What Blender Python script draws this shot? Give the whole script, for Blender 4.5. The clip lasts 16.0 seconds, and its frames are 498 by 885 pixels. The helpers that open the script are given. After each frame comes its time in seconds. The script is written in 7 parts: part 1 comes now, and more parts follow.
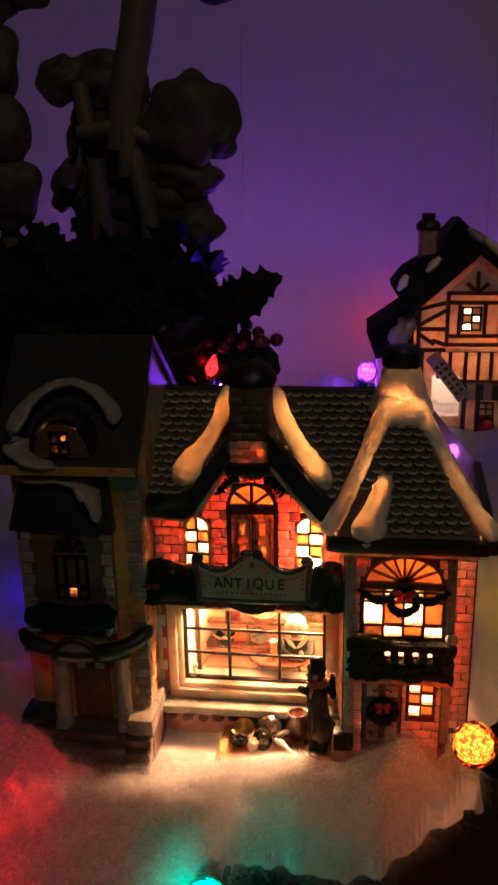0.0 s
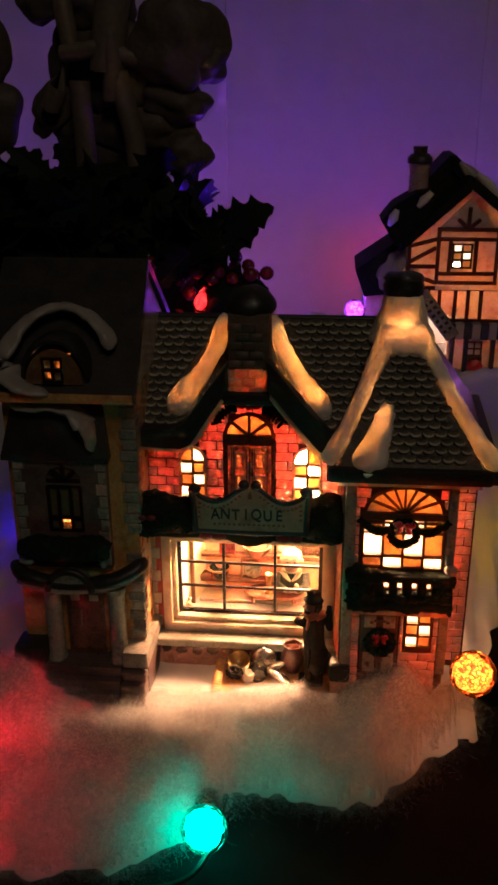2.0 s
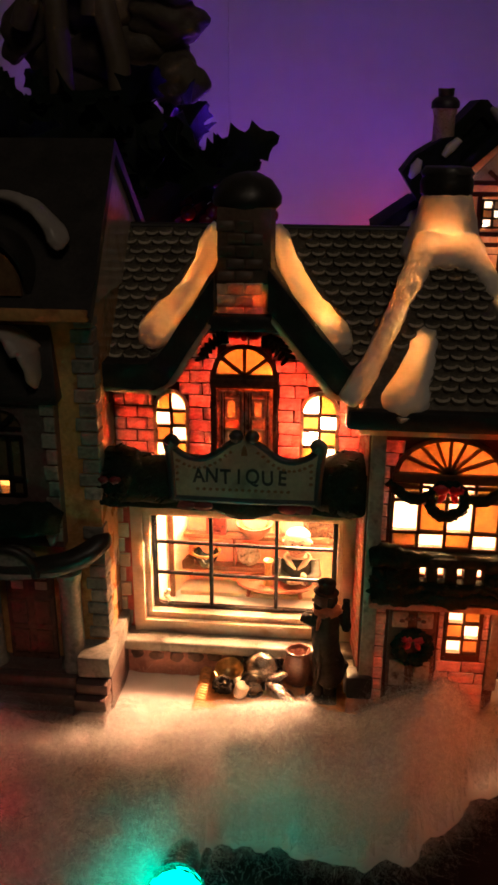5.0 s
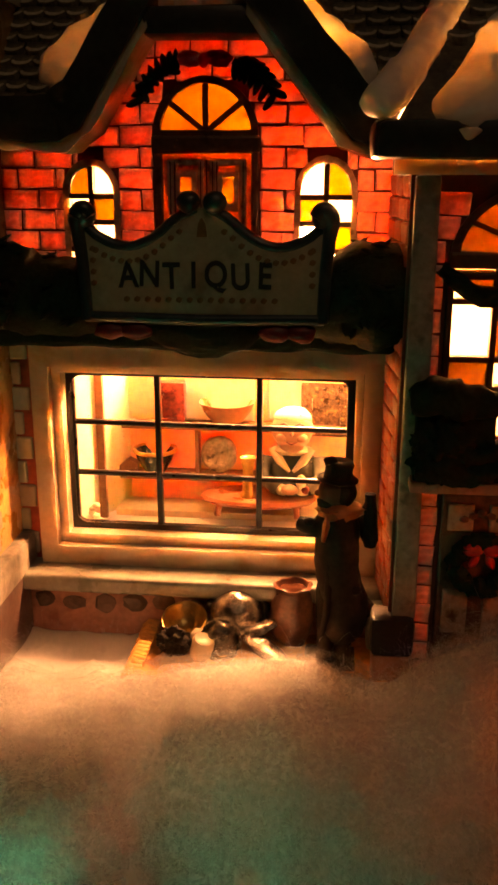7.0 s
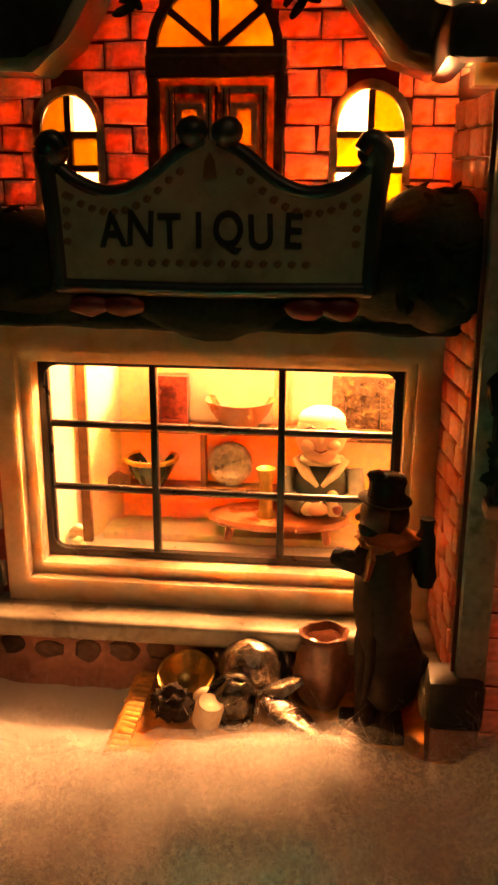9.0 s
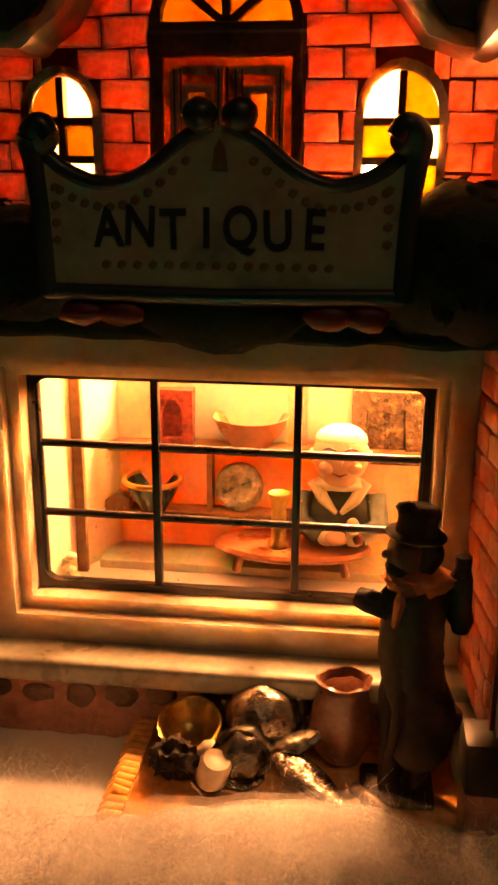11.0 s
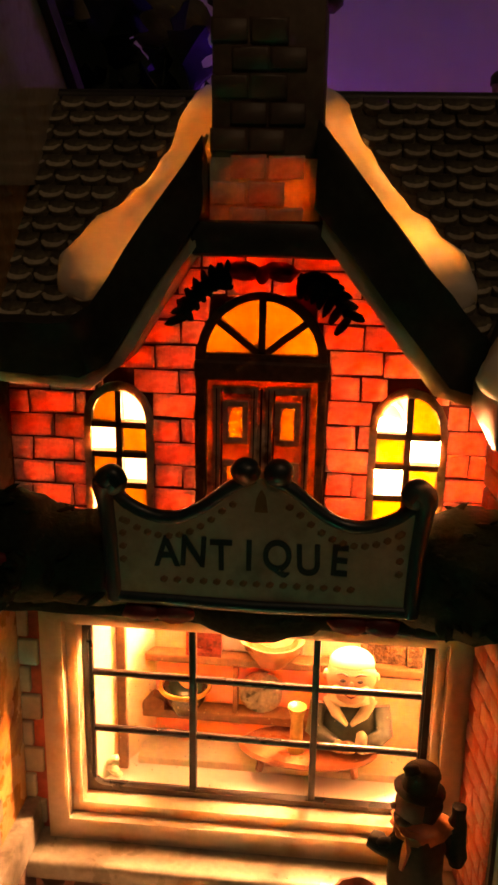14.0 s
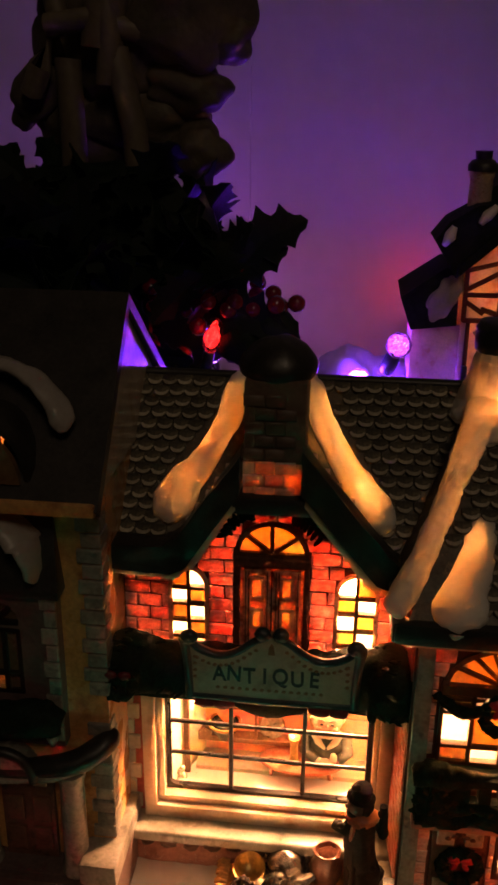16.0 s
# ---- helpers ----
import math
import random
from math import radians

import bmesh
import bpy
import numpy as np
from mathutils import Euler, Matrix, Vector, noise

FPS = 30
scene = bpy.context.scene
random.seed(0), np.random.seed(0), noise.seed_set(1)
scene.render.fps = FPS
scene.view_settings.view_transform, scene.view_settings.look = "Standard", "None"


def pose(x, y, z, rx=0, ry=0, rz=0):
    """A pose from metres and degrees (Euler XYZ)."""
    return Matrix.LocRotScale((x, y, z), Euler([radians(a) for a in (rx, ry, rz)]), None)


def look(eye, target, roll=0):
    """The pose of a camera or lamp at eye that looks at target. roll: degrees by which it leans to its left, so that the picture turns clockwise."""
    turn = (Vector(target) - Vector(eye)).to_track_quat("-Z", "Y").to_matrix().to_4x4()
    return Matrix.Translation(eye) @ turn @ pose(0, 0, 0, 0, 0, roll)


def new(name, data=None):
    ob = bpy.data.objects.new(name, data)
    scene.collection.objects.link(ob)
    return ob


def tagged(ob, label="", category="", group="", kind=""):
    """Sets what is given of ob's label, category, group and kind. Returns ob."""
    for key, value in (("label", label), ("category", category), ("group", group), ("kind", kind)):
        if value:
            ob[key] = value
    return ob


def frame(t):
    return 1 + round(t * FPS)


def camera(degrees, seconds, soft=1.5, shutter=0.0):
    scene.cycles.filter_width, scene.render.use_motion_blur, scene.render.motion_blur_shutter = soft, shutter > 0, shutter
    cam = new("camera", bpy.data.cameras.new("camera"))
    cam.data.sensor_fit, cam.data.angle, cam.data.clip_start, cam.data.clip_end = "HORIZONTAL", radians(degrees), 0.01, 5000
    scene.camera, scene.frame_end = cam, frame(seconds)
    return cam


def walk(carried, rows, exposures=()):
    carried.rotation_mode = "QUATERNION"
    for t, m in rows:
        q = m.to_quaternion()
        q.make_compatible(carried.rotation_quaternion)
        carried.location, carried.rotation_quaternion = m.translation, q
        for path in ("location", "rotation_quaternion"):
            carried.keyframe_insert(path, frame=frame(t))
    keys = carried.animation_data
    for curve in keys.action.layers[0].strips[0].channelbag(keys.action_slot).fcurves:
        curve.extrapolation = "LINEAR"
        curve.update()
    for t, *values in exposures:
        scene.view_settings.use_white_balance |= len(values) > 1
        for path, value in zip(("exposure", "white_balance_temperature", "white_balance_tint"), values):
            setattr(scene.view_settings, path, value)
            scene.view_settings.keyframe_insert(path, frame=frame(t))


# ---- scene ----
cam = camera(31.4, 16.0, 2.9)
METRES, EYE, TILT, LEAN, TURN = 0.5, 0.24, 0.0, 0.0, 7.1
ROWS = [
    (0.0, 0.0, 0.0, 0.0, -0.37, -18.43, 1.1),
    (0.5, -0.0251, 0.0281, -0.0012, 0.14, -19.32, 0.78),
    (1.0, -0.0199, 0.0491, -0.0267, -0.52, -20.32, 0.73),
    (1.5, -0.011, 0.0224, -0.0301, -1.48, -21.34, 0.69),
    (2.0, -0.0181, 0.0097, -0.0181, -1.89, -21.77, 0.26),
    (2.5, -0.0301, 0.0039, -0.0104, -1.91, -21.82, -0.11),
    (3.0, -0.0352, 0.0202, -0.0087, -1.93, -22.18, -0.1),
    (3.5, -0.0297, 0.042, -0.0054, -1.76, -22.64, 0.08),
    (4.0, -0.0271, 0.047, -0.0123, -1.41, -22.76, -0.03),
    (4.5, -0.0157, 0.0867, -0.0576, -1.5, -21.98, -0.17),
    (7.0, 0.0085, 0.2847, -0.2724, -1.4, -16.78, -0.2),
    (7.5, 0.0016, 0.3144, -0.2825, -1.4, -16.52, -0.1),
    (8.0, 0.0045, 0.3365, -0.284, -1.42, -16.48, -0.15),
    (8.5, 0.0061, 0.3478, -0.2901, -1.16, -16.63, -0.16),
    (11.0, 0.0052, 0.3839, -0.2945, -0.43, -16.42, -0.46),
    (11.5, 0.0133, 0.3935, -0.3019, -0.17, -16.44, -0.3),
    (12.0, 0.0172, 0.3967, -0.2958, 0.31, -16.06, -0.36),
    (12.5, 0.0093, 0.403, -0.2917, 0.7, -15.72, -0.6),
    (13.0, 0.0045, 0.3983, -0.2698, 0.31, -15.74, -0.59),
    (13.5, 0.0009, 0.3782, -0.2225, -0.76, -15.75, -0.94),
    (14.0, -0.0092, 0.3673, -0.2092, -1.28, -16.31, -1.01),
    (14.5, -0.0103, 0.3325, -0.1864, -1.69, -17.12, -0.66),
    (15.0, -0.0182, 0.2779, -0.1412, -1.67, -18.22, -0.57),
    (15.5, -0.0248, 0.2367, -0.0878, -0.86, -19.45, -0.72),
    (16.0, -0.0155, 0.2253, -0.0453, -0.39, -20.94, -0.61),
]
EXPOSURES = [(0.0, 1.04, 5500, 0), (4.5, 1.16, 5300, -2), (7.0, 0.58, 8300, 10), (8.5, 0.58, 8900, 10), (11.0, 0.26, 8900, 10), (13.0, 0.54, 8400, 9), (14.3, 0.76, 7900, 8), (15.0, 0.84, 7200, 5), (16.0, 0.98, 6400, 3)]
walk(cam, [(t, pose(0, 0, EYE, TILT, LEAN, TURN) @ pose(METRES * x, METRES * y, METRES * z, 90 + pitch, roll, yaw)) for t, x, y, z, yaw, pitch, roll in ROWS], EXPOSURES)

# ---- light: a dark room, one warm bulb in each house, coloured string lights ----
world = bpy.data.worlds.new("night_room")
scene.world = world
world.use_nodes = True
world.node_tree.nodes["Background"].inputs["Color"].default_value = (0.35, 0.25, 0.6, 1)
world.node_tree.nodes["Background"].inputs["Strength"].default_value = 0.004
HOUSE_LAMP = 1400.0       # radiance of the small warm bulb in the shop
FAR_LAMP = 66.0
room_lamp = new("room_lamp", bpy.data.lights.new("room_lamp", "AREA"))   # the dim lamp of the room, under the ceiling behind the camera
room_lamp.data.energy, room_lamp.data.size, room_lamp.data.color = 1.1, 0.4, (1.0, 0.68, 0.45)
room_lamp.matrix_world = look((0.4, -0.9, 1.45), (0, 0.3, 0.1))
LED = 1.0                # scale of all the string lights


# ---- materials ----
def material(name, base, rough=0.45, metal=0.0, vary=0.25, fine=900.0, broad=140.0, bump=0.25, depth=0.0002,
             sss=0.0, scale=0.003, radius=(1.0, 0.55, 0.3), coat=0.0, spots=None, spot_size=300.0, island=0.0, spec=0.5):
    """A glazed or plain surface: two scales of colour variation, fine relief, and light passing through where it is thin."""
    m = bpy.data.materials.new(name)
    m.use_nodes = True
    nt = m.node_tree
    n, l = nt.nodes, nt.links
    b = n["Principled BSDF"]
    co = n.new("ShaderNodeTexCoord").outputs["Object"]
    n1, n2 = n.new("ShaderNodeTexNoise"), n.new("ShaderNodeTexNoise")
    for k, s in ((n1, fine), (n2, broad)):
        l.new(co, k.inputs["Vector"])
        k.inputs["Scale"].default_value = s
        k.inputs["Detail"].default_value = 4
    dark = tuple(c * (1 - vary) for c in base) + (1,)
    lite = tuple(min(1, c * (1 + vary)) for c in base) + (1,)
    add = n.new("ShaderNodeMath")
    add.operation = "ADD"
    l.new(n1.outputs["Fac"], add.inputs[0])
    l.new(n2.outputs["Fac"], add.inputs[1])
    ramp = n.new("ShaderNodeMapRange")
    ramp.inputs["From Min"].default_value, ramp.inputs["From Max"].default_value = 0.7, 1.3
    l.new(add.outputs[0], ramp.inputs["Value"])
    mix = n.new("ShaderNodeMix")
    mix.data_type = "RGBA"
    mix.inputs["A"].default_value, mix.inputs["B"].default_value = dark, lite
    l.new(ramp.outputs["Result"], mix.inputs["Factor"])
    colour = mix.outputs["Result"]
    if spots:
        n3 = n.new("ShaderNodeTexNoise")
        l.new(co, n3.inputs["Vector"])
        n3.inputs["Scale"].default_value, n3.inputs["Detail"].default_value = spot_size, 5
        r3 = n.new("ShaderNodeMapRange")
        r3.inputs["From Min"].default_value, r3.inputs["From Max"].default_value = 0.55, 0.72
        l.new(n3.outputs["Fac"], r3.inputs["Value"])
        m3 = n.new("ShaderNodeMix")
        m3.data_type = "RGBA"
        l.new(colour, m3.inputs["A"])
        m3.inputs["B"].default_value = (*spots, 1)
        l.new(r3.outputs["Result"], m3.inputs["Factor"])
        colour = m3.outputs["Result"]
    if island:
        info = n.new("ShaderNodeObjectInfo")
        r4 = n.new("ShaderNodeMapRange")
        r4.inputs["To Min"].default_value, r4.inputs["To Max"].default_value = 1 - island, 1 + island
        l.new(info.outputs["Random"], r4.inputs["Value"])
        hsv = n.new("ShaderNodeHueSaturation")
        l.new(r4.outputs["Result"], hsv.inputs["Value"])
        l.new(colour, hsv.inputs["Color"])
        colour = hsv.outputs["Color"]
    l.new(colour, b.inputs["Base Color"])
    rr = n.new("ShaderNodeMapRange")
    rr.inputs["To Min"].default_value, rr.inputs["To Max"].default_value = max(0.02, rough - 0.12), min(1, rough + 0.12)
    l.new(n2.outputs["Fac"], rr.inputs["Value"])
    l.new(rr.outputs["Result"], b.inputs["Roughness"])
    b.inputs["Metallic"].default_value = metal
    b.inputs["Coat Weight"].default_value = coat
    b.inputs["Specular IOR Level"].default_value = spec
    b.inputs["Subsurface Weight"].default_value = sss
    b.inputs["Subsurface Scale"].default_value = scale
    b.inputs["Subsurface Radius"].default_value = radius
    if bump:
        bp = n.new("ShaderNodeBump")
        bp.inputs["Strength"].default_value, bp.inputs["Distance"].default_value = bump, depth
        l.new(add.outputs[0], bp.inputs["Height"])
        l.new(bp.outputs["Normal"], b.inputs["Normal"])
    return m


def through_light(m, share):
    """Lets part of the light pass through a loose sheet to its other side."""
    n, l = m.node_tree.nodes, m.node_tree.links
    thru, both = n.new("ShaderNodeBsdfTranslucent"), n.new("ShaderNodeMixShader")
    thru.inputs["Color"].default_value = (0.97, 0.96, 0.95, 1)
    both.inputs["Fac"].default_value = share
    l.new(n["Principled BSDF"].outputs["BSDF"], both.inputs[1])
    l.new(thru.outputs["BSDF"], both.inputs[2])
    l.new(both.outputs["Shader"], n["Material Output"].inputs["Surface"])
    return both.outputs["Shader"]


def glowing(name, colour, strength, second=None, cells=700.0):
    """What gives off light: a bulb, its cut facets brighter than the joints between them."""
    m = bpy.data.materials.new(name)
    m.use_nodes = True
    n, l = m.node_tree.nodes, m.node_tree.links
    b = n["Principled BSDF"]
    b.inputs["Base Color"].default_value = (*colour, 1)
    b.inputs["Roughness"].default_value = 0.15
    b.inputs["Emission Strength"].default_value = strength
    b.inputs["Emission Color"].default_value = (*colour, 1)
    if second:
        co = n.new("ShaderNodeTexCoord").outputs["Object"]
        v = n.new("ShaderNodeTexVoronoi")
        v.feature = "DISTANCE_TO_EDGE"
        v.inputs["Scale"].default_value = cells
        w = n.new("ShaderNodeTexNoise")
        w.inputs["Scale"].default_value = cells * 0.45
        l.new(co, v.inputs["Vector"])
        l.new(co, w.inputs["Vector"])
        mul = n.new("ShaderNodeMath")
        mul.operation = "MULTIPLY"
        l.new(v.outputs["Distance"], mul.inputs[0])
        l.new(w.outputs["Fac"], mul.inputs[1])
        r = n.new("ShaderNodeMapRange")
        r.inputs["From Min"].default_value, r.inputs["From Max"].default_value = 0.01, 0.22
        l.new(mul.outputs[0], r.inputs["Value"])
        mix = n.new("ShaderNodeMix")
        mix.data_type = "RGBA"
        mix.inputs["A"].default_value, mix.inputs["B"].default_value = (*colour, 1), (*second, 1)
        l.new(r.outputs["Result"], mix.inputs["Factor"])
        l.new(mix.outputs["Result"], b.inputs["Emission Color"])
        s = n.new("ShaderNodeMapRange")
        s.inputs["To Min"].default_value, s.inputs["To Max"].default_value = strength * 0.45, strength * 1.6
        l.new(r.outputs["Result"], s.inputs["Value"])
        l.new(s.outputs["Result"], b.inputs["Emission Strength"])
    return m


M_BRICK = material("red_brick_glaze", (0.67, 0.475, 0.42), 0.38, sss=1, scale=0.0032, radius=(1, 0.82, 0.84), spots=(0.36, 0.13, 0.09), spot_size=340, island=0.10, vary=0.3, fine=1500, broad=260, bump=0.4)
M_MORTAR = material("dark_brown_joint", (0.10, 0.032, 0.020), 0.55, sss=0.3, scale=0.002, radius=(1, 0.4, 0.3))
# Redder copy of the brick: back glow of the wing's return put into colour.
M_GLOWBRICK = material("glow_red_brick_glaze", (0.52, 0.165, 0.12), 0.36, sss=1, scale=0.0034, radius=(1, 0.6, 0.5), spots=(0.30, 0.05, 0.03), spot_size=340, island=0.10, vary=0.3, fine=1500, broad=260, bump=0.4)
M_PEACH = material("peach_brick_glaze", (0.66, 0.49, 0.37), 0.4, sss=1, scale=0.005, radius=(1, 0.75, 0.55), spots=(0.42, 0.18, 0.11), island=0.2)
M_WHITE = material("white_ceramic", (0.91, 0.87, 0.81), 0.5, vary=0.03, sss=0.0, scale=0.002)
M_CREAM = material("cream_glaze", (0.60, 0.49, 0.38), 0.22, vary=0.10, sss=1, scale=0.0035, radius=(1, 0.8, 0.6), coat=0.5, spots=(0.46, 0.33, 0.21), spot_size=180)
M_OCHRE = material("ochre_glaze", (0.55, 0.30, 0.11), 0.28, vary=0.25, sss=0.25, scale=0.0012, coat=0.4, spots=(0.28, 0.10, 0.035), spot_size=150)
M_OCHRED = material("dull_ochre_glaze", (0.20, 0.115, 0.055), 0.35, vary=0.25, coat=0.2, spots=(0.12, 0.06, 0.03), spot_size=200)
M_QUOIN = material("grey_stone_glaze", (0.25, 0.235, 0.20), 0.4, vary=0.3, coat=0.15, spots=(0.10, 0.10, 0.09), spot_size=350, island=0.15)
M_GREY = material("grey_sill_glaze", (0.29, 0.28, 0.23), 0.3, vary=0.2, coat=0.4, spots=(0.2, 0.19, 0.15), spot_size=260)
M_STEP = material("mauve_step_glaze", (0.115, 0.075, 0.068), 0.45, vary=0.3, spots=(0.10, 0.04, 0.04))
M_DARK = material("charcoal_glaze", (0.025, 0.022, 0.019), 0.45, vary=0.4, coat=0.05)
M_TILE = material("dark_slate_glaze", (0.085, 0.075, 0.055), 0.42, vary=0.45, island=0.3, spots=(0.20, 0.17, 0.10), spot_size=500, sss=0.5, scale=0.0036, radius=(1, 0.9, 0.72), coat=0.15)
M_RIM = material("worn_tile_edge", (0.42, 0.37, 0.27), 0.45, sss=0.25, scale=0.0030, radius=(1, 0.88, 0.72), vary=0.35, island=0.25, fine=1600)
M_SNOW = material("snow_glaze", (0.90, 0.775, 0.665), 0.55, vary=0.05, sss=1, scale=0.0045, radius=(1, 0.92, 0.82), coat=0.0, bump=0.15)
# Darkened copy of the snow: the unlit snow's dimness is in its colour.
M_SNOWD = material("shaded_white_glaze", (0.36, 0.33, 0.30), 0.4, vary=0.08, bump=0.2)
M_DPANE = material("unlit_pane_glaze", (0.12, 0.09, 0.05), 0.25, vary=0.2, coat=0.3)
M_PANE = material("amber_pane_glaze", (0.65, 0.555, 0.43), 0.3, vary=0.14, sss=1, scale=0.0012, radius=(1, 0.85, 0.68), bump=0.1)
M_WOOD = material("brown_door_glaze", (0.46, 0.34, 0.27), 0.38, vary=0.3, sss=1, scale=0.0022, radius=(1, 0.84, 0.66), spots=(0.14, 0.06, 0.03), spot_size=380)
M_DWOOD = material("dark_door_glaze", (0.15, 0.065, 0.042), 0.4, vary=0.35, spots=(0.03, 0.015, 0.01))
M_LINE = material("umber_line_paint", (0.030, 0.012, 0.008), 0.4, vary=0.3)
M_FRAME = material("brown_window_bar", (0.11, 0.05, 0.025), 0.35, vary=0.3)
M_BLACK = material("black_window_grid", (0.012, 0.009, 0.008), 0.3, vary=0.4, bump=0.4)
M_LEAF = material("dark_green_garland", (0.009, 0.018, 0.012), 0.75, vary=0.5, fine=1100, broad=420, bump=0.5, depth=0.0003, spec=0.15)
M_BOW = material("red_bow_glaze", (0.50, 0.02, 0.04), 0.35, vary=0.4, coat=0.2, sss=1, scale=0.003, radius=(1, 0.3, 0.25), bump=0.4)
M_BOWD = material("dark_red_bow_glaze", (0.13, 0.010, 0.014), 0.5, vary=0.4, bump=0.4)
M_SIGN = material("ivory_sign_glaze", (0.30, 0.25, 0.18), 0.4, vary=0.15, spots=(0.18, 0.14, 0.095), spot_size=160)
M_TEAL = material("dark_teal_rim", (0.016, 0.034, 0.040), 0.42, vary=0.3, coat=0.15)
M_INK = material("black_lettering", (0.02, 0.02, 0.022), 0.4, vary=0.3)
M_DOT = material("brown_dot_paint", (0.16, 0.08, 0.03), 0.4, vary=0.3)
M_PINK = material("pink_plinth_glaze", (0.42, 0.20, 0.15), 0.4, vary=0.25, spots=(0.22, 0.08, 0.06), spot_size=200)
M_STONE = material("brown_field_stone", (0.12, 0.07, 0.05), 0.4, vary=0.4, island=0.3)
M_ROOMW = material("orange_room_plaster", (0.86, 0.66, 0.47), 0.5, vary=0.12, sss=0.5, scale=0.003)
M_ROOMC = material("cream_room_plaster", (0.88, 0.75, 0.58), 0.5, vary=0.06, sss=0.4, scale=0.003)
M_RWOOD = material("red_brown_table", (0.42, 0.15, 0.08), 0.3, vary=0.2, coat=0.4)
M_SHELF = material("brown_shelf", (0.24, 0.12, 0.06), 0.4, vary=0.3)
M_GOLD = material("gold_paint", (0.62, 0.40, 0.14), 0.35, metal=0.7, vary=0.3, bump=0.6)
M_PLATE = material("tarnished_plate", (0.50, 0.42, 0.30), 0.3, metal=0.5, vary=0.4, bump=0.9, fine=1500, broad=500)
M_SILVER = material("dark_silver_paint", (0.26, 0.22, 0.18), 0.2, metal=0.85, vary=0.6, bump=0.9, fine=700, broad=260, depth=0.0005)
M_GREEN = material("green_bowl_glaze", (0.02, 0.045, 0.03), 0.2, vary=0.3, coat=0.5)
M_REDP = material("red_box_paint", (0.22, 0.04, 0.03), 0.35, vary=0.6, bump=0.9, fine=1500, broad=500)
M_SKIN = material("painted_figure_face", (0.72, 0.42, 0.28), 0.4, vary=0.08)
# Darker copy of the skin colour, with the backlit face's shade put in.
M_FACE = material("shaded_figure_face", (0.095, 0.034, 0.024), 0.5, vary=0.25)
M_HAIR = material("cream_figure_hair", (0.85, 0.74, 0.52), 0.45, vary=0.1)
M_IRON = material("dark_iron_paint", (0.07, 0.062, 0.05), 0.22, metal=0.7, vary=0.6, bump=0.8, fine=900, broad=300, depth=0.0004)
M_CARVE = material("dark_carved_wood", (0.085, 0.05, 0.028), 0.3, metal=0.2, vary=0.7, bump=0.9, fine=1300, broad=500, depth=0.0005, spots=(0.34, 0.22, 0.10), spot_size=700)
M_COAT = material("dark_figure_coat", (0.022, 0.015, 0.011), 0.7, vary=0.4, bump=0.5, spec=0.25)
M_VEST = material("grey_green_figure_vest", (0.11, 0.12, 0.09), 0.4, vary=0.3)
M_SCARF = material("rust_figure_scarf", (0.32, 0.10, 0.04), 0.45, vary=0.3)
M_RUG = material("orange_fringed_rug", (0.82, 0.40, 0.13), 0.6, vary=0.3, bump=0.6)
M_CLAY = material("terracotta_jar", (0.14, 0.055, 0.034), 0.35, vary=0.5, coat=0.4, spots=(0.10, 0.03, 0.02))
M_EARTH = material("dry_brown_earth", (0.045, 0.016, 0.010), 1.0, vary=0.4, bump=0.8, spec=0.0)
M_BONE = material("bone_white_cup", (0.55, 0.46, 0.34), 0.35, vary=0.12)
M_COTTON = material("cotton_batting", (0.72, 0.71, 0.70), 1.0, vary=0.015, fine=1400, broad=260, bump=0.25, depth=0.0006, spec=0.02)
through_light(M_COTTON, 0.5)
M_FIBRE = material("cotton_fibre", (0.70, 0.69, 0.68), 1.0, vary=0.03, bump=0, spec=0.05)
through_light(M_FIBRE, 0.5)
M_TABLE = material("black_table_cloth", (0.008, 0.007, 0.008), 0.9, vary=0.4, fine=2500, bump=0.5, spec=0.08)
M_WALL = material("painted_wall", (0.62, 0.60, 0.62), 0.7, vary=0.04, fine=60, broad=4, bump=0.15, depth=0.001)
M_ROOM = material("dim_room_paint", (0.25, 0.23, 0.22), 0.8, vary=0.08, fine=20, broad=2)
# Opaque red for the pier, the lit bricks' glow put into its colour.
M_REDD = material("lit_red_pier_brick", (0.42, 0.075, 0.05), 0.4, vary=0.25, spots=(0.2, 0.03, 0.02))
# Darkened copy of the peach brick: the unlit chimney's shade is in its colour.
M_CHIM = material("shaded_peach_brick", (0.11, 0.070, 0.048), 0.5, vary=0.3, spots=(0.10, 0.05, 0.035), island=0.25)
M_PLASTER = material("cream_plaster_glaze", (0.72, 0.58, 0.52), 0.4, vary=0.15, sss=1, scale=0.006, radius=(1, 0.85, 0.7), spots=(0.6, 0.36, 0.26), spot_size=160)
M_BEAM = material("dark_red_beam", (0.085, 0.014, 0.016), 0.35, vary=0.35)
M_FROOF = material("green_black_roof_glaze", (0.010, 0.013, 0.010), 0.7, vary=0.5, spec=0.15, fine=260, broad=70, bump=0.6, depth=0.0012)
M_NAVY = material("navy_shopfront_paint", (0.018, 0.022, 0.055), 0.35, vary=0.3)
M_HOLLY = material("dark_holly_leaf", (0.008, 0.015, 0.009), 0.65, vary=0.4, island=0.4, fine=400, broad=60, spec=0.2)
M_BERRY = material("red_berry", (0.14, 0.006, 0.014), 0.2, vary=0.2, coat=0.6)
# Petals and stalks have base colours much darker than cream.
M_PETAL = material("dark_cream_petal", (0.078, 0.062, 0.042), 0.6, vary=0.25, fine=300, broad=40, bump=0.4, depth=0.001)
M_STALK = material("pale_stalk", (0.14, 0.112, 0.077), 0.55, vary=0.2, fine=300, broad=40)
M_SOCKET = material("dark_green_plastic", (0.012, 0.022, 0.014), 0.35, vary=0.2)
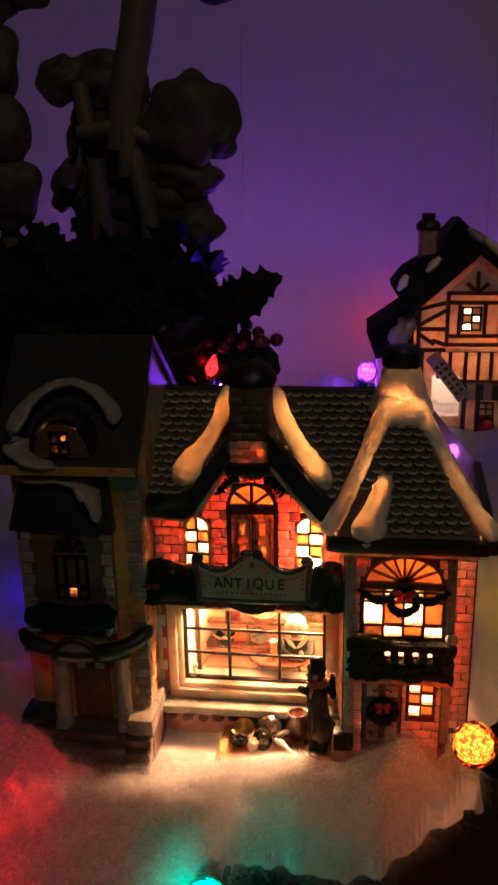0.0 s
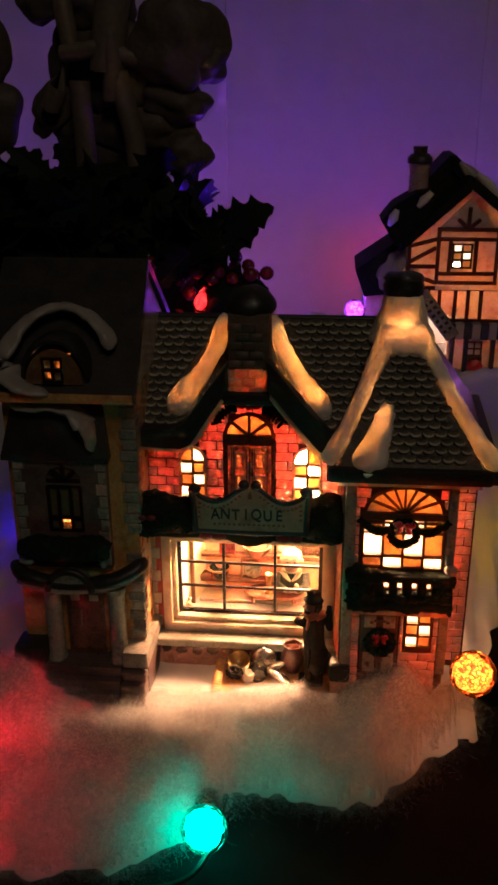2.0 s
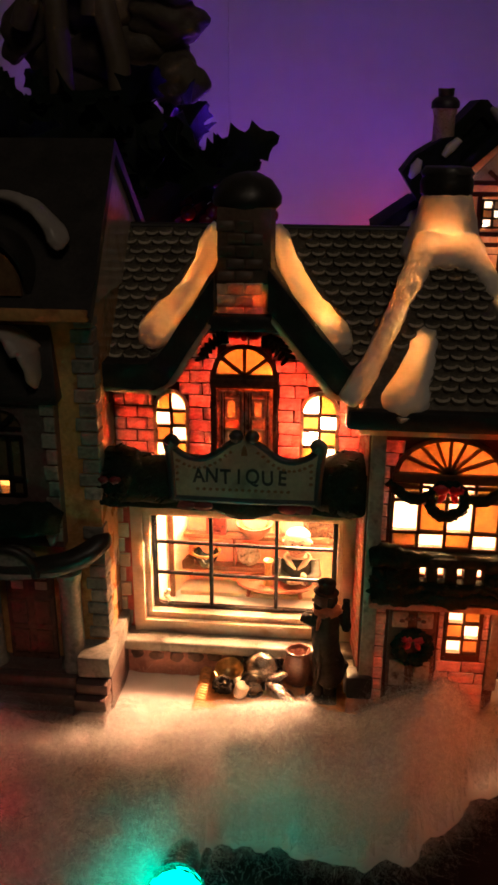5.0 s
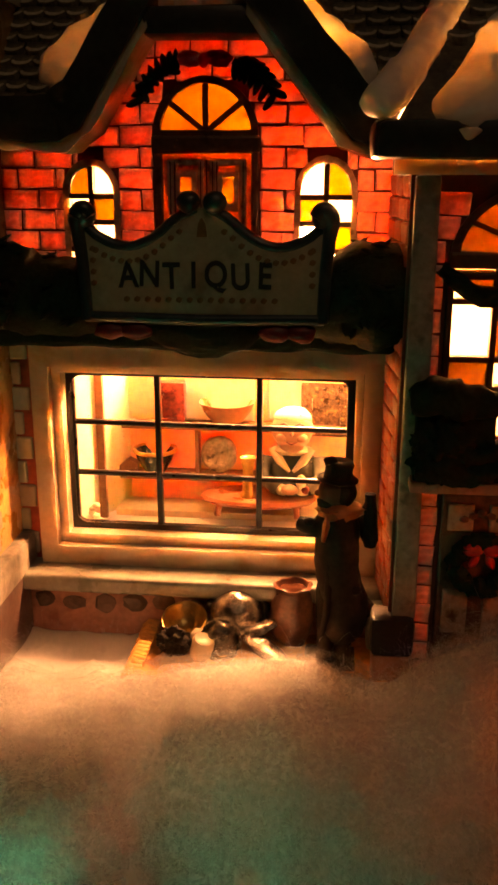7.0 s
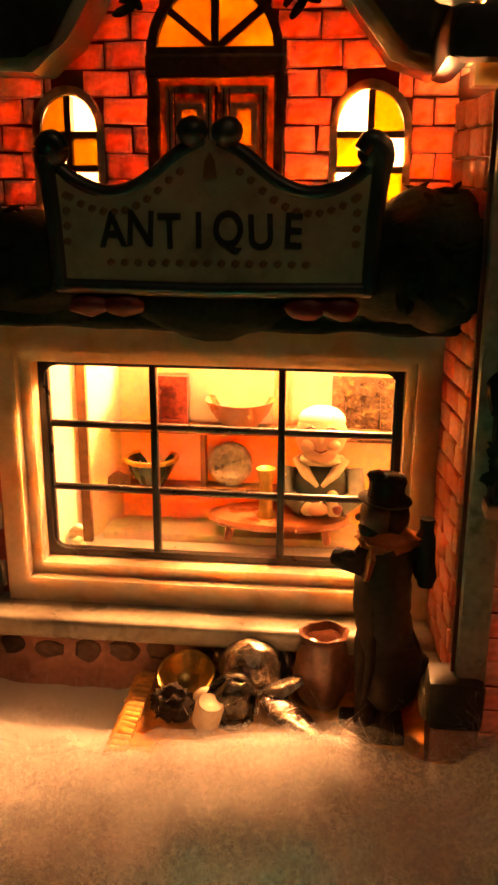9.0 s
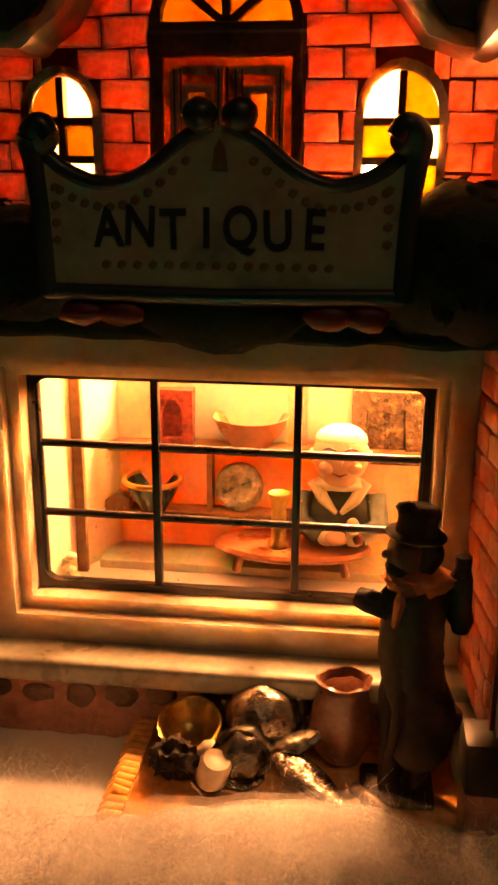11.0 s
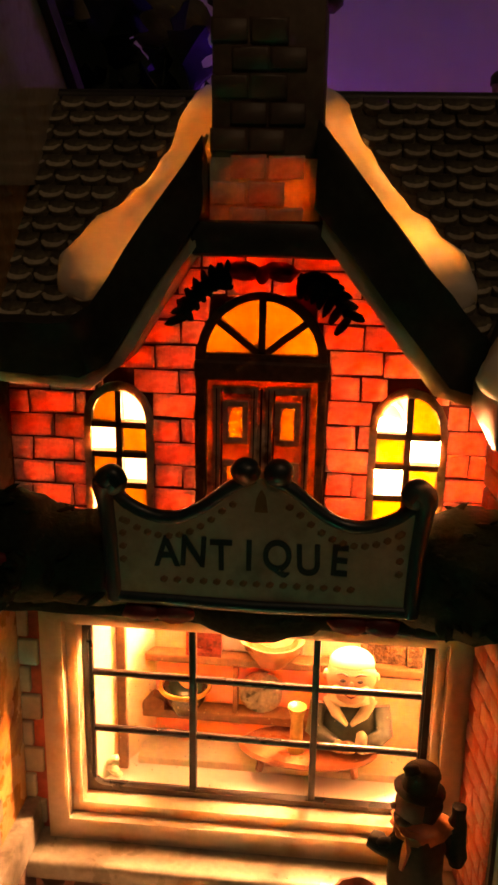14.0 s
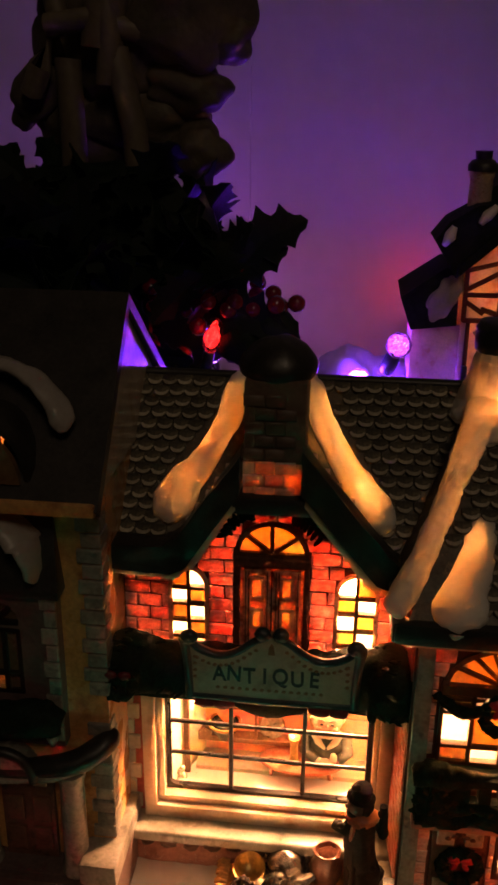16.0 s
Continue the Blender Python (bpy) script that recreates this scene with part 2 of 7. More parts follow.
M_LAMP = glowing("warm_bulb_glow", (1.0, 0.43, 0.19), HOUSE_LAMP)
M_FLAMP = glowing("far_bulb_glow", (1.0, 0.62, 0.42), FAR_LAMP)


def tinted_glass(name, colour):
    m = bpy.data.materials.new(name)
    m.use_nodes = True
    b = m.node_tree.nodes["Principled BSDF"]
    b.inputs["Base Color"].default_value = (*colour, 1)
    b.inputs["Roughness"].default_value = 0.12
    b.inputs["IOR"].default_value = 1.35
    b.inputs["Transmission Weight"].default_value = 1
    return m


def led(name, glass, core, strength, second=None):
    return tinted_glass(name + "_glass", glass), glowing(name + "_core", core, strength * LED, second, 900.0)


L_ORANGE = led("orange", (1.0, 0.36, 0.06), (1.0, 0.030, 0.003), 6.0, (1.0, 0.36, 0.02))
L_GREEN = led("green", (0.12, 1.0, 0.80), (0.008, 0.85, 0.44), 7.5, (0.10, 1.0, 0.75))
L_RED = led("red", (1.0, 0.10, 0.10), (1.0, 0.012, 0.02), 2.8, (1.0, 0.10, 0.08))
L_CRIMSON = led("crimson", (1.0, 0.08, 0.10), (1.0, 0.012, 0.040), 28.0)
L_ROSE = led("rose", (1.0, 0.10, 0.10), (1.0, 0.03, 0.05), 7.0)
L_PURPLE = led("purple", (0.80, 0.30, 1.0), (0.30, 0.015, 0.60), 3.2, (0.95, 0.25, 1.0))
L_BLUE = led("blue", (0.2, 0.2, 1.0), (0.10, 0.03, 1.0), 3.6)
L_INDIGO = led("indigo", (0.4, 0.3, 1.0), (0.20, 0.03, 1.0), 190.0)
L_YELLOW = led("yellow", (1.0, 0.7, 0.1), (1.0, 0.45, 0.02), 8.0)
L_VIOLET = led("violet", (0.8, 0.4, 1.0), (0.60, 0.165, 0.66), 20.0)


# ---- builders ----
def part(name, bm, mats, parent=None, label="", smooth=None):
    """One mesh object out of a bmesh, under a thing or a part of it."""
    me = bpy.data.meshes.new(name)
    bmesh.ops.recalc_face_normals(bm, faces=bm.faces)
    bm.to_mesh(me)
    bm.free()
    for m in mats if isinstance(mats, (list, tuple)) else [mats]:
        me.materials.append(m)
    if smooth is not None:
        me.shade_smooth()
        if smooth:
            me.set_sharp_from_angle(angle=radians(smooth))
    ob = new(name, me)
    if parent:
        ob.parent = parent
    if label:
        ob["label"] = label
    return ob


def piece(name, me, m, parent):
    """One of many alike pieces, on shared mesh data."""
    ob = new(name, me)
    ob.matrix_basis = m
    ob.parent = parent
    return ob


def mesh_of(name, bm, mats):
    me = bpy.data.meshes.new(name)
    bmesh.ops.recalc_face_normals(bm, faces=bm.faces)
    bm.to_mesh(me)
    bm.free()
    for m in mats if isinstance(mats, (list, tuple)) else [mats]:
        me.materials.append(m)
    return me


def thing(name, label, category, place=(0, 0, 0), group=""):
    ob = new(name)
    ob.location = place
    ob.empty_display_size = 0.005
    return tagged(ob, label, category, group)


def since(bm, n, index):
    bm.faces.ensure_lookup_table()
    for f in bm.faces[n:]:
        f.material_index = index


def box(bm, x0, x1, y0, y1, z0, z1, bevel=0.0, index=0, m=None, segments=2):
    n = len(bm.faces)
    made = bmesh.ops.create_cube(bm, size=1)["verts"]
    for v in made:
        v.co = Vector(((x0 + x1) / 2 + v.co.x * (x1 - x0), (y0 + y1) / 2 + v.co.y * (y1 - y0), (z0 + z1) / 2 + v.co.z * (z1 - z0)))
    if bevel:
        edges = {e for v in made for e in v.link_edges}
        made = bmesh.ops.bevel(bm, geom=list(edges), offset=bevel, segments=segments, profile=0.6, affect="EDGES", clamp_overlap=True)["verts"]
    if m:
        bm.verts.ensure_lookup_table()
        fresh = {v for f in list(bm.faces)[n:] for v in f.verts} | set(made)
        bmesh.ops.transform(bm, matrix=m, verts=list(fresh))
    if index:
        since(bm, n, index)
    return bm


def arc(cx, cz, rx, rz, a0, a1, n):
    return [(cx + rx * math.cos(radians(a0 + (a1 - a0) * i / n)), cz + rz * math.sin(radians(a0 + (a1 - a0) * i / n))) for i in range(n + 1)]


def prism(bm, outline, y0, y1, holes=(), index=0, m=None, back=0):
    """A plate of the outline (x, z) with openings cut through it, from y0 to y1."""
    loops, first, n0 = [], len(bm.verts), len(bm.faces)
    tmp = bmesh.new()
    edges = []
    for lp in (outline, *holes):
        vs = [tmp.verts.new((x, 0, z)) for x, z in lp]
        loops.append(len(vs))
        edges += [tmp.edges.new((vs[i], vs[(i + 1) % len(vs)])) for i in range(len(vs))]
    tmp.verts.index_update()
    bmesh.ops.triangle_fill(tmp, use_beauty=True, use_dissolve=False, edges=edges)
    tmp.verts.index_update()
    co = [v.co.copy() for v in tmp.verts]
    tris = [[v.index for v in f.verts] for f in tmp.faces]
    tmp.free()
    a = [bm.verts.new((c.x, y0, c.z)) for c in co]
    b = [bm.verts.new((c.x, y1, c.z)) for c in co]
    for t in tris:
        bm.faces.new([a[i] for i in t])
        bm.faces.new([b[i] for i in reversed(t)]).material_index = back
    k = 0
    for size in loops:
        for i in range(size):
            p, q = k + i, k + (i + 1) % size
            bm.faces.new((a[p], a[q], b[q], b[p]))
        k += size
    if m:
        bmesh.ops.transform(bm, matrix=m, verts=a + b)
    if index:
        since(bm, n0, index)
    return bm


def tube(bm, path, radii, n=10, squash=(1, 1), index=0, cap=True, up=None):
    """A limb of changing thickness along a path."""
    n0 = len(bm.faces)
    pts = [Vector(p) for p in path]
    rings = []
    for i, p in enumerate(pts):
        d = (pts[min(i + 1, len(pts) - 1)] - pts[max(i - 1, 0)]).normalized()
        ref = Vector(up) if up else (Vector((0, 0, 1)) if abs(d.z) < 0.9 else Vector((1, 0, 0)))
        s = d.cross(ref).normalized()
        u = s.cross(d).normalized()
        r = radii[i] if isinstance(radii, (list, tuple)) else radii
        rings.append([bm.verts.new(p + s * (r * squash[0] * math.cos(math.tau * k / n)) + u * (r * squash[1] * math.sin(math.tau * k / n))) for k in range(n)])
    for a, b in zip(rings, rings[1:]):
        for k in range(n):
            bm.faces.new((a[k], a[(k + 1) % n], b[(k + 1) % n], b[k]))
    if cap:
        bm.faces.new(rings[0])
        bm.faces.new(list(reversed(rings[-1])))
    if index:
        since(bm, n0, index)
    return bm


def smooth_path(points, per=6):
    """A curve through points given as (x, y, z, radius)."""
    p = [Vector(q) for q in points]
    out = []
    for i in range(len(p) - 1):
        a, b, c, d = p[max(i - 1, 0)], p[i], p[i + 1], p[min(i + 2, len(p) - 1)]
        for k in range(per):
            t = k / per
            out.append(0.5 * ((2 * b) + (c - a) * t + (2 * a - 5 * b + 4 * c - d) * t * t + (3 * b - a - 3 * c + d) * t ** 3))
    out.append(p[-1])
    return [tuple(q[:3]) for q in out], [max(1e-5, q[3]) for q in out]


def lathe(bm, profile, at, n=20, index=0, m=None):
    """A turned body: profile (radius, height) about an upright axis."""
    n0 = len(bm.faces)
    mm = Matrix.Translation(at) @ (m or Matrix())
    rings = []
    for r, z in profile:
        rings.append([bm.verts.new(mm @ Vector((r * math.cos(math.tau * k / n), r * math.sin(math.tau * k / n), z))) for k in range(n)] if r > 1e-7 else [bm.verts.new(mm @ Vector((0, 0, z)))])
    for a, b in zip(rings, rings[1:]):
        for k in range(n):
            j = (k + 1) % n
            if len(a) == 1 and len(b) == 1:
                continue
            if len(a) == 1:
                bm.faces.new((a[0], b[j], b[k]))
            elif len(b) == 1:
                bm.faces.new((a[k], a[j], b[0]))
            else:
                bm.faces.new((a[k], a[j], b[j], b[k]))
    if index:
        since(bm, n0, index)
    return bm


def blob(bm, at, size, rough=0.12, freq=2.0, level=3, index=0, m=None, seed=0.0):
    """A lump with an uneven skin."""
    n0 = len(bm.faces)
    vs = bmesh.ops.create_icosphere(bm, subdivisions=level, radius=1)["verts"]
    for v in vs:
        k = 1 + rough * noise.noise(v.co * freq + Vector((seed, seed * 1.7, at[0] * 900)))
        c = Vector((v.co.x * size[0] * k, v.co.y * size[1] * k, v.co.z * size[2] * k))
        v.co = Vector(at) + ((m.to_3x3() @ c) if m else c)
    if index:
        since(bm, n0, index)
    return bm


def jitter(bm, amp, freq):
    for v in bm.verts:
        v.co += noise.noise_vector(v.co * freq) * amp
    return bm


def leaf_ring(cx, y, cz, r, thick):
    """A ring of leaves with a ragged skin."""
    bm = tube(bmesh.new(), [(cx + r * math.cos(math.tau * k / 48), y, cz + r * math.sin(math.tau * k / 48)) for k in range(49)], thick, 10, up=(0, 1, 0))
    for v in bm.verts:
        v.co += noise.noise_vector(v.co * 1500) * thick * 0.7
    return bm


def hollow(bm, inward, thick):
    """Opens a closed body on its inner side and leaves a thin shell of it."""
    bmesh.ops.recalc_face_normals(bm, faces=bm.faces)
    bm.normal_update()
    bmesh.ops.delete(bm, geom=[f for f in bm.faces if f.normal.dot(Vector(inward)) > 0.45], context="FACES")
    return shell(bm, thick)


def shell(bm, thick):
    """Gives an open skin its thickness, inwards."""
    bm.normal_update()
    outer = list(bm.faces)
    rim = [e for e in bm.edges if len(e.link_faces) == 1]
    inner = {v: bm.verts.new(v.co - v.normal * thick) for v in list(bm.verts)}
    for f in outer:
        bm.faces.new([inner[v] for v in reversed(f.verts)])
    for e in rim:
        a, b = e.verts
        bm.faces.new((a, b, inner[b], inner[a]))
    return bm


# ---- setting: table, cotton snow, wall and dark room ----
def plain(name, dims, mat_, label="", bevel=0.0):
    bm = box(bmesh.new(), *dims, bevel=bevel)
    return tagged(part(name, bm, mat_, None), label, "", "", "structure")


plain("table", (-0.9, 0.9, -0.25, 0.84, -0.03, 0.0), M_TABLE, "black cloth-covered table top", 0.004)
plain("floor", (-2.2, 2.2, -2.6, 1.0, -0.85, -0.80), M_ROOM, "dim room floor")
plain("ceiling", (-2.2, 2.2, -2.6, 1.0, 1.60, 1.65), M_ROOM, "dim room ceiling")
plain("wall_west", (-2.25, -2.2, -2.6, 1.0, -0.8, 1.6), M_ROOM, "dim room wall")
plain("wall_east", (2.2, 2.25, -2.6, 1.0, -0.8, 1.6), M_ROOM, "dim room wall")
plain("wall_south", (-2.2, 2.2, -2.65, -2.6, -0.8, 1.6), M_ROOM, "dim room wall")
wall_north = tagged(new("wall_north"), "pale panelled wall behind the table, lit purple", "", "", "structure")
for i in range(-9, 10):
    bm = box(bmesh.new(), 0.0058 + 0.2368 * i - 0.1183, 0.0058 + 0.2368 * i + 0.1183, 0.90, 0.95, -0.8, 1.6, bevel=0.0006)
    part("panel", bm, M_WALL, wall_north)


def ease(a, b, v):
    t = min(1, max(0, (v - a) / (b - a)))
    return t * t * (3 - 2 * t)


def hill(x, y, cx, cy, rx, ry):
    return math.exp(-((x - cx) / rx) ** 2 - ((y - cy) / ry) ** 2)


def cotton_front(x):
    """Where the batting's near edge lies."""
    v = Vector((x, 0, 0))
    return float(np.interp(x, EDGE_X, EDGE_Y)) + 0.0030 * noise.noise(v * 60)


EDGE_X = (-0.20, -0.136, -0.122, -0.110, -0.087, -0.0745, -0.061, -0.0533, -0.0466, -0.0428, -0.038, -0.0253, -0.005, 0.0127, 0.0214, 0.0335, 0.042, 0.050, 0.056, 0.075, 0.12)
EDGE_Y = (0.186, 0.198, 0.201, 0.204, 0.207, 0.210, 0.2165, 0.2230, 0.2315, 0.2400, 0.2475, 0.2460, 0.2430, 0.2450, 0.2560, 0.2720, 0.276, 0.290, 0.322, 0.37, 0.42)
BANK_X = (-0.16, -0.122, -0.113, -0.09, -0.072, -0.046, -0.036, -0.025, -0.015, -0.003, 0.005, 0.017, 0.030, 0.045, 0.060)
BANK_Z = (0.037, 0.031, 0.0215, 0.015, 0.0155, 0.0188, 0.0222, 0.0246, 0.0240, 0.0212, 0.0262, 0.0335, 0.0395, 0.036, 0.030)


def cotton_height(x, y):
    """The batting: a bank pushed up before the house, flat under it, higher towards the wall."""
    lean = (cotton_front(x + 0.002) - cotton_front(x - 0.002)) / 0.004
    d = (y - cotton_front(x)) / math.sqrt(1 + lean * lean)
    d += 0.0045 * noise.noise(Vector((x * 150, y * 60, 9))) * ease(0.016, 0.0, d)
    if d <= 0:
        return -0.0006 + 0.6 * d
    bank = float(np.interp(x, BANK_X, BANK_Z))
    if y < 0.278:
        h = 0.019 + (bank - 0.019) * math.exp(-((y - 0.278) / 0.020) ** 2)
        flat = 0.0
    else:
        flat = 1 - math.exp(-((y - 0.278) / 0.0065) ** 2)
        h = 0.0125 + (bank - 0.0125) * (1 - flat)
        out = max(ease(-0.128, -0.145, x), ease(0.050, 0.065, x), ease(0.368, 0.385, y))
        h += (bank * 0.8 - h) * out
        flat *= 1 - out
    h = -0.0006 + (h + 0.0006) * ease(0, 0.018, d) ** 0.5
    h += 0.012 * hill(x, y, 0.044, 0.287, 0.011, 0.014)
    h += 0.016 * ease(0.40, 0.52, y) + 0.014 * hill(x, y, -0.02, 0.655, 0.050, 0.05) + 0.022 * hill(x, y, -0.0168, 0.690, 0.040, 0.035) + 0.03 * hill(x, y, -0.20, 0.62, 0.10, 0.10)
    h *= 1 - 0.75 * ease(0.70, 0.79, y)
    puff = 0.0030 * noise.noise(Vector((x * 75, y * 75, 1))) + 0.0018 * noise.noise(Vector((x * 210, y * 210, 2)))
    return h + min(1, d * 80) * (puff * (0.30 + 0.70 * (1 - flat)) + 0.0007 * noise.noise(Vector((x * 600, y * 600, 5))))


def cotton_sheet():
    xs = np.concatenate([np.arange(-0.42, -0.16, 0.006), np.arange(-0.16, 0.09, 0.0020), np.arange(0.09, 0.40, 0.006)])
    ys = np.concatenate([np.arange(0.19, 0.31, 0.0020), np.arange(0.31, 0.80, 0.005)])
    top = [(x, y, cotton_height(x, y)) for y in ys for x in xs]
    w, k = len(xs), len(top)
    faces = []
    for j in range(len(ys) - 1):
        for i in range(w - 1):
            a = j * w + i
            q = (a, a + 1, a + w + 1, a + w)
            if max(top[v][2] for v in q) > -0.004:
                faces.append(q)
    me = bpy.data.meshes.new("cotton_snow")
    under = [tuple(k + v for v in reversed(q)) for q in faces]
    me.from_pydata([(x, y, max(min(z, 0.0), z - 0.0022 * ease(0.288, 0.279, y)) + 0.0004) for x, y, z in top] + [(x, y, min(z, 0.0) + 0.0003) for x, y, z in top], [], faces + under)
    me.materials.append(M_COTTON)
    me.shade_smooth()
    return tagged(new("cotton_snow", me), "fluffy white cotton batting snow spread on the table", "snow", "", "stuff")


cotton_sheet()


def cotton_fuzz(count, spread, name, rim=None):
    """Loose fibres that stand off the batting."""
    rng = random.Random(5)
    verts, faces = [], []
    while len(faces) < count * 4:
        x, y = rng.uniform(*spread[0]), rng.uniform(*spread[1])
        z = cotton_height(x, y)
        if rim and not 0.0 < y - cotton_front(x) < rim:
            continue
        if (z < 0.002 and not rim) or (-0.125 < x < 0.048 and y > 0.284 and not (-0.078 < x < -0.049 and y < 0.297)):
            continue
        if -0.052 < x < 0.0 and y > 0.276:
            continue
        p = Vector((x, y, z - 0.0006 - 0.0020 * ease(0.288, 0.279, y)))
        d = Vector((rng.gauss(0, 1), rng.gauss(0, 1), rng.uniform(-0.1, 0.8))).normalized()
        w = rng.uniform(0.000012, 0.000024)
        length = rng.uniform(0.004, 0.013) * (1.6 if rim else 1)
        prev = None
        for k in range(5):
            s = d.cross(Vector((rng.uniform(-1, 1), rng.uniform(-1, 1), 1))).normalized() * w * (1 - k / 6)
            verts += [tuple(p - s), tuple(p + s)]
            n = len(verts)
            if prev is not None:
                faces.append((prev - 2, prev - 1, n - 1, n - 2))
            prev = n
            d = (d + Vector((rng.gauss(0, 0.7), rng.gauss(0, 0.7), rng.gauss(-0.12, 0.45)))).normalized()
            p = p + d * length / 4
    me = bpy.data.meshes.new(name)
    me.from_pydata(verts, [], faces)
    me.materials.append(M_FIBRE)
    return tagged(new(name, me), "loose white cotton fibres standing off the batting", "cotton fibre", "", "stuff")


cotton_fuzz(120000, ((-0.17, 0.085), (0.20, 0.30)), "cotton_fibre")
cotton_fuzz(30000, ((-0.17, 0.085), (0.20, 0.29)), "cotton_edge_fibre", 0.012)


def fluff_material(name, least, most):
    """Loose cotton: wisps with gaps between them."""
    m = bpy.data.materials.new(name)
    m.use_nodes = True
    n, l = m.node_tree.nodes, m.node_tree.links
    b = n["Principled BSDF"]
    b.inputs["Base Color"].default_value = (0.72, 0.71, 0.70, 1)
    b.inputs["Roughness"].default_value = 1.0
    b.inputs["Specular IOR Level"].default_value = 0.02
    co = n.new("ShaderNodeTexCoord").outputs["Object"]
    total = None
    for scale, weight in ((1500.0, 0.55), (620.0, 0.45)):
        k = n.new("ShaderNodeTexNoise")
        k.inputs["Scale"].default_value, k.inputs["Detail"].default_value, k.inputs["Distortion"].default_value = scale, 3, 1.2
        l.new(co, k.inputs["Vector"])
        mul = n.new("ShaderNodeMath")
        mul.operation = "MULTIPLY_ADD"
        l.new(k.outputs["Fac"], mul.inputs[0])
        mul.inputs[1].default_value = weight
        if total:
            l.new(total, mul.inputs[2])
        else:
            mul.inputs[2].default_value = 0
        total = mul.outputs[0]
    r = n.new("ShaderNodeMapRange")
    r.inputs["From Min"].default_value, r.inputs["From Max"].default_value = 0.36, 0.70
    r.inputs["To Min"].default_value, r.inputs["To Max"].default_value = least, most
    l.new(total, r.inputs["Value"])
    whole, clear = n.new("ShaderNodeMixShader"), n.new("ShaderNodeBsdfTransparent")
    both = through_light(m, 0.5)
    l.new(r.outputs["Result"], whole.inputs["Fac"])
    l.new(clear.outputs["BSDF"], whole.inputs[1])
    l.new(both, whole.inputs[2])
    l.new(whole.outputs["Shader"], n["Material Output"].inputs["Surface"])
    return m


def cotton_fluff(layers, step):
    """Loose wisps lying over the batting and past its rim, layer on layer, thinner towards the top."""
    xs, ys = np.arange(-0.18, 0.075, 0.0022), np.arange(0.180, 0.2901, 0.0022)
    verts, faces, kinds = [], [], []
    for k in range(layers):
        off = step * k - 0.0010
        rim = 0.5 * step * k
        base = len(verts)
        keep = []
        for y in ys:
            for x in xs:
                z = cotton_height(x, y + rim)
                near = (ease(0.2835, 0.2755, y) if -0.054 < x < -0.002 else ease(0.2895, 0.279, y)) if -0.128 < x < 0.045 else 1.0
                puff = 0.65 * noise.noise(Vector((x * 110, y * 110, k * 0.35))) + 0.35 * noise.noise(Vector((x * 330, y * 330, k * 0.5)))
                keep.append(z > 0.0002 and near > 0.02)
                verts.append((x, y, max(0.0003 + 0.0001 * k, z + off * near * (1 + 0.55 * puff) - 0.0010 * (1 - near))))
        w = len(xs)
        for j in range(len(ys) - 1):
            for i in range(w - 1):
                q = (j * w + i, j * w + i + 1, (j + 1) * w + i + 1, (j + 1) * w + i)
                if all(keep[v] for v in q):
                    faces.append(tuple(base + v for v in q))
                    kinds.append(min(k, 2))
    me = bpy.data.meshes.new("cotton_fluff")
    me.from_pydata(verts, [], faces)
    for name, least, most in (("dense_cotton_wisps", 0.10, 0.60), ("loose_cotton_wisps", 0.04, 0.36), ("thin_cotton_wisps", 0.0, 0.20)):
        me.materials.append(fluff_material(name, least, most))
    me.polygons.foreach_set("material_index", kinds)
    me.shade_smooth()
    return tagged(new("cotton_fluff", me), "thin loose wisps of white cotton over the batting", "cotton", "", "stuff")


cotton_fluff(3, 0.0022)


# ---- string lights ----
def bulb(at, mats, tilt, r=0.0078, label="", long=1.0):
    ob = thing("string_light", label, "string light", at, "coloured string lights")
    m = Euler([radians(a) for a in tilt]).to_matrix().to_4x4()
    for name, size, level, mat_ in (("globe", 1.0, 3, mats[0]), ("core", 0.62, 2, mats[1])):
        bm = bmesh.new()
        for v in bmesh.ops.create_icosphere(bm, subdivisions=level, radius=r * size)["verts"]:
            if name == "globe":
                v.co *= 1 + 0.030 * noise.cell(v.co * 420)
            v.co.z *= long
            if long > 1 and v.co.z > 0:
                v.co.x, v.co.y = v.co.x * (1 - 0.5 * v.co.z / r / long), v.co.y * (1 - 0.5 * v.co.z / r / long)
        bmesh.ops.transform(bm, matrix=m, verts=bm.verts)
        shell = part(name, bm, mat_, ob, "faceted tinted glass" if name == "globe" else "bright light inside")
        if name == "globe":
            shell.visible_shadow = False
    bm = bmesh.new()
    z = -r * long
    lathe(bm, [(0, z * 0.9), (r * 0.55, z * 0.9), (r * 0.62, z * 1.15), (r * 0.62, z * 2.3), (r * 0.45, z * 2.6), (0, z * 2.6)], (0, 0, 0), 14, m=m)
    part("socket", bm, M_SOCKET, ob, "dark green plastic socket", 40)
    return ob


bulb((0.0426, 0.2604, 0.0456), L_ORANGE, (25, -35, 0), 0.0080, "lit round faceted orange bulb on the cotton snow")
bulb((-0.0452, 0.222, 0.0078), L_GREEN, (75, 20, 0), 0.0078, "lit round faceted green bulb at the cotton's edge")
bulb((-0.1370, 0.2400, 0.0110), L_CRIMSON, (0, 90, 0), 0.0078, "lit round faceted red bulb buried in the cotton snow")
bulb((0.0086, 0.637, 0.0826), L_PURPLE, (10, 20, 0), 0.0078, "lit round faceted purple bulb on the cotton bank")
bulb((-0.0815, 0.4900, 0.1205), L_RED, (0, 12, 0), 0.0043, "lit pointed red bulb caught in the holly", 1.8)
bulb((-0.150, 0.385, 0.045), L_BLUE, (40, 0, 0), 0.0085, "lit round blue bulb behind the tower")
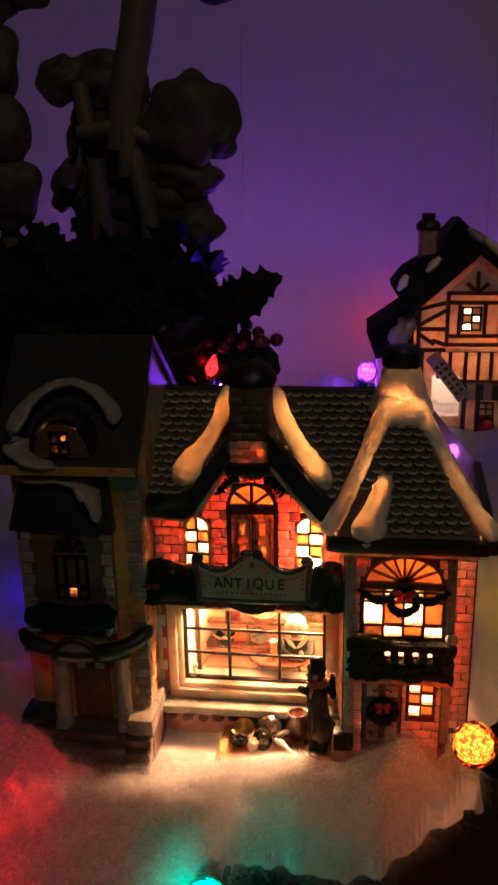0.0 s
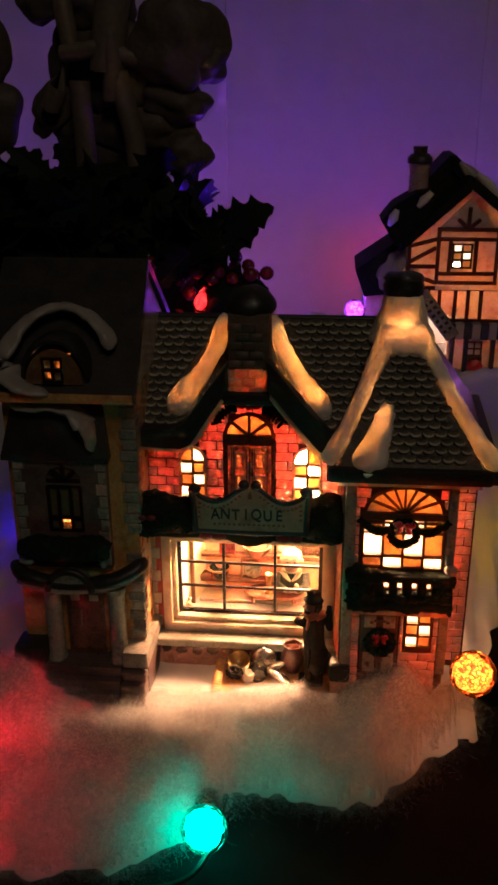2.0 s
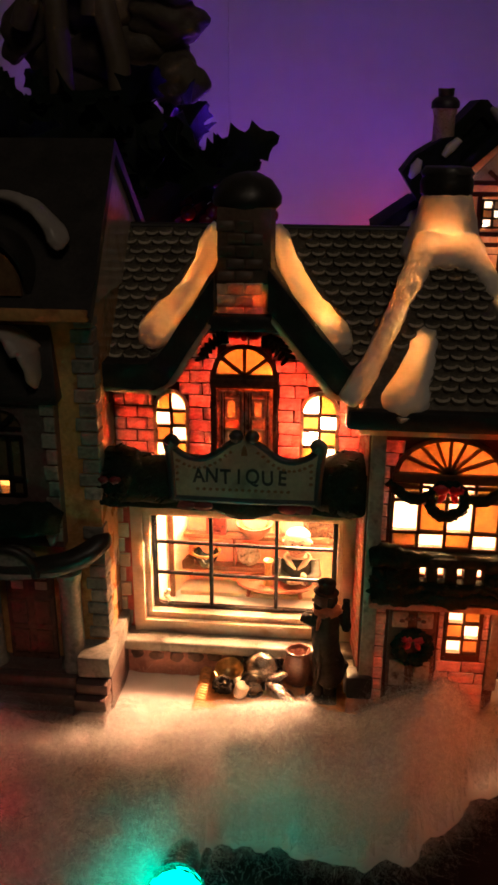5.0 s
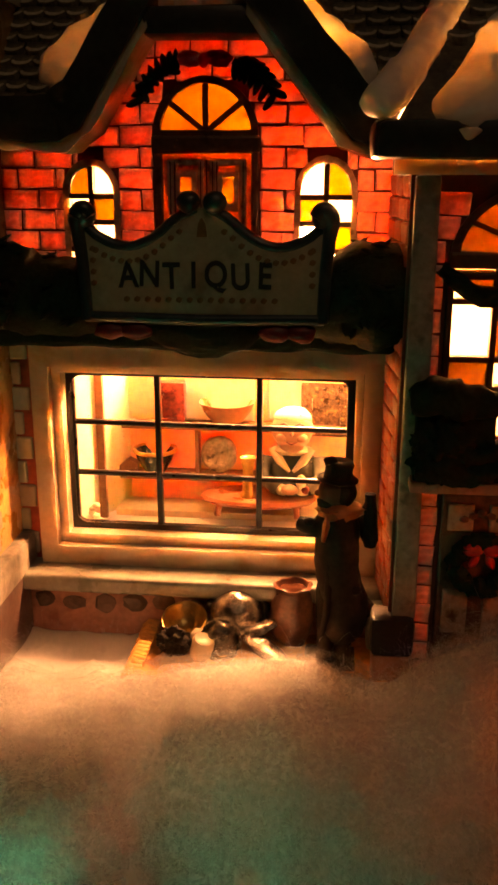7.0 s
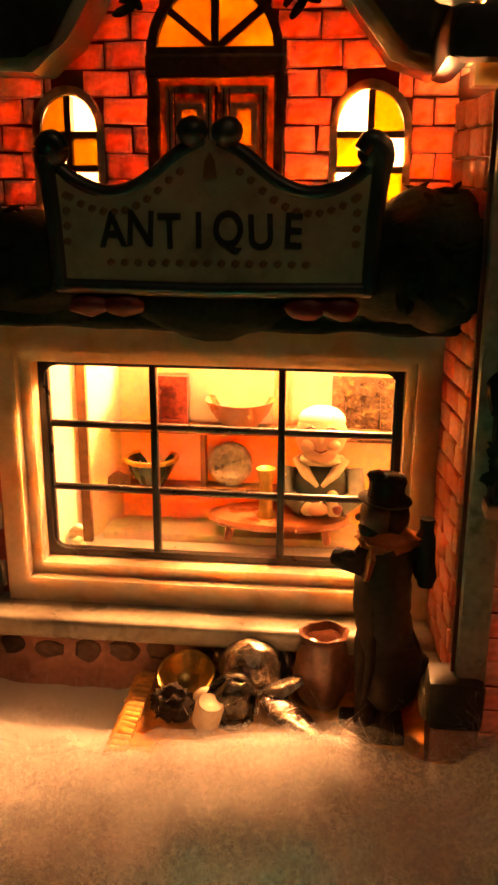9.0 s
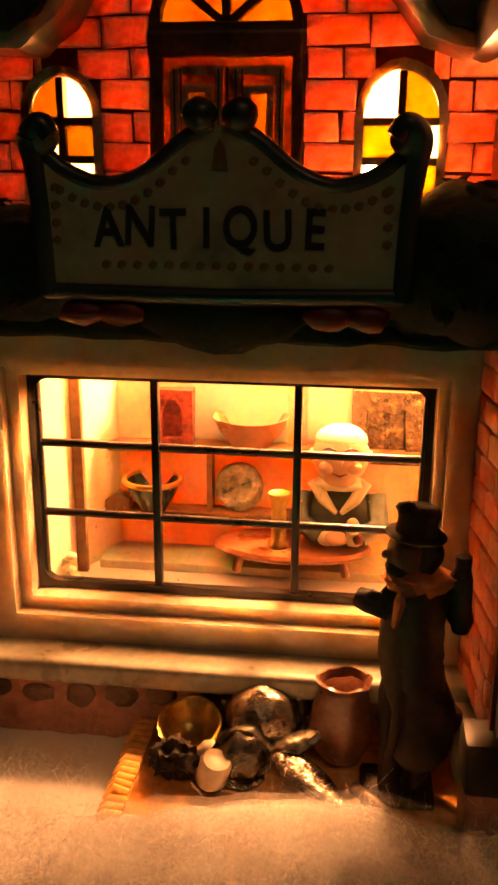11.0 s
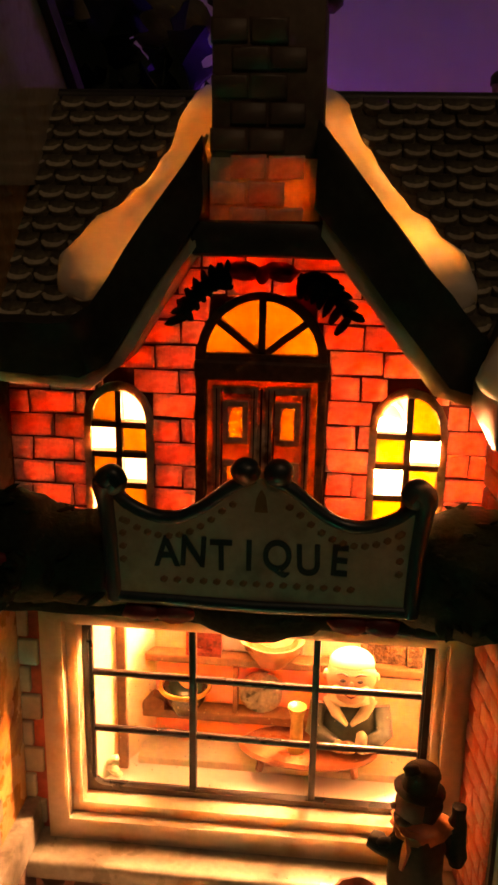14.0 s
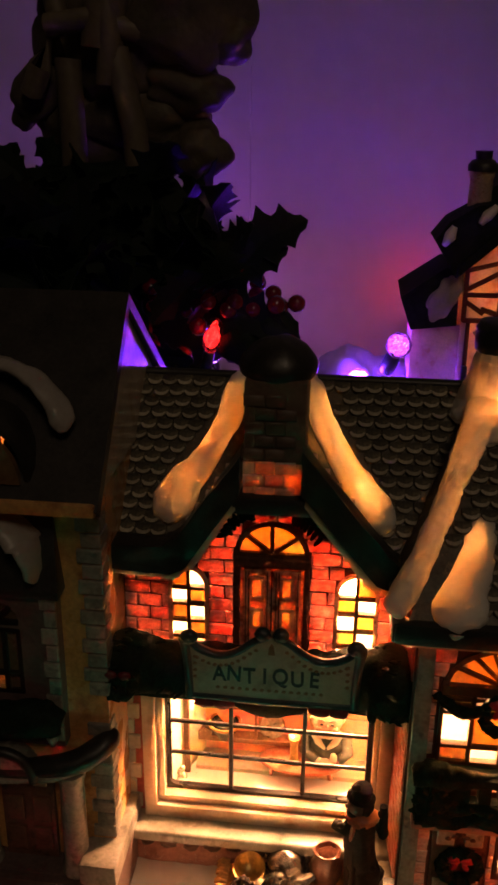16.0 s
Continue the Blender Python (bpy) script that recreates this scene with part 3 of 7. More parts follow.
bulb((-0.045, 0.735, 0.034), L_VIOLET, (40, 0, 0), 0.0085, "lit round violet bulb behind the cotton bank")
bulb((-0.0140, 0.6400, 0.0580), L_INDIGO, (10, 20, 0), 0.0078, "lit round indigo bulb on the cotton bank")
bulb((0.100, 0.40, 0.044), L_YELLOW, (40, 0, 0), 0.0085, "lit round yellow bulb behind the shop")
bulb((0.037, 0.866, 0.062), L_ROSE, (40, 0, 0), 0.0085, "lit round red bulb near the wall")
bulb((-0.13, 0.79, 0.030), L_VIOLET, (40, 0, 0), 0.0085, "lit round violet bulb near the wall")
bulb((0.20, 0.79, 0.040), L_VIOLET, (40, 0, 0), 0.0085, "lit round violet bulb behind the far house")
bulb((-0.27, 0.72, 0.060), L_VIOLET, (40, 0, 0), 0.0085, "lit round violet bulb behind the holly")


def wire(points, name_label):
    path, radii = smooth_path([(*p, 0.0011) for p in points], 8)
    bm = tube(bmesh.new(), path, radii, 6)
    ob = part("light_cable", bm, M_SOCKET, None, name_label, 60)
    return tagged(ob, name_label, "cable")


wire([(-0.0400, 0.2400, 0.0050), (-0.047, 0.2080, 0.0030), (-0.075, 0.2000, 0.0014), (-0.105, 0.1960, 0.0012), (-0.132, 0.1990, 0.0012), (-0.150, 0.1960, 0.0012)], "dark green light cable on the black table")


# ---- the ceramic antique shop ----
house = thing("ceramic_house", "lit red brick ceramic antique shop with a dark snowy-roofed tower", "model house", (-0.03, 0.33, 0.0125))
HB = Matrix.Translation((0.03, -0.33, -0.0125))


def hpart(name, bm, mats, label="", smooth=None, parent=None):
    """A part of the shop, modelled in world metres."""
    ob = part(name, bm, mats, parent or house, label, smooth)
    if parent is None:
        ob.matrix_basis = HB
    return ob


def arch_loop(x0, x1, z0, zs, top, n=10):
    return [(x0, z0), (x1, z0)] + arc((x0 + x1) / 2, zs, (x1 - x0) / 2, top - zs, 0, 180, n)


LWIN = arch_loop(-0.0637, -0.0551, 0.0840, 0.1012, 0.1056)
RWIN = arch_loop(-0.0207, -0.0113, 0.0840, 0.1012, 0.1062)
FAN = arc(-0.0379, 0.1112, 0.0083, 0.0084, 0, 180, 14)
DOOR = [(-0.0466, 0.0820), (-0.0290, 0.0820), (-0.0290, 0.1078), (-0.0466, 0.1078)]
SHOP = [(-0.0672, 0.0330), (-0.0090, 0.0330), (-0.0090, 0.0672), (-0.0672, 0.0672)]
FLUE = [(-0.0455, 0.1290), (-0.0305, 0.1290), (-0.0305, 0.1400), (-0.0455, 0.1400)]
F, T = 0.309, 0.0026
GABLE = [(-0.0765, 0.0120), (-0.0015, 0.0120), (-0.0015, 0.1110), (-0.0100, 0.1125), (-0.0320, 0.1425), (-0.0420, 0.1425), (-0.0620, 0.1125), (-0.0765, 0.1125)]
facade = hpart("facade_wall", prism(bmesh.new(), GABLE, F, F + 0.0010, (LWIN, RWIN, FAN, DOOR, SHOP, FLUE), back=1), [M_MORTAR, M_WHITE], "red glazed brick front with a stepped gable")

# white inner shell behind: back, right and left walls
bm = prism(bmesh.new(), [(-0.0765, 0.012), (0.0475, 0.012), (0.0475, 0.112), (0.018, 0.131), (-0.0765, 0.131)], 0.362, 0.3646)
hpart("back_wall", bm, M_WHITE, "white unglazed back wall")
side = [(F + T, 0.012), (0.362, 0.012), (0.362, 0.112), (0.340, 0.149), (F + T, 0.116)]
bm = prism(bmesh.new(), side, -0.0765, -0.0740, ([(0.318, 0.055), (0.346, 0.055), (0.346, 0.100), (0.318, 0.100)],), m=Matrix(((0, 1, 0, 0), (1, 0, 0, 0), (0, 0, 1, 0), (0, 0, 0, 1))))
hpart("party_wall", bm, M_WHITE)
bm = prism(bmesh.new(), [(0.3125, 0.012), (0.362, 0.012), (0.362, 0.108), (0.3125, 0.108)], 0.0450, 0.0475, m=Matrix(((0, 1, 0, 0), (1, 0, 0, 0), (0, 0, 1, 0), (0, 0, 0, 1))))
hpart("end_wall", bm, M_OCHRE)

# right wing walls
W = 0.287
WARCH = arc(0.0188, 0.0922, 0.0133, 0.0098, 0, 180, 18)
WROW = [(0.0046, 0.0704), (0.0332, 0.0704), (0.0332, 0.0900), (0.0046, 0.0900)]
WDOORWIN = [(0.0219, 0.0372), (0.0312, 0.0372), (0.0312, 0.0520), (0.0219, 0.0520)]
BALC = [[(cx - 0.0010, 0.0622), (cx + 0.0010, 0.0622), (cx + 0.0010, 0.0668), (cx - 0.0010, 0.0668)] for cx in (0.0137, 0.0185, 0.0237, 0.0289)]
bm = prism(bmesh.new(), [(-0.0025, 0.012), (0.0365, 0.012), (0.0365, 0.1042), (-0.0025, 0.1042)], W, W + 0.0010, (WARCH, WROW, WDOORWIN, *BALC), back=1)
wing = hpart("wing_wall", bm, [M_MORTAR, M_WHITE], "red glazed brick front of the side wing")
XS = Matrix(((0, 1, 0, 0), (1, 0, 0, 0), (0, 0, 1, 0), (0, 0, 0, 1)))
LEAN_IN = Matrix.Translation((-0.0042, F, 0)) @ Matrix.Rotation(radians(6.4), 4, "Z") @ Matrix.Translation((0.0042, -F, 0))
wing_left = hpart("wing_side_wall", prism(bmesh.new(), [(W + T, 0.012), (F, 0.012), (F, 0.1075), (W + T, 0.1075)], -0.0042, -0.0032, m=LEAN_IN @ XS, back=1), [M_MORTAR, M_WHITE], "red brick return of the side wing")
hpart("wing_end_wall", prism(bmesh.new(), [(W + T, 0.012), (0.312, 0.012), (0.312, 0.1075), (W + T, 0.1075)], 0.0340, 0.0365, m=XS), M_WHITE)
setback = hpart("setback_wall", prism(bmesh.new(), [(0.0365, 0.012), (0.0475, 0.012), (0.0475, 0.1075), (0.0365, 0.1075)], 0.310, 0.3110, back=1), [M_MORTAR, M_WHITE], "set back brick end of the shop")

# main roof: two slopes with the front gable cut out, thin ceramic
EY, EZ, RY, RZ = 0.3030, 0.1106, 0.3385, 0.1500
SL = math.hypot(RY - EY, RZ - EZ)
PITCH = math.degrees(math.atan2(RZ - EZ, RY - EY))
ROOF = Matrix.Translation((0, EY, EZ)) @ Matrix.Rotation(radians(PITCH - 90), 4, "X")   # local x along the eave, z up the slope, y into the house
def drift_gap(points, w):
    """The opening in the roof plate under a drift: a strip along its path (x, z)."""
    loc = [(x, (z - EZ) / (RZ - EZ) * SL) for x, z in points]
    return [(x - w, v) for x, v in loc] + [(x + w, v) for x, v in reversed(loc)]


DRIFT_L = [(-0.0506, 0.1460), (-0.0516, 0.1405), (-0.0560, 0.1328), (-0.0608, 0.1272), (-0.0630, 0.1225)]
DRIFT_R = [(-0.0290, 0.1455), (-0.0262, 0.1388), (-0.0208, 0.1314), (-0.0158, 0.1262), (-0.0132, 0.1220)]
left_slope = [(-0.0790, 0), (-0.0640, 0), (-0.0385, SL * 0.90), (-0.0385, SL), (-0.0790, SL)]
right_slope = [(-0.0385, SL), (-0.0355, SL * 0.90), (-0.0100, 0), (-0.0078, 0), (0.0142, SL)]
roof_left = hpart("roof_slope", prism(bmesh.new(), left_slope, 0.0, 0.0022, (drift_gap(DRIFT_L, 0.0022),), m=ROOF, back=1), [M_TILE, M_WHITE], "dark slate roof slope with scalloped tiles")
roof_right = hpart("roof_slope", prism(bmesh.new(), right_slope, 0.0, 0.0022, (drift_gap(DRIFT_R, 0.0018),), m=ROOF, back=1), [M_TILE, M_WHITE], "dark slate roof slope with scalloped tiles")
bm = bmesh.new()
box(bm, -0.079, 0.018, 0, 0.0022, 0, 0.051, m=Matrix.Translation((0, RY + 0.0005, RZ - 0.0042)) @ Matrix.Rotation(radians(-(180 - 58)), 4, "X"))
hpart("back_roof_slope", bm, M_WHITE)
bm = tube(bmesh.new(), [(-0.0792, RY, RZ - 0.0012), (0.0125, RY, RZ - 0.0012)], 0.0014, 10)
hpart("ridge_cap", jitter(bm, 0.0003, 300), M_DARK, "", 50)

# front gable roof: two narrow slopes running back into the main roof
for sx in (-1, 1):
    cx = -0.037
    bot = -0.0645 if sx < 0 else -0.0095
    a, b = Vector((cx, 0.3048, 0.1470)), Vector((cx, RY - 0.0010, 0.1488))
    c, d = Vector((bot, EY + 0.0010, 0.1118)), Vector((bot, 0.3030, 0.1118))
    bm = bmesh.new()
    up = [bm.verts.new(v) for v in (a, b, c, d)]
    lo = [bm.verts.new(v - Vector((0, 0, 0.0034))) for v in (a, b, c, d)]
    bm.faces.new(up)
    bm.faces.new(lo[::-1]).material_index = 1
    for i in range(4):
        bm.faces.new((up[i], lo[i], lo[(i + 1) % 4], up[(i + 1) % 4]))
    hpart("gable_slope", bm, [M_TILE, M_WHITE], "dark slate slope of the front gable")

# thick dark verge boards with a cream underside
V_LEFT = [(-0.0795, 0.1098), (-0.0622, 0.1093), (-0.0582, 0.1115), (-0.0452, 0.1312), (-0.0452, 0.1412), (-0.0606, 0.1192), (-0.0640, 0.1168), (-0.0795, 0.1168)]
V_RIGHT = [(-0.0306, 0.1326), (-0.0118, 0.1098), (-0.0075, 0.1082), (-0.0060, 0.1148), (-0.0092, 0.1176), (-0.0306, 0.1432)]
for v in (V_LEFT, V_RIGHT):
    bm = prism(bmesh.new(), v, 0.2985, 0.3050)
    bmesh.ops.bevel(bm, geom=[e for e in bm.edges if len(e.link_faces) == 2 and e.calc_face_angle(0) > 0.6 and abs(e.verts[0].co.y - e.verts[1].co.y) < 1e-6], offset=0.0010, segments=3, profile=0.6, affect="EDGES")
    bmesh.ops.subdivide_edges(bm, edges=[e for e in bm.edges if e.calc_length() > 0.002], cuts=5, use_grid_fill=True)
    hpart("verge_board", jitter(jitter(bm, 0.0005, 260), 0.00035, 620), M_DARK, "thick charcoal roof edge with a worn rim", 40)
S_LEFT = [(-0.0780, 0.1082), (-0.0612, 0.1076), (-0.0566, 0.1108), (-0.0462, 0.1272), (-0.0470, 0.1312), (-0.0592, 0.1128), (-0.0625, 0.1107), (-0.0780, 0.1110)]
S_RIGHT = [(-0.0298, 0.1290), (-0.0140, 0.1086), (-0.0085, 0.1068), (-0.0080, 0.1100), (-0.0112, 0.1114), (-0.0290, 0.1330)]
for v in (S_LEFT, S_RIGHT):
    bm = prism(bmesh.new(), v, 0.2995, 0.3135)
    bmesh.ops.subdivide_edges(bm, edges=[e for e in bm.edges if e.calc_length() > 0.003], cuts=4, use_grid_fill=True)
    hpart("soffit", jitter(bm, 0.0004, 350), M_CREAM, "cream glazed moulding under the roof edge", 40)


# snow lumps lying over the gable slopes, thin enough for the light to pass
def snow_run(points, squash, label, base=M_SNOW, parent=None, n=18, inward=(0, 0.74, -0.67), thick=0.0014):
    path, radii = smooth_path(points, 8)
    bm = bmesh.new()
    tube(bm, path, radii, n, squash)
    if base == M_SNOW:
        hollow(bm, inward, thick)
    for v in bm.verts:
        v.co += noise.noise_vector(v.co * 240) * 0.0007 + noise.noise_vector(v.co * 700) * 0.00022
    return hpart("snow", bm, base, label, 70, parent)


snow_run([(-0.0498, 0.3375, 0.1500, 0.0010), (-0.0503, 0.3352, 0.1475, 0.0030), (-0.0516, 0.3290, 0.1405, 0.0033), (-0.0560, 0.3222, 0.1328, 0.0036), (-0.0608, 0.3175, 0.1272, 0.0047), (-0.0632, 0.3140, 0.1234, 0.0056), (-0.0642, 0.3110, 0.1200, 0.0048), (-0.0645, 0.3090, 0.1180, 0.0012)], (1.0, 0.85), "smooth cream snow drift on the gable", thick=0.0031)
snow_run([(-0.0300, 0.3375, 0.1500, 0.0010), (-0.0300, 0.3350, 0.1472, 0.0030), (-0.0262, 0.3275, 0.1388, 0.0036), (-0.0208, 0.3210, 0.1314, 0.0037), (-0.0158, 0.3162, 0.1262, 0.0046), (-0.0128, 0.3132, 0.1226, 0.0052), (-0.0108, 0.3110, 0.1198, 0.0042), (-0.0100, 0.3095, 0.1182, 0.0012)], (1.0, 0.85), "smooth cream snow drift on the gable", thick=0.0031)

# wing roof: a steep pyramid with heavy eaves
PA = Vector((0.0178, 0.3350, 0.1590))
PB = [Vector((-0.0085, 0.2805, 0.1105)), Vector((0.0470, 0.2805, 0.1105)), Vector((0.0515, 0.3640, 0.1105)), Vector((-0.0085, 0.3640, 0.1105))]


# front and right slopes as plates of their own
def slope_plate(name, a, b, c, thick, label="", cut=0.80, gap_a=0.0, gap_b=0.0):
    """A roof slope from the eave a-b towards the tip c, left open under the snow of cap and hips."""
    n = (b - a).cross(c - a).normalized()
    if n.z < 0:
        n = -n
    along = (b - a).normalized()
    ring = (a + along * gap_a, b - along * gap_b, b.lerp(c, cut) - along * gap_b, a.lerp(c, cut) + along * gap_a)
    bm = bmesh.new()
    up = [bm.verts.new(v) for v in ring]
    lo = [bm.verts.new(v - n * thick) for v in ring]
    bm.faces.new(up)
    bm.faces.new(lo[::-1]).material_index = 1
    for i in range(4):
        bm.faces.new((up[i], lo[i], lo[(i + 1) % 4], up[(i + 1) % 4]))
    return hpart(name, bm, [M_TILE, M_WHITE], label)


mid = (PB[0] + PB[1]) / 2
upv = Vector((0, PA.y - mid.y, PA.z - mid.z))
PL = upv.length
PM = Matrix.Translation((0, mid.y, mid.z)) @ Matrix.Rotation(math.atan2(upv.z, upv.y) - math.pi / 2, 4, "X")
PATCH = [(-0.0002, 0.0050), (0.0066, 0.0050), (0.0086, 0.0130), (0.0122, 0.0235), (0.0098, 0.0245), (0.0046, 0.0140)]
front = [(PB[0].x + 0.0026, 0), (PB[1].x - 0.0026, 0), (PB[1].x + (PA.x - PB[1].x) * 0.71 - 0.0026, PL * 0.71), (PB[0].x + (PA.x - PB[0].x) * 0.71 + 0.0026, PL * 0.71)]
wing_front = hpart("wing_roof_slope", prism(bmesh.new(), front, 0, 0.0022, (PATCH,), m=PM, back=1), [M_TILE, M_WHITE], "dark slate pyramid roof slope with scalloped tiles")
wing_east = slope_plate("wing_roof_slope", PB[1], PB[2], PA, 0.0022, "dark slate pyramid roof slope with scalloped tiles", gap_a=0.0026)
ring = [Vector((-0.0085, 0.2845, 0.1106)), Vector((-0.0085, 0.3040, 0.1106)), Vector((0.0136, 0.3390, 0.1512)), PB[0].lerp(PA, 0.86) + Vector((0, 0.0040, 0))]
n = (ring[1] - ring[0]).cross(ring[2] - ring[0]).normalized()
n = n if n.z > 0 else -n
bm = bmesh.new()
up, lo = [bm.verts.new(v) for v in ring], [bm.verts.new(v - n * 0.0022) for v in ring]
bm.faces.new(up)
bm.faces.new(lo[::-1]).material_index = 1
for i in range(4):
    bm.faces.new((up[i], lo[i], lo[(i + 1) % 4], up[(i + 1) % 4]))
hpart("wing_roof_slope", bm, [M_TILE, M_WHITE], "dark slate slope running down to the valley")
bm = box(bmesh.new(), -0.0085, 0.0470, 0.2795, 0.2835, 0.1062, 0.1118, 0.0016)
hpart("eave_board", jitter(bm, 0.0004, 200), M_DARK, "thick charcoal eave", 40)
bm = box(bmesh.new(), -0.0090, -0.0055, 0.2800, 0.3050, 0.1062, 0.1120, 0.0014)
hpart("eave_board", jitter(bm, 0.0004, 200), M_DARK, "thick charcoal eave", 40)
bm = box(bmesh.new(), 0.0, 0.0045, 0.0, 0.0840, 0.0, 0.0052, 0.0016, m=Matrix.Translation((0.0455, 0.2805, 0.1064)) @ Matrix.Rotation(radians(-3), 4, "Z"))
hpart("eave_board", jitter(bm, 0.0004, 200), M_DARK, "thick charcoal eave", 40)
bm = prism(bmesh.new(), [(-0.0055, 0.1040), (0.0440, 0.1040), (0.0440, 0.1064), (-0.0055, 0.1064)], 0.2830, 0.2875)
hpart("soffit", bm, M_CREAM)
HIPS = ([(-0.0100, 0.2812, 0.1126, 0.0012), (-0.0085, 0.2830, 0.1150, 0.0036), (-0.0036, 0.2912, 0.1212, 0.0034), (0.0034, 0.3048, 0.1330, 0.0033), (0.0088, 0.3158, 0.1425, 0.0042), (0.0128, 0.3236, 0.1492, 0.0050)],
        [(0.0490, 0.2806, 0.1126, 0.0012), (0.0476, 0.2826, 0.1146, 0.0038), (0.0416, 0.2912, 0.1216, 0.0034), (0.0331, 0.3058, 0.1335, 0.0033), (0.0270, 0.3172, 0.1425, 0.0042), (0.0228, 0.3240, 0.1490, 0.0050)])
bm = bmesh.new()
for side_x, run in zip((1, -1), HIPS):
    path, radii = smooth_path([(x + 0.0006 * side_x, y + 0.0005, z - 0.0008, q) for x, y, z, q in run], 8)
    tube(bm, path, radii, 16, (1.0, 0.85))
lathe(bm, [(0, 0), (0.0132, 0), (0.0126, 0.0020), (0.0108, 0.0060), (0.0086, 0.0120), (0.0074, 0.0175), (0.0060, 0.0200), (0, 0.0205)], (0.0178, 0.3330, 0.1418), 28)
blob(bm, (0.0183, 0.3186, 0.1452), (0.0090, 0.0034, 0.0062), 0.05, 2, 4, m=Matrix.Rotation(radians(-48), 4, "X"))
lump = part("snow", bm, M_SNOW)
mod = lump.modifiers.new("merge", "REMESH")
mod.mode, mod.voxel_size = "VOXEL", 0.0007
mod = lump.modifiers.new("soften", "SMOOTH")
mod.factor, mod.iterations = 0.5, 30
bpy.context.view_layer.update()
me = bpy.data.meshes.new_from_object(lump.evaluated_get(bpy.context.evaluated_depsgraph_get()))
bpy.data.objects.remove(lump)
bm = bmesh.new()
bm.from_mesh(me)
bpy.data.meshes.remove(me)
bmesh.ops.recalc_face_normals(bm, faces=bm.faces)
slopes = []                              # open the side that lies inside the roof
for a, b in ((PB[0], PB[1]), (PB[1], PB[2]), (PB[3], PB[0])):
    n = (b - a).cross(PA - a).normalized()
    slopes.append((a, n if n.z > 0 else -n))
bmesh.ops.delete(bm, geom=[f for f in bm.faces if all((f.calc_center_median() - a).dot(n) < -0.0005 for a, n in slopes)], context="FACES")
bmesh.ops.delete(bm, geom=[v for v in bm.verts if not v.link_faces], context="VERTS")
for v in bm.verts:
    v.co += noise.noise_vector(v.co * 240) * 0.0005 + noise.noise_vector(v.co * 700) * 0.00018
hpart("snow", shell(bm, 0.0024), M_SNOW, "smooth cream snow on the wing's hips and peak", 80)
snow_run([(0.0116, 0.3020, 0.1290, 0.0006), (0.0112, 0.2995, 0.1270, 0.0032), (0.0098, 0.2940, 0.1220, 0.0040), (0.0076, 0.2895, 0.1175, 0.0052), (0.0060, 0.2855, 0.1138, 0.0066), (0.0052, 0.2826, 0.1108, 0.0060), (0.0050, 0.2810, 0.1076, 0.0014)], (1.0, 0.60), "smooth cream snow patch on the tiles", thick=0.0028)
bm = bmesh.new()
lathe(bm, [(0, 0), (0.0066, 0), (0.0074, 0.0012), (0.0076, 0.0046), (0.0070, 0.0056), (0.0074, 0.0066), (0.0064, 0.0082), (0, 0.0088)], (0.0176, 0.3335, 0.1592), 18)
hpart("chimney_cap", jitter(bm, 0.0006, 300), M_DARK, "charcoal rounded chimney cap", 50)

# chimney over the gable
bm = box(bmesh.new(), -0.0446, -0.0302, 0.3025, 0.3185, 0.1385, 0.1585, 0.0005)
hpart("chimney_breast", prism(bmesh.new(), [(-0.0448, 0.309), (-0.0448, 0.3026), (-0.0302, 0.3026), (-0.0302, 0.309), (-0.0318, 0.309), (-0.0318, 0.3048), (-0.0432, 0.3048), (-0.0432, 0.309)], 0.1285, 0.1386, m=Matrix(((1, 0, 0, 0), (0, 0, 1, 0), (0, 1, 0, 0), (0, 0, 0, 1)))), M_PEACH, "peach brick foot of the chimney, lit from within")
chimney = hpart("chimney", jitter(bm, 0.00012, 400), M_CHIM, "peach brick chimney, shade painted into its upper bricks", 40)
bm = bmesh.new()
lathe(bm, [(0, 0), (0.0098, 0), (0.0112, 0.0008), (0.0115, 0.0024), (0.0104, 0.0042), (0.0080, 0.0066), (0.0045, 0.0080), (0, 0.0084)], (0, 0, 0), 24)
for v in bm.verts:
    v.co = Vector((-0.0374 + v.co.x * 0.82, 0.3110 + v.co.y * 0.80, 0.1578 + v.co.z * 1.1))
hpart("chimney_cap", jitter(bm, 0.0006, 300), M_DARK, "charcoal domed chimney cap", 50)
hpart("mantel", jitter(box(bmesh.new(), -0.0478, -0.0266, 0.2996, 0.3085, 0.1260, 0.1306, 0.0012), 0.0004, 300), M_DARK, "dark beam at the chimney's foot", 40)


# windows: bars in front of the wall's openings, amber panes set in; the bare openings show the bright inside
def window(name, label, bars, panes, depth, mat_bar=None, mat_pane=None):
    w = None
    for x0, x1, z0, z1 in bars:
        bm = box(bmesh.new(), x0, x1, depth - 0.0007, depth + 0.0012, z0, z1, 0.0002)
        if w is None:
            w = hpart(name, bm, mat_bar or M_FRAME, label)
        else:
            part("bar", bm, mat_bar or M_FRAME, w)
    for outline in panes:
        part("pane", prism(bmesh.new(), outline, depth + 0.0004, depth + 0.0011), mat_pane or M_PANE, w)
    return w


def rect(x0, x1, z0, z1):
    return [(x0, z0), (x1, z0), (x1, z1), (x0, z1)]


def quarter(cx, zs, rx, rz, side):
    a = arc(cx, zs, rx, rz, 90, 180, 6) if side < 0 else arc(cx, zs, rx, rz, 0, 90, 6)
    return [(cx, zs)] + a


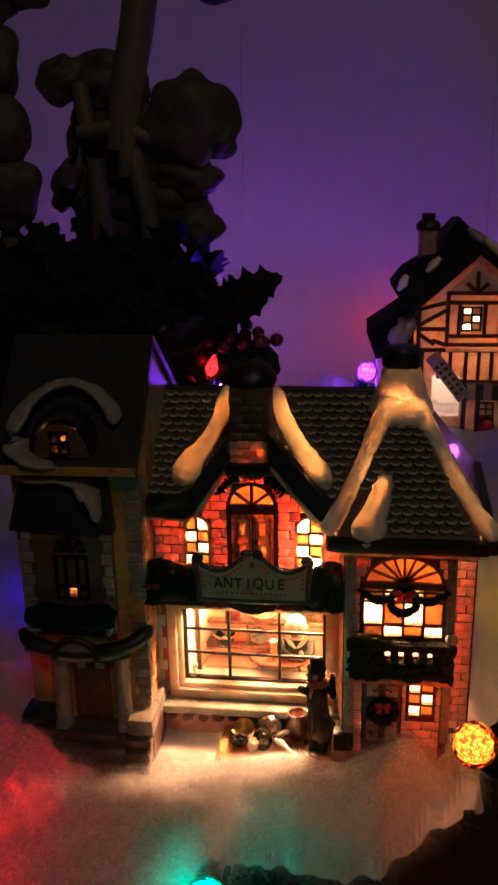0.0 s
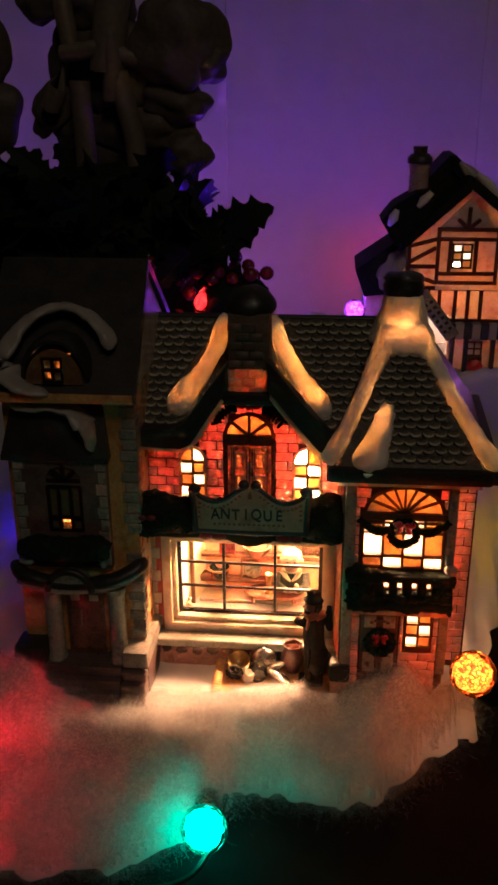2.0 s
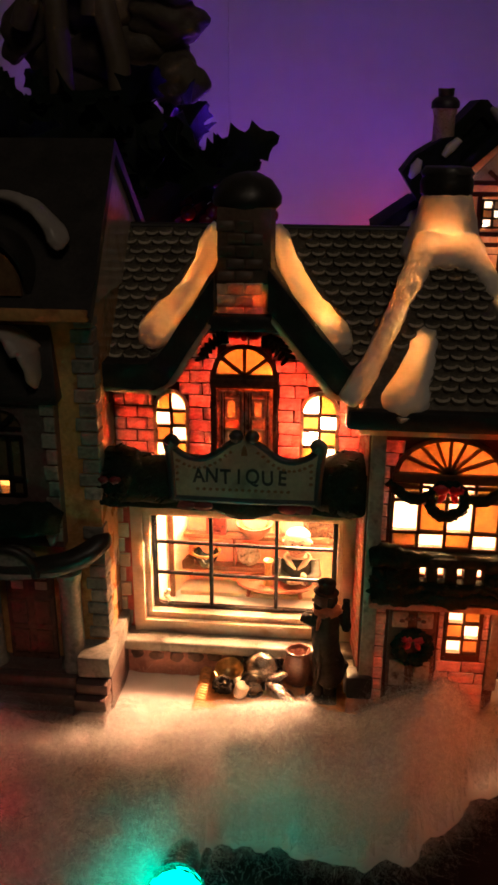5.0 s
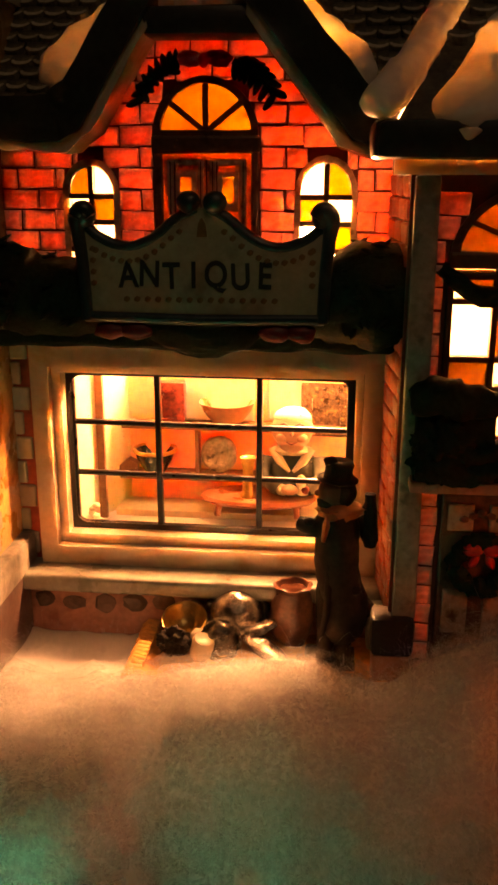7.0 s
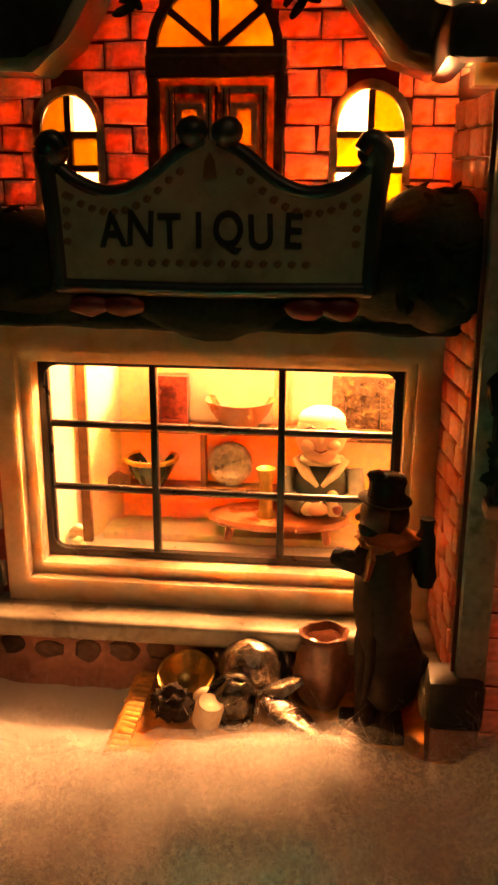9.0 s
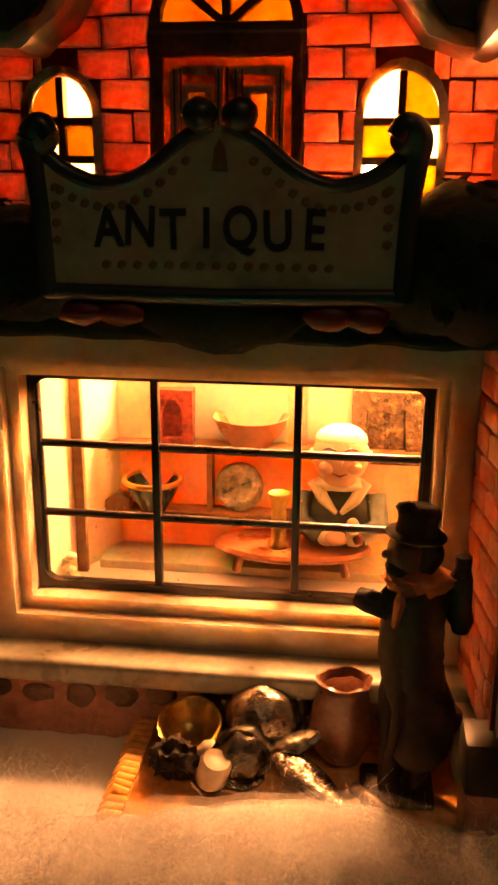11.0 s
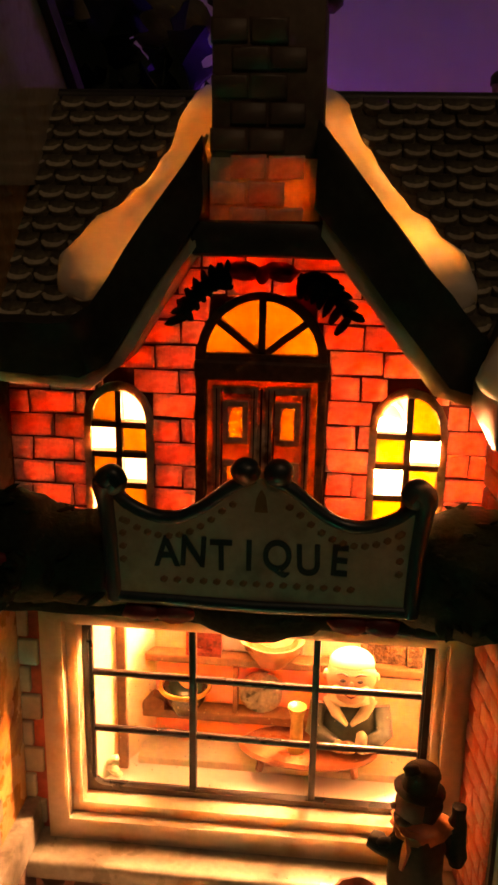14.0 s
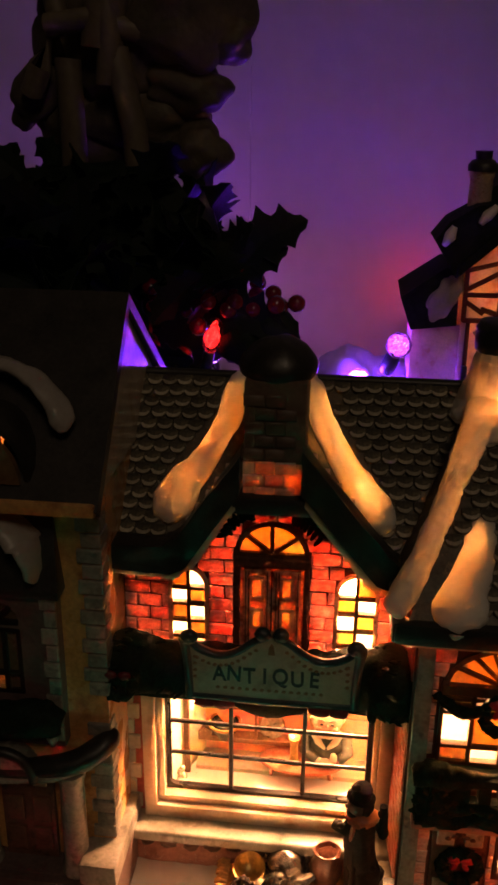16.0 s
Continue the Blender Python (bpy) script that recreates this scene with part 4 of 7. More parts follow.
def attic_window(x0, x1, top, flip, label):
    cx, zs = (x0 + x1) / 2, 0.1000
    rows = [(0.1000, 0.1000), (0.0955, 0.0996), (0.0906, 0.0951), (0.0858, 0.0902), (0.0835, 0.0854)]
    bars = [(cx - 0.0005, cx + 0.0005, 0.084, top - 0.0003)] + [(x0, x1, z - 0.0005, z + 0.0005) for z in (0.1000, 0.0953, 0.0904, 0.0856)]
    panes = []
    if flip:
        panes.append(quarter(cx, 0.1000, cx - x0, top - 0.1000, 1))
    else:
        panes.append(quarter(cx, 0.1000, cx - x0, top - 0.1000, -1))
    for k, (za, zb) in enumerate(rows[1:]):
        amber_right = (k % 2 == 0) != flip
        panes.append(rect(cx, x1, za, zb) if amber_right else rect(x0, cx, za, zb))
    w = window("window", label, bars, panes, F)
    rim, inner = arch_loop(x0 - 0.0010, x1 + 0.0010, 0.0838, 0.1008, top + 0.0011), arch_loop(x0 + 0.0001, x1 - 0.0001, 0.0842, 0.1008, top - 0.0002)
    part("frame", jitter(prism(bmesh.new(), rim, F - 0.0008, F + 0.0004, (inner,)), 0.0001, 500), M_WOOD, w, "brown arched frame")
    return w


attic_window(-0.0637, -0.0551, 0.1056, False, "small arched window with amber and bare bright panes")
attic_window(-0.0207, -0.0113, 0.1062, True, "small arched window with amber and bare bright panes")

# fanlight and double door between them
fc = (-0.0379, 0.1112)
fan = hpart("fanlight", box(bmesh.new(), fc[0] - 0.0086, fc[0] + 0.0086, F - 0.0008, F + 0.0012, fc[1] - 0.0006, fc[1] + 0.0004, 0.0002), M_FRAME, "half-round amber fanlight with dark bars")
for a in (38, 90, 142):
    m = Matrix.Translation((fc[0], F, fc[1])) @ Matrix.Rotation(radians(-(a - 90)), 4, "Y")
    part("ray", box(bmesh.new(), -0.0005, 0.0005, -0.0006, 0.0010, 0, 0.0083, m=m), M_FRAME, fan)
part("pane", prism(bmesh.new(), arc(fc[0], fc[1], 0.0083, 0.0084, 0, 180, 14), F + 0.0006, F + 0.0014), M_PANE, fan)
rim = arc(fc[0], fc[1] - 0.0004, 0.0096, 0.0098, 0, 180, 16)
inner = arc(fc[0], fc[1] - 0.0001, 0.0082, 0.0083, 0, 180, 14)
part("frame", jitter(prism(bmesh.new(), rim + [(fc[0] - 0.0096, 0.1085), (fc[0] + 0.0096, 0.1085)], F - 0.0010, F + 0.0004, (inner,)), 0.00012, 500), M_DWOOD, fan, "dark brown arched frame")

D = F + 0.0003
door = hpart("double_door", box(bmesh.new(), -0.0466, -0.0290, D + 0.0001, D + 0.0017, 0.0820, 0.1078), M_WOOD, "carved brown double door with pale carved panels")
bm = bmesh.new()
for x0, x1 in ((-0.0474, -0.0460), (-0.0296, -0.0282)):
    box(bm, x0, x1, F - 0.0011, F + 0.001, 0.082, 0.1090, 0.0003)
part("door_frame", bm, M_DWOOD, door, "dark brown door posts")
part("transom", jitter(box(bmesh.new(), -0.0478, -0.0280, F - 0.0013, F + 0.001, 0.1076, 0.1106, 0.0005), 0.0002, 400), M_DWOOD, door, "dark brown transom beam")
for s in (-1, 1):
    cx = -0.0378 + s * 0.0039
    bm = bmesh.new()
    prism(bm, rect(cx - 0.0033, cx + 0.0033, 0.0830, 0.1066), D - 0.0006, D + 0.0003, (rect(cx - 0.0023, cx + 0.0023, 0.0840, 0.1055),))
    part("stile", jitter(bm, 0.00012, 500), M_WOOD, door)
    # a carved frame round each small lit pane
    for z0, z1 in ((0.0985, 0.1035), (0.0895, 0.0942)):
        bm = prism(bmesh.new(), rect(cx - 0.0019, cx + 0.0019, z0 - 0.0008, z1 + 0.0008), D - 0.0005, D + 0.0002, (rect(cx - 0.0011, cx + 0.0011, z0, z1),))
        part("moulding", bm, M_WOOD, door)
        part("pane", box(bmesh.new(), cx - 0.0012, cx + 0.0012, D - 0.0004, D + 0.0020, z0, z1, 0.0003), M_PEACH, door, "pale carved panel")
    bm = bmesh.new()
    for x in (cx - 0.0028, cx + 0.0028, cx - 0.0020):
        box(bm, x - 0.00008, x + 0.00008, D - 0.00075, D, 0.0835, 0.1062)
    part("groove", bm, M_LINE, door, "dark painted groove")
bm = bmesh.new()
blob(bm, (-0.0378, D - 0.0002, 0.0972), (0.0010, 0.0006, 0.0042), 0.2, 2, 2)
part("ornament", bm, M_WOOD, door)
part("groove", box(bmesh.new(), -0.03795, -0.03765, D - 0.0008, D, 0.083, 0.1064), M_LINE, door, "dark painted groove")

# red bow and green sprigs over the fanlight
bm = bmesh.new()
for s in (-1, 1):
    blob(bm, (-0.0380 + s * 0.0026, F + 0.0006, 0.1234), (0.0029, 0.0032, 0.0016), 0.3, 3, 2, seed=s)
blob(bm, (-0.0380, F - 0.0016, 0.1230), (0.0010, 0.0016, 0.0013), 0.1, 2, 2)
hpart("bow", bm, M_BOW, "red glazed bow", 60)
for s in (-1, 1):
    path = [(-0.0377 + s * (0.0056 + 0.0064 * k / 6), F - 0.0009, 0.1222 - 0.0052 * (k / 6) ** 2) for k in range(7)]
    sprig = hpart("sprig", tube(bmesh.new(), path, 0.0004, 6), M_LEAF, "dark green painted sprig", 60)
    for k in range(7):
        u = k / 6
        c = Vector((-0.0377 + s * (0.0058 + 0.0062 * u), F - 0.0010, 0.1222 - 0.0052 * u * u))
        for w in (-1, 1):
            m = Matrix.Rotation(radians(s * (40 + 35 * u) + w * 38), 4, "Y")
            part("leaf", blob(bmesh.new(), c + Vector((w * 0.0006, 0, w * 0.0007)), (0.0007, 0.0006, 0.0020), 0.2, 2, 2, m=m, seed=k), M_LEAF, sprig, "", 60)

# big shop window: cream frame, black grid, sill and painted stone plinth
FR = rect(-0.0722, -0.0042, 0.0272, 0.0748)
shop = hpart("shop_window", jitter(prism(bmesh.new(), FR, 0.3048, F + 0.0005, (rect(-0.0686, -0.0078, 0.0312, 0.0684),)), 0.00018, 300), M_CREAM, "large shop window with cream frame and black grid, bright inside", 40)
bm = prism(bmesh.new(), rect(-0.0692, -0.0072, 0.0306, 0.0690), 0.3068, 0.3112, (rect(-0.0668, -0.0093, 0.0332, 0.0668),))
part("inner_frame", jitter(bm, 0.0001, 300), M_CREAM, shop)
for x0, x1, z0, z1 in ((-0.0674, -0.0654, 0.0325, 0.0675), (-0.0108, -0.0088, 0.0325, 0.0675), (-0.0490, -0.0478, 0.033, 0.067), (-0.0286, -0.0274, 0.033, 0.067)):
    bm = box(bmesh.new(), x0, x1, 0.3104, 0.3120, z0, z1, 0.0004)
    part("mullion", jitter(bm, 0.00016, 300), M_BLACK, shop, "black upright bar", 40)
for x0, x1, z0, z1 in ((-0.0668, -0.0094, 0.0655, 0.0669), (-0.0668, -0.0094, 0.0331, 0.0344), (-0.066, -0.010, 0.0550, 0.0563), (-0.066, -0.010, 0.0442, 0.0455)):
    bm = bmesh.new()
    tube(bm, [(x0 + (x1 - x0) * k / 8, 0.3112 + 0.0001 * math.sin(k), (z0 + z1) / 2 - 0.0004 * (k / 8 - 0.5)) for k in range(9)], (z1 - z0) / 2, 8)
    part("transom_bar", bm, M_BLACK, shop, "black cross bar", 60)
def round_rect(x0, x1, z0, z1, q):
    out = []
    for cx, cz, a in ((x1 - q, z0 + q, -90), (x1 - q, z1 - q, 0), (x0 + q, z1 - q, 90), (x0 + q, z0 + q, 180)):
        out += arc(cx, cz, q, q, a, a + 90, 5)
    return out


bm = prism(bmesh.new(), round_rect(-0.0680, -0.0082, 0.0320, 0.0680, 0.0016), 0.3100, 0.3116, (round_rect(-0.0659, -0.0103, 0.0343, 0.0657, 0.0022),))
part("grid_frame", jitter(bm, 0.0001, 350), M_BLACK, shop, "black frame with rounded corners", 40)
rng = random.Random(31)
bm = bmesh.new()
for k in range(150):
    q = rng.uniform(0.00004, 0.00012)
    blob(bm, (rng.uniform(-0.0650, -0.0105), 0.3116, min(0.0650, max(0.0348, rng.gauss(0.0475, 0.008)))), (q, q * 0.4, q * rng.uniform(0.7, 2.0)), 0.3, 2, 1, seed=k)
tagged(part("dust", bm, M_BONE, shop, "pale dust specks on the panes"), "", "", "", "stuff")
hpart("window_sill", jitter(box(bmesh.new(), -0.0775, -0.0030, 0.2985, 0.3095, 0.0236, 0.0272, 0.0010, segments=3), 0.00025, 200), M_GREY, "grey-green glazed window ledge", 40)
plinth = hpart("plinth", jitter(box(bmesh.new(), -0.0770, -0.0030, 0.3025, 0.3092, 0.0100, 0.0240, 0.0006), 0.0002, 200), M_PINK, "pink plinth with painted round stones", 40)
rng = random.Random(3)
x = -0.0735
while x < -0.012:
    w = rng.uniform(0.0018, 0.0030)
    bm = bmesh.new()
    blob(bm, (x + w, 0.3026, rng.uniform(0.0195, 0.0208)), (w, 0.0006, rng.uniform(0.0016, 0.0023)), 0.35, 1.6, 2, seed=x * 900)
    part("stone", bm, M_STONE, plinth)
    x += 2 * w + rng.uniform(0.0004, 0.0022)
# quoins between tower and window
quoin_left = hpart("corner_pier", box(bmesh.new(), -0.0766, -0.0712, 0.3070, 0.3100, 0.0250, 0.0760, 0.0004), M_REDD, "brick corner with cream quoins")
for k in range(9):
    w = 0.0018 if k % 2 else 0.0034
    z = 0.0285 + k * 0.0051
    part("quoin", jitter(box(bmesh.new(), -0.0766, -0.0766 + w, 0.3062, 0.3075, z, z + 0.0046, 0.0004), 0.0001, 600), M_CREAM, quoin_left)

# garland box over the window, carrying the sign
bm = bmesh.new()
path, radii = smooth_path([(-0.0775, 0.2985, 0.0835, 0.0052), (-0.0735, 0.2975, 0.0845, 0.0080), (-0.0660, 0.2985, 0.0826, 0.0070), (-0.0500, 0.2990, 0.0824, 0.0068), (-0.0370, 0.2990, 0.0818, 0.0068), (-0.0240, 0.2990, 0.0824, 0.0068), (-0.0140, 0.2985, 0.0830, 0.0076), (-0.0070, 0.2970, 0.0840, 0.0094), (-0.0030, 0.2980, 0.0830, 0.0080), (-0.0015, 0.2990, 0.0825, 0.0030)], 10)
tube(bm, path, radii, 20, (1.0, 1.0))
for v in bm.verts:
    v.co.y = min(v.co.y, 0.3092)
    v.co += noise.noise_vector(v.co * 320) * 0.0009 + noise.noise_vector(v.co * 900) * 0.0004
balcony = hpart("garland_box", bm, M_LEAF, "dark green garland ledge under the sign", 60)
spr = blob(bmesh.new(), (0, 0, 0.0008), (0.0007, 0.00035, 0.0017), 0.25, 2, 1)
spr = mesh_of("leaf", spr, M_LEAF)
spr.shade_smooth()
rng = random.Random(12)
for k in range(190):
    i = rng.randrange(4, len(path) - 4)
    a = rng.uniform(-2.2, 1.7)
    c = Vector(path[i]) + Vector((rng.uniform(-0.0008, 0.0008), -math.cos(a) * radii[i], math.sin(a) * radii[i]))
    if c.y > 0.303 or c.z < 0.0790 or (-0.058 < c.x < -0.0135 and c.z > 0.080):
        continue
    d = Vector((rng.uniform(-1, 1), -math.cos(a) * 0.5, math.sin(a) * 0.5 - 0.3))
    piece("leaf", spr, Matrix.Translation(c) @ d.to_track_quat("Z", "Y").to_matrix().to_4x4() @ Matrix.Scale(rng.uniform(0.8, 1.4), 4), balcony)
bm = box(bmesh.new(), -0.0772, -0.0028, 0.2962, 0.3090, 0.0738, 0.0830, 0.0014, segments=3)
bmesh.ops.subdivide_edges(bm, edges=[e for e in bm.edges if e.calc_length() > 0.01], cuts=24)
part("ledge_board", jitter(jitter(bm, 0.0005, 160), 0.0002, 600), M_LEAF, balcony, "dark green-black board under the garland", 50)
bm = bmesh.new()
blob(bm, (-0.0363, 0.2945, 0.0796), (0.0108, 0.0034, 0.0064), 0.12, 2.5, 3)
part("swag", bm, M_LEAF, balcony, "dark green rounded swag", 60)
for cx, r in ((-0.0500, 0.0044), (-0.0215, 0.0046)):
    bm = bmesh.new()
    blob(bm, (cx - r * 0.5, 0.2915, 0.0780), (r * 0.62, 0.0012, 0.0016), 0.35, 3, 2, seed=cx * 99)
    blob(bm, (cx + r * 0.5, 0.2915, 0.0780), (r * 0.62, 0.0012, 0.0016), 0.35, 3, 2, seed=cx * 77)
    part("bow", bm, M_BOWD, balcony, "dark red glazed bow", 60)
bm = leaf_ring(-0.0738, 0.2900, 0.0822, 0.0034, 0.0013)
part("wreath", bm, M_LEAF, balcony, "dark green wreath", 60)
bm = bmesh.new()
for s in (-1, 1):
    blob(bm, (-0.0738 + s * 0.0017, 0.2888, 0.0858), (0.0018, 0.0009, 0.0012), 0.3, 3, 2, seed=s)
part("bow", bm, M_BOWD, balcony, "dark red glazed bow", 60)

# the sign
SB = 0.2905
top = [(-0.0148, 0.0950)]
for k in range(1, 12):
    u = k / 12
    top.append((-0.0165 - 0.0172 * u, 0.0950 - 0.0032 * math.sin(math.pi * min(1, u * 1.15)) * (1 - 0.3 * u) + 0.0032 * u ** 4))
top.append((-0.0350, 0.0986))
left = [(-0.0720 - x, z) for x, z in reversed(top)]
outline = [(-0.0560, 0.0808), (-0.0160, 0.0808)] + [(x, z) for x, z in top] + left[0:]
sign = hpart("shop_sign", jitter(prism(bmesh.new(), outline, SB, SB + 0.0028), 0.0001, 300), M_SIGN, "ivory sign board lettered ANTIQUE with dark teal rim")
edge = [(-0.0158, SB + 0.0006, 0.0960)] + [(x, SB + 0.0006, z) for x, z in top[1:]]
for s in (0, 1):
    pts = edge if not s else [(-0.0720 - x, y, z) for x, y, z in edge]
    part("rim", tube(bmesh.new(), pts, 0.00095, 8), M_TEAL, sign, "dark teal rounded rim", 60)
part("rim", tube(bmesh.new(), [(-0.0565, SB + 0.0006, 0.0806), (-0.0360, SB + 0.0004, 0.0802), (-0.0155, SB + 0.0006, 0.0806)], 0.0011, 8), M_TEAL, sign, "dark teal rounded rim", 60)
for x in (-0.0566, -0.0152):
    s = 1 if x > -0.03 else -1
    path, radii = smooth_path([(x - s * 0.0006, SB + 0.0004, 0.0800, 0.0011), (x - s * 0.0002, SB + 0.0002, 0.0890, 0.0011), (x + s * 0.0003, SB, 0.0945, 0.0012), (x + s * 0.0004, SB - 0.0004, 0.0972, 0.0015), (x - s * 0.0010, SB - 0.0008, 0.0985, 0.0014), (x - s * 0.0022, SB - 0.0010, 0.0972, 0.0011)], 6)
    part("scroll", tube(bmesh.new(), path, radii, 10), M_TEAL, sign, "dark teal scroll", 60)
    part("scroll_end", blob(bmesh.new(), (x - s * 0.0006, SB, 0.0972), (0.0021, 0.0016, 0.0019), 0.1, 2, 3), M_TEAL, sign, "dark teal scroll end", 60)
for x in (-0.0382, -0.0338):
    bm = bmesh.new()
    blob(bm, (x, SB - 0.0002, 0.0996), (0.0020, 0.0016, 0.0018), 0.1, 2, 3)
    part("knob", bm, M_TEAL, sign, "dark teal knob", 60)
for k, ch in enumerate("ANTIQUE"):
    cu = bpy.data.curves.new("letter", "FONT")
    cu.body, cu.size, cu.extrude, cu.align_x = ch, 0.0061, 0.00015, "CENTER"
    cu.materials.append(M_INK)
    cu.offset = 0.00014
    ob = new("letter", cu)
    ob.parent = sign
    xk = (-0.0486, -0.0451, -0.0412, -0.0375, -0.0338, -0.0295, -0.0256)[k]
    ob.matrix_basis = Matrix.Translation((xk, SB - 0.00005, 0.0857 + 0.0002 * math.sin(k * 2.1))) @ Matrix.Rotation(radians(90), 4, "X") @ Matrix.Rotation(radians((2, -3, 1, 0, -2, 2, -2)[k]), 4, "Z") @ Matrix.Diagonal((0.80, 1, 1, 1))
dot = bmesh.new()
blob(dot, (0, 0, 0), (0.00062, 0.00022, 0.00056), 0.25, 2, 1)
dot = mesh_of("dot", dot, M_DOT)
for k in range(1, 12):
    for s in (0, 1):
        x, z = top[k]
        x = x if not s else -0.0720 - x
        piece("dot", dot, Matrix.Translation((x, SB - 0.00005, z - 0.0024)), sign)
for k in range(4):
    for x in (-0.0546, -0.0176):
        piece("dot", dot, Matrix.Translation((x, SB - 0.00005, 0.0862 + 0.0019 * k)), sign)
for k in range(15):
    piece("dot", dot, Matrix.Translation((-0.0490 + k * 0.0018, SB - 0.00005, 0.0836)), sign)
bm = prism(bmesh.new(), [(-0.0369, 0.0940), (-0.0351, 0.0940), (-0.0354, 0.0962), (-0.0360, 0.0972), (-0.0366, 0.0962)], SB - 0.0003, SB + 0.0002)
part("emblem", bm, M_DOT, sign, "small brown painted drop")

# ---- side wing details ----
fan2 = hpart("fanlight", box(bmesh.new(), 0.0040, 0.0338, W - 0.0012, W + 0.001, 0.0898, 0.0924, 0.0004), M_FRAME, "broad amber fanlight with dark rays")
for k in range(1, 8):
    a = 180 * k / 8
    m = Matrix.Translation((0.0188, W, 0.0922)) @ Matrix.Rotation(radians(90 - a), 4, "Y")
    part("ray", box(bmesh.new(), -0.0004, 0.0004, -0.0006, 0.0010, 0, 0.0097 / max(0.75, math.sqrt((math.sin(radians(a))) ** 2 + (0.74 * math.cos(radians(a))) ** 2)), m=m), M_FRAME, fan2)
part("pane", prism(bmesh.new(), arc(0.0188, 0.0922, 0.0133, 0.0098, 0, 180, 18), W + 0.0006, W + 0.0014), M_PANE, fan2)
part("frame", jitter(prism(bmesh.new(), arc(0.0188, 0.0918, 0.0146, 0.0112, 0, 180, 18), W - 0.0007, W + 0.0003, (arc(0.0188, 0.0921, 0.0131, 0.0097, 0, 180, 18),)), 0.0001, 500), M_DWOOD, fan2)
cols = (0.0046, 0.0118, 0.0190, 0.0262, 0.0332)
bars = [(c - 0.0005, c + 0.0005, 0.0704, 0.0900) for c in cols] + [(0.0046, 0.0332, z - 0.0005, z + 0.0005) for z in (0.0704, 0.0752, 0.0846, 0.0866, 0.0886)]
panes = [rect(cols[0], cols[1], 0.0866, 0.0896), rect(cols[3], cols[4], 0.0866, 0.0896), rect(cols[3], cols[4], 0.0846, 0.0866)]
for k in range(4):
    panes.append(rect(cols[k], cols[k + 1], 0.0752, 0.0866) if k % 2 else rect(cols[k], cols[k + 1], 0.0704, 0.0752))
window("window", "wide window with amber and bare bright panes", bars, panes, W)
bars = [(c - 0.0004, c + 0.0004, 0.0372, 0.0520) for c in (0.0219, 0.02655, 0.0312)] + [(0.0219, 0.0312, z - 0.0004, z + 0.0004) for z in (0.0372, 0.0421, 0.0471, 0.0520)]
panes = [rect(0.02655, 0.0312, 0.0471, 0.0520), rect(0.0219, 0.02655, 0.0421, 0.0471), rect(0.02655, 0.0312, 0.0372, 0.0421)]
window("window", "small shop window with amber and bare bright panes", bars, panes, W)


def wreath(cx, cz, y, r, thick, bowsize):
    bm = leaf_ring(cx, y, cz, r, thick)
    w = hpart("wreath", bm, M_LEAF, "dark green wreath with a red bow", 60)
    bm = bmesh.new()
    for s in (-1, 1):
        blob(bm, (cx + s * bowsize * 0.55, y - thick * 0.7, cz + r * 0.75), (bowsize * 0.62, thick * 0.5, bowsize * 0.40), 0.3, 3, 2, seed=s)
        blob(bm, (cx + s * bowsize * 0.45, y - thick * 0.6, cz + r * 0.25), (bowsize * 0.25, thick * 0.4, bowsize * 0.5), 0.3, 3, 2, m=Matrix.Rotation(radians(-25 * s), 4, "Y"), seed=s)
    part("bow", bm, M_BOW, w, "red glazed bow", 60)
    return w


wreath(0.0188, 0.0852, W - 0.0012, 0.0046, 0.0014, 0.0036)
for s in (-1, 1):
    path, radii = smooth_path([(0.0188 + s * 0.0046, W - 0.0012, 0.0865, 0.0011), (0.0188 + s * 0.0085, W - 0.0012, 0.0852, 0.0015), (0.0188 + s * 0.0120, W - 0.0012, 0.0868, 0.0014), (0.0188 + s * 0.0160, W - 0.0012, 0.0900, 0.0012)], 6)
    bm = tube(bmesh.new(), path, radii, 10)
    hpart("garland", jitter(bm, 0.0006, 800), M_LEAF, "dark green garland", 60)
# balcony with greenery and snow
bm = prism(bmesh.new(), rect(0.0000, 0.0370, 0.0545, 0.0690), 0.2822, 0.2850, BALC)
balc = hpart("balcony", jitter(bm, 0.0002, 300), M_LEAF, "dark green garlanded balcony with small lit slots", 40)
for zc, r in ((0.0578, 0.0022), (0.0606, 0.0014)):
    path, radii = smooth_path([(0.0000 + 0.0370 * k / 8, 0.2818, zc + 0.0006 * math.sin(k * 2.3), r * (1 + 0.25 * math.sin(k * 1.7))) for k in range(9)], 6)
    bm = tube(bmesh.new(), path, radii, 12)
    for v in bm.verts:
        v.co += noise.noise_vector(v.co * 520) * 0.0008 + noise.noise_vector(v.co * 1500) * 0.0004
    part("greenery", bm, M_LEAF, balc, "dark green garland across the balcony", 60)
part("rail", jitter(box(bmesh.new(), -0.0010, 0.0378, 0.2812, 0.2868, 0.0675, 0.0700, 0.0006), 0.0004, 300), M_LEAF, balc, "dark garlanded rail", 40)
part("ledge", jitter(box(bmesh.new(), -0.0005, 0.0375, 0.2815, 0.2872, 0.0535, 0.0556, 0.0006), 0.0002, 300), M_PINK, balc, "red-brown ledge", 40)
bm = bmesh.new()
path, radii = smooth_path([(-0.0012, 0.2825, 0.0690, 0.0022), (0.0035, 0.2825, 0.0700, 0.0034), (0.0080, 0.2825, 0.0690, 0.0030), (0.0160, 0.2830, 0.0688, 0.0018), (0.0260, 0.2830, 0.0684, 0.0016), (0.0330, 0.2830, 0.0678, 0.0022), (0.0375, 0.2835, 0.0668, 0.0016)], 8)
tube(bm, path, radii, 12)
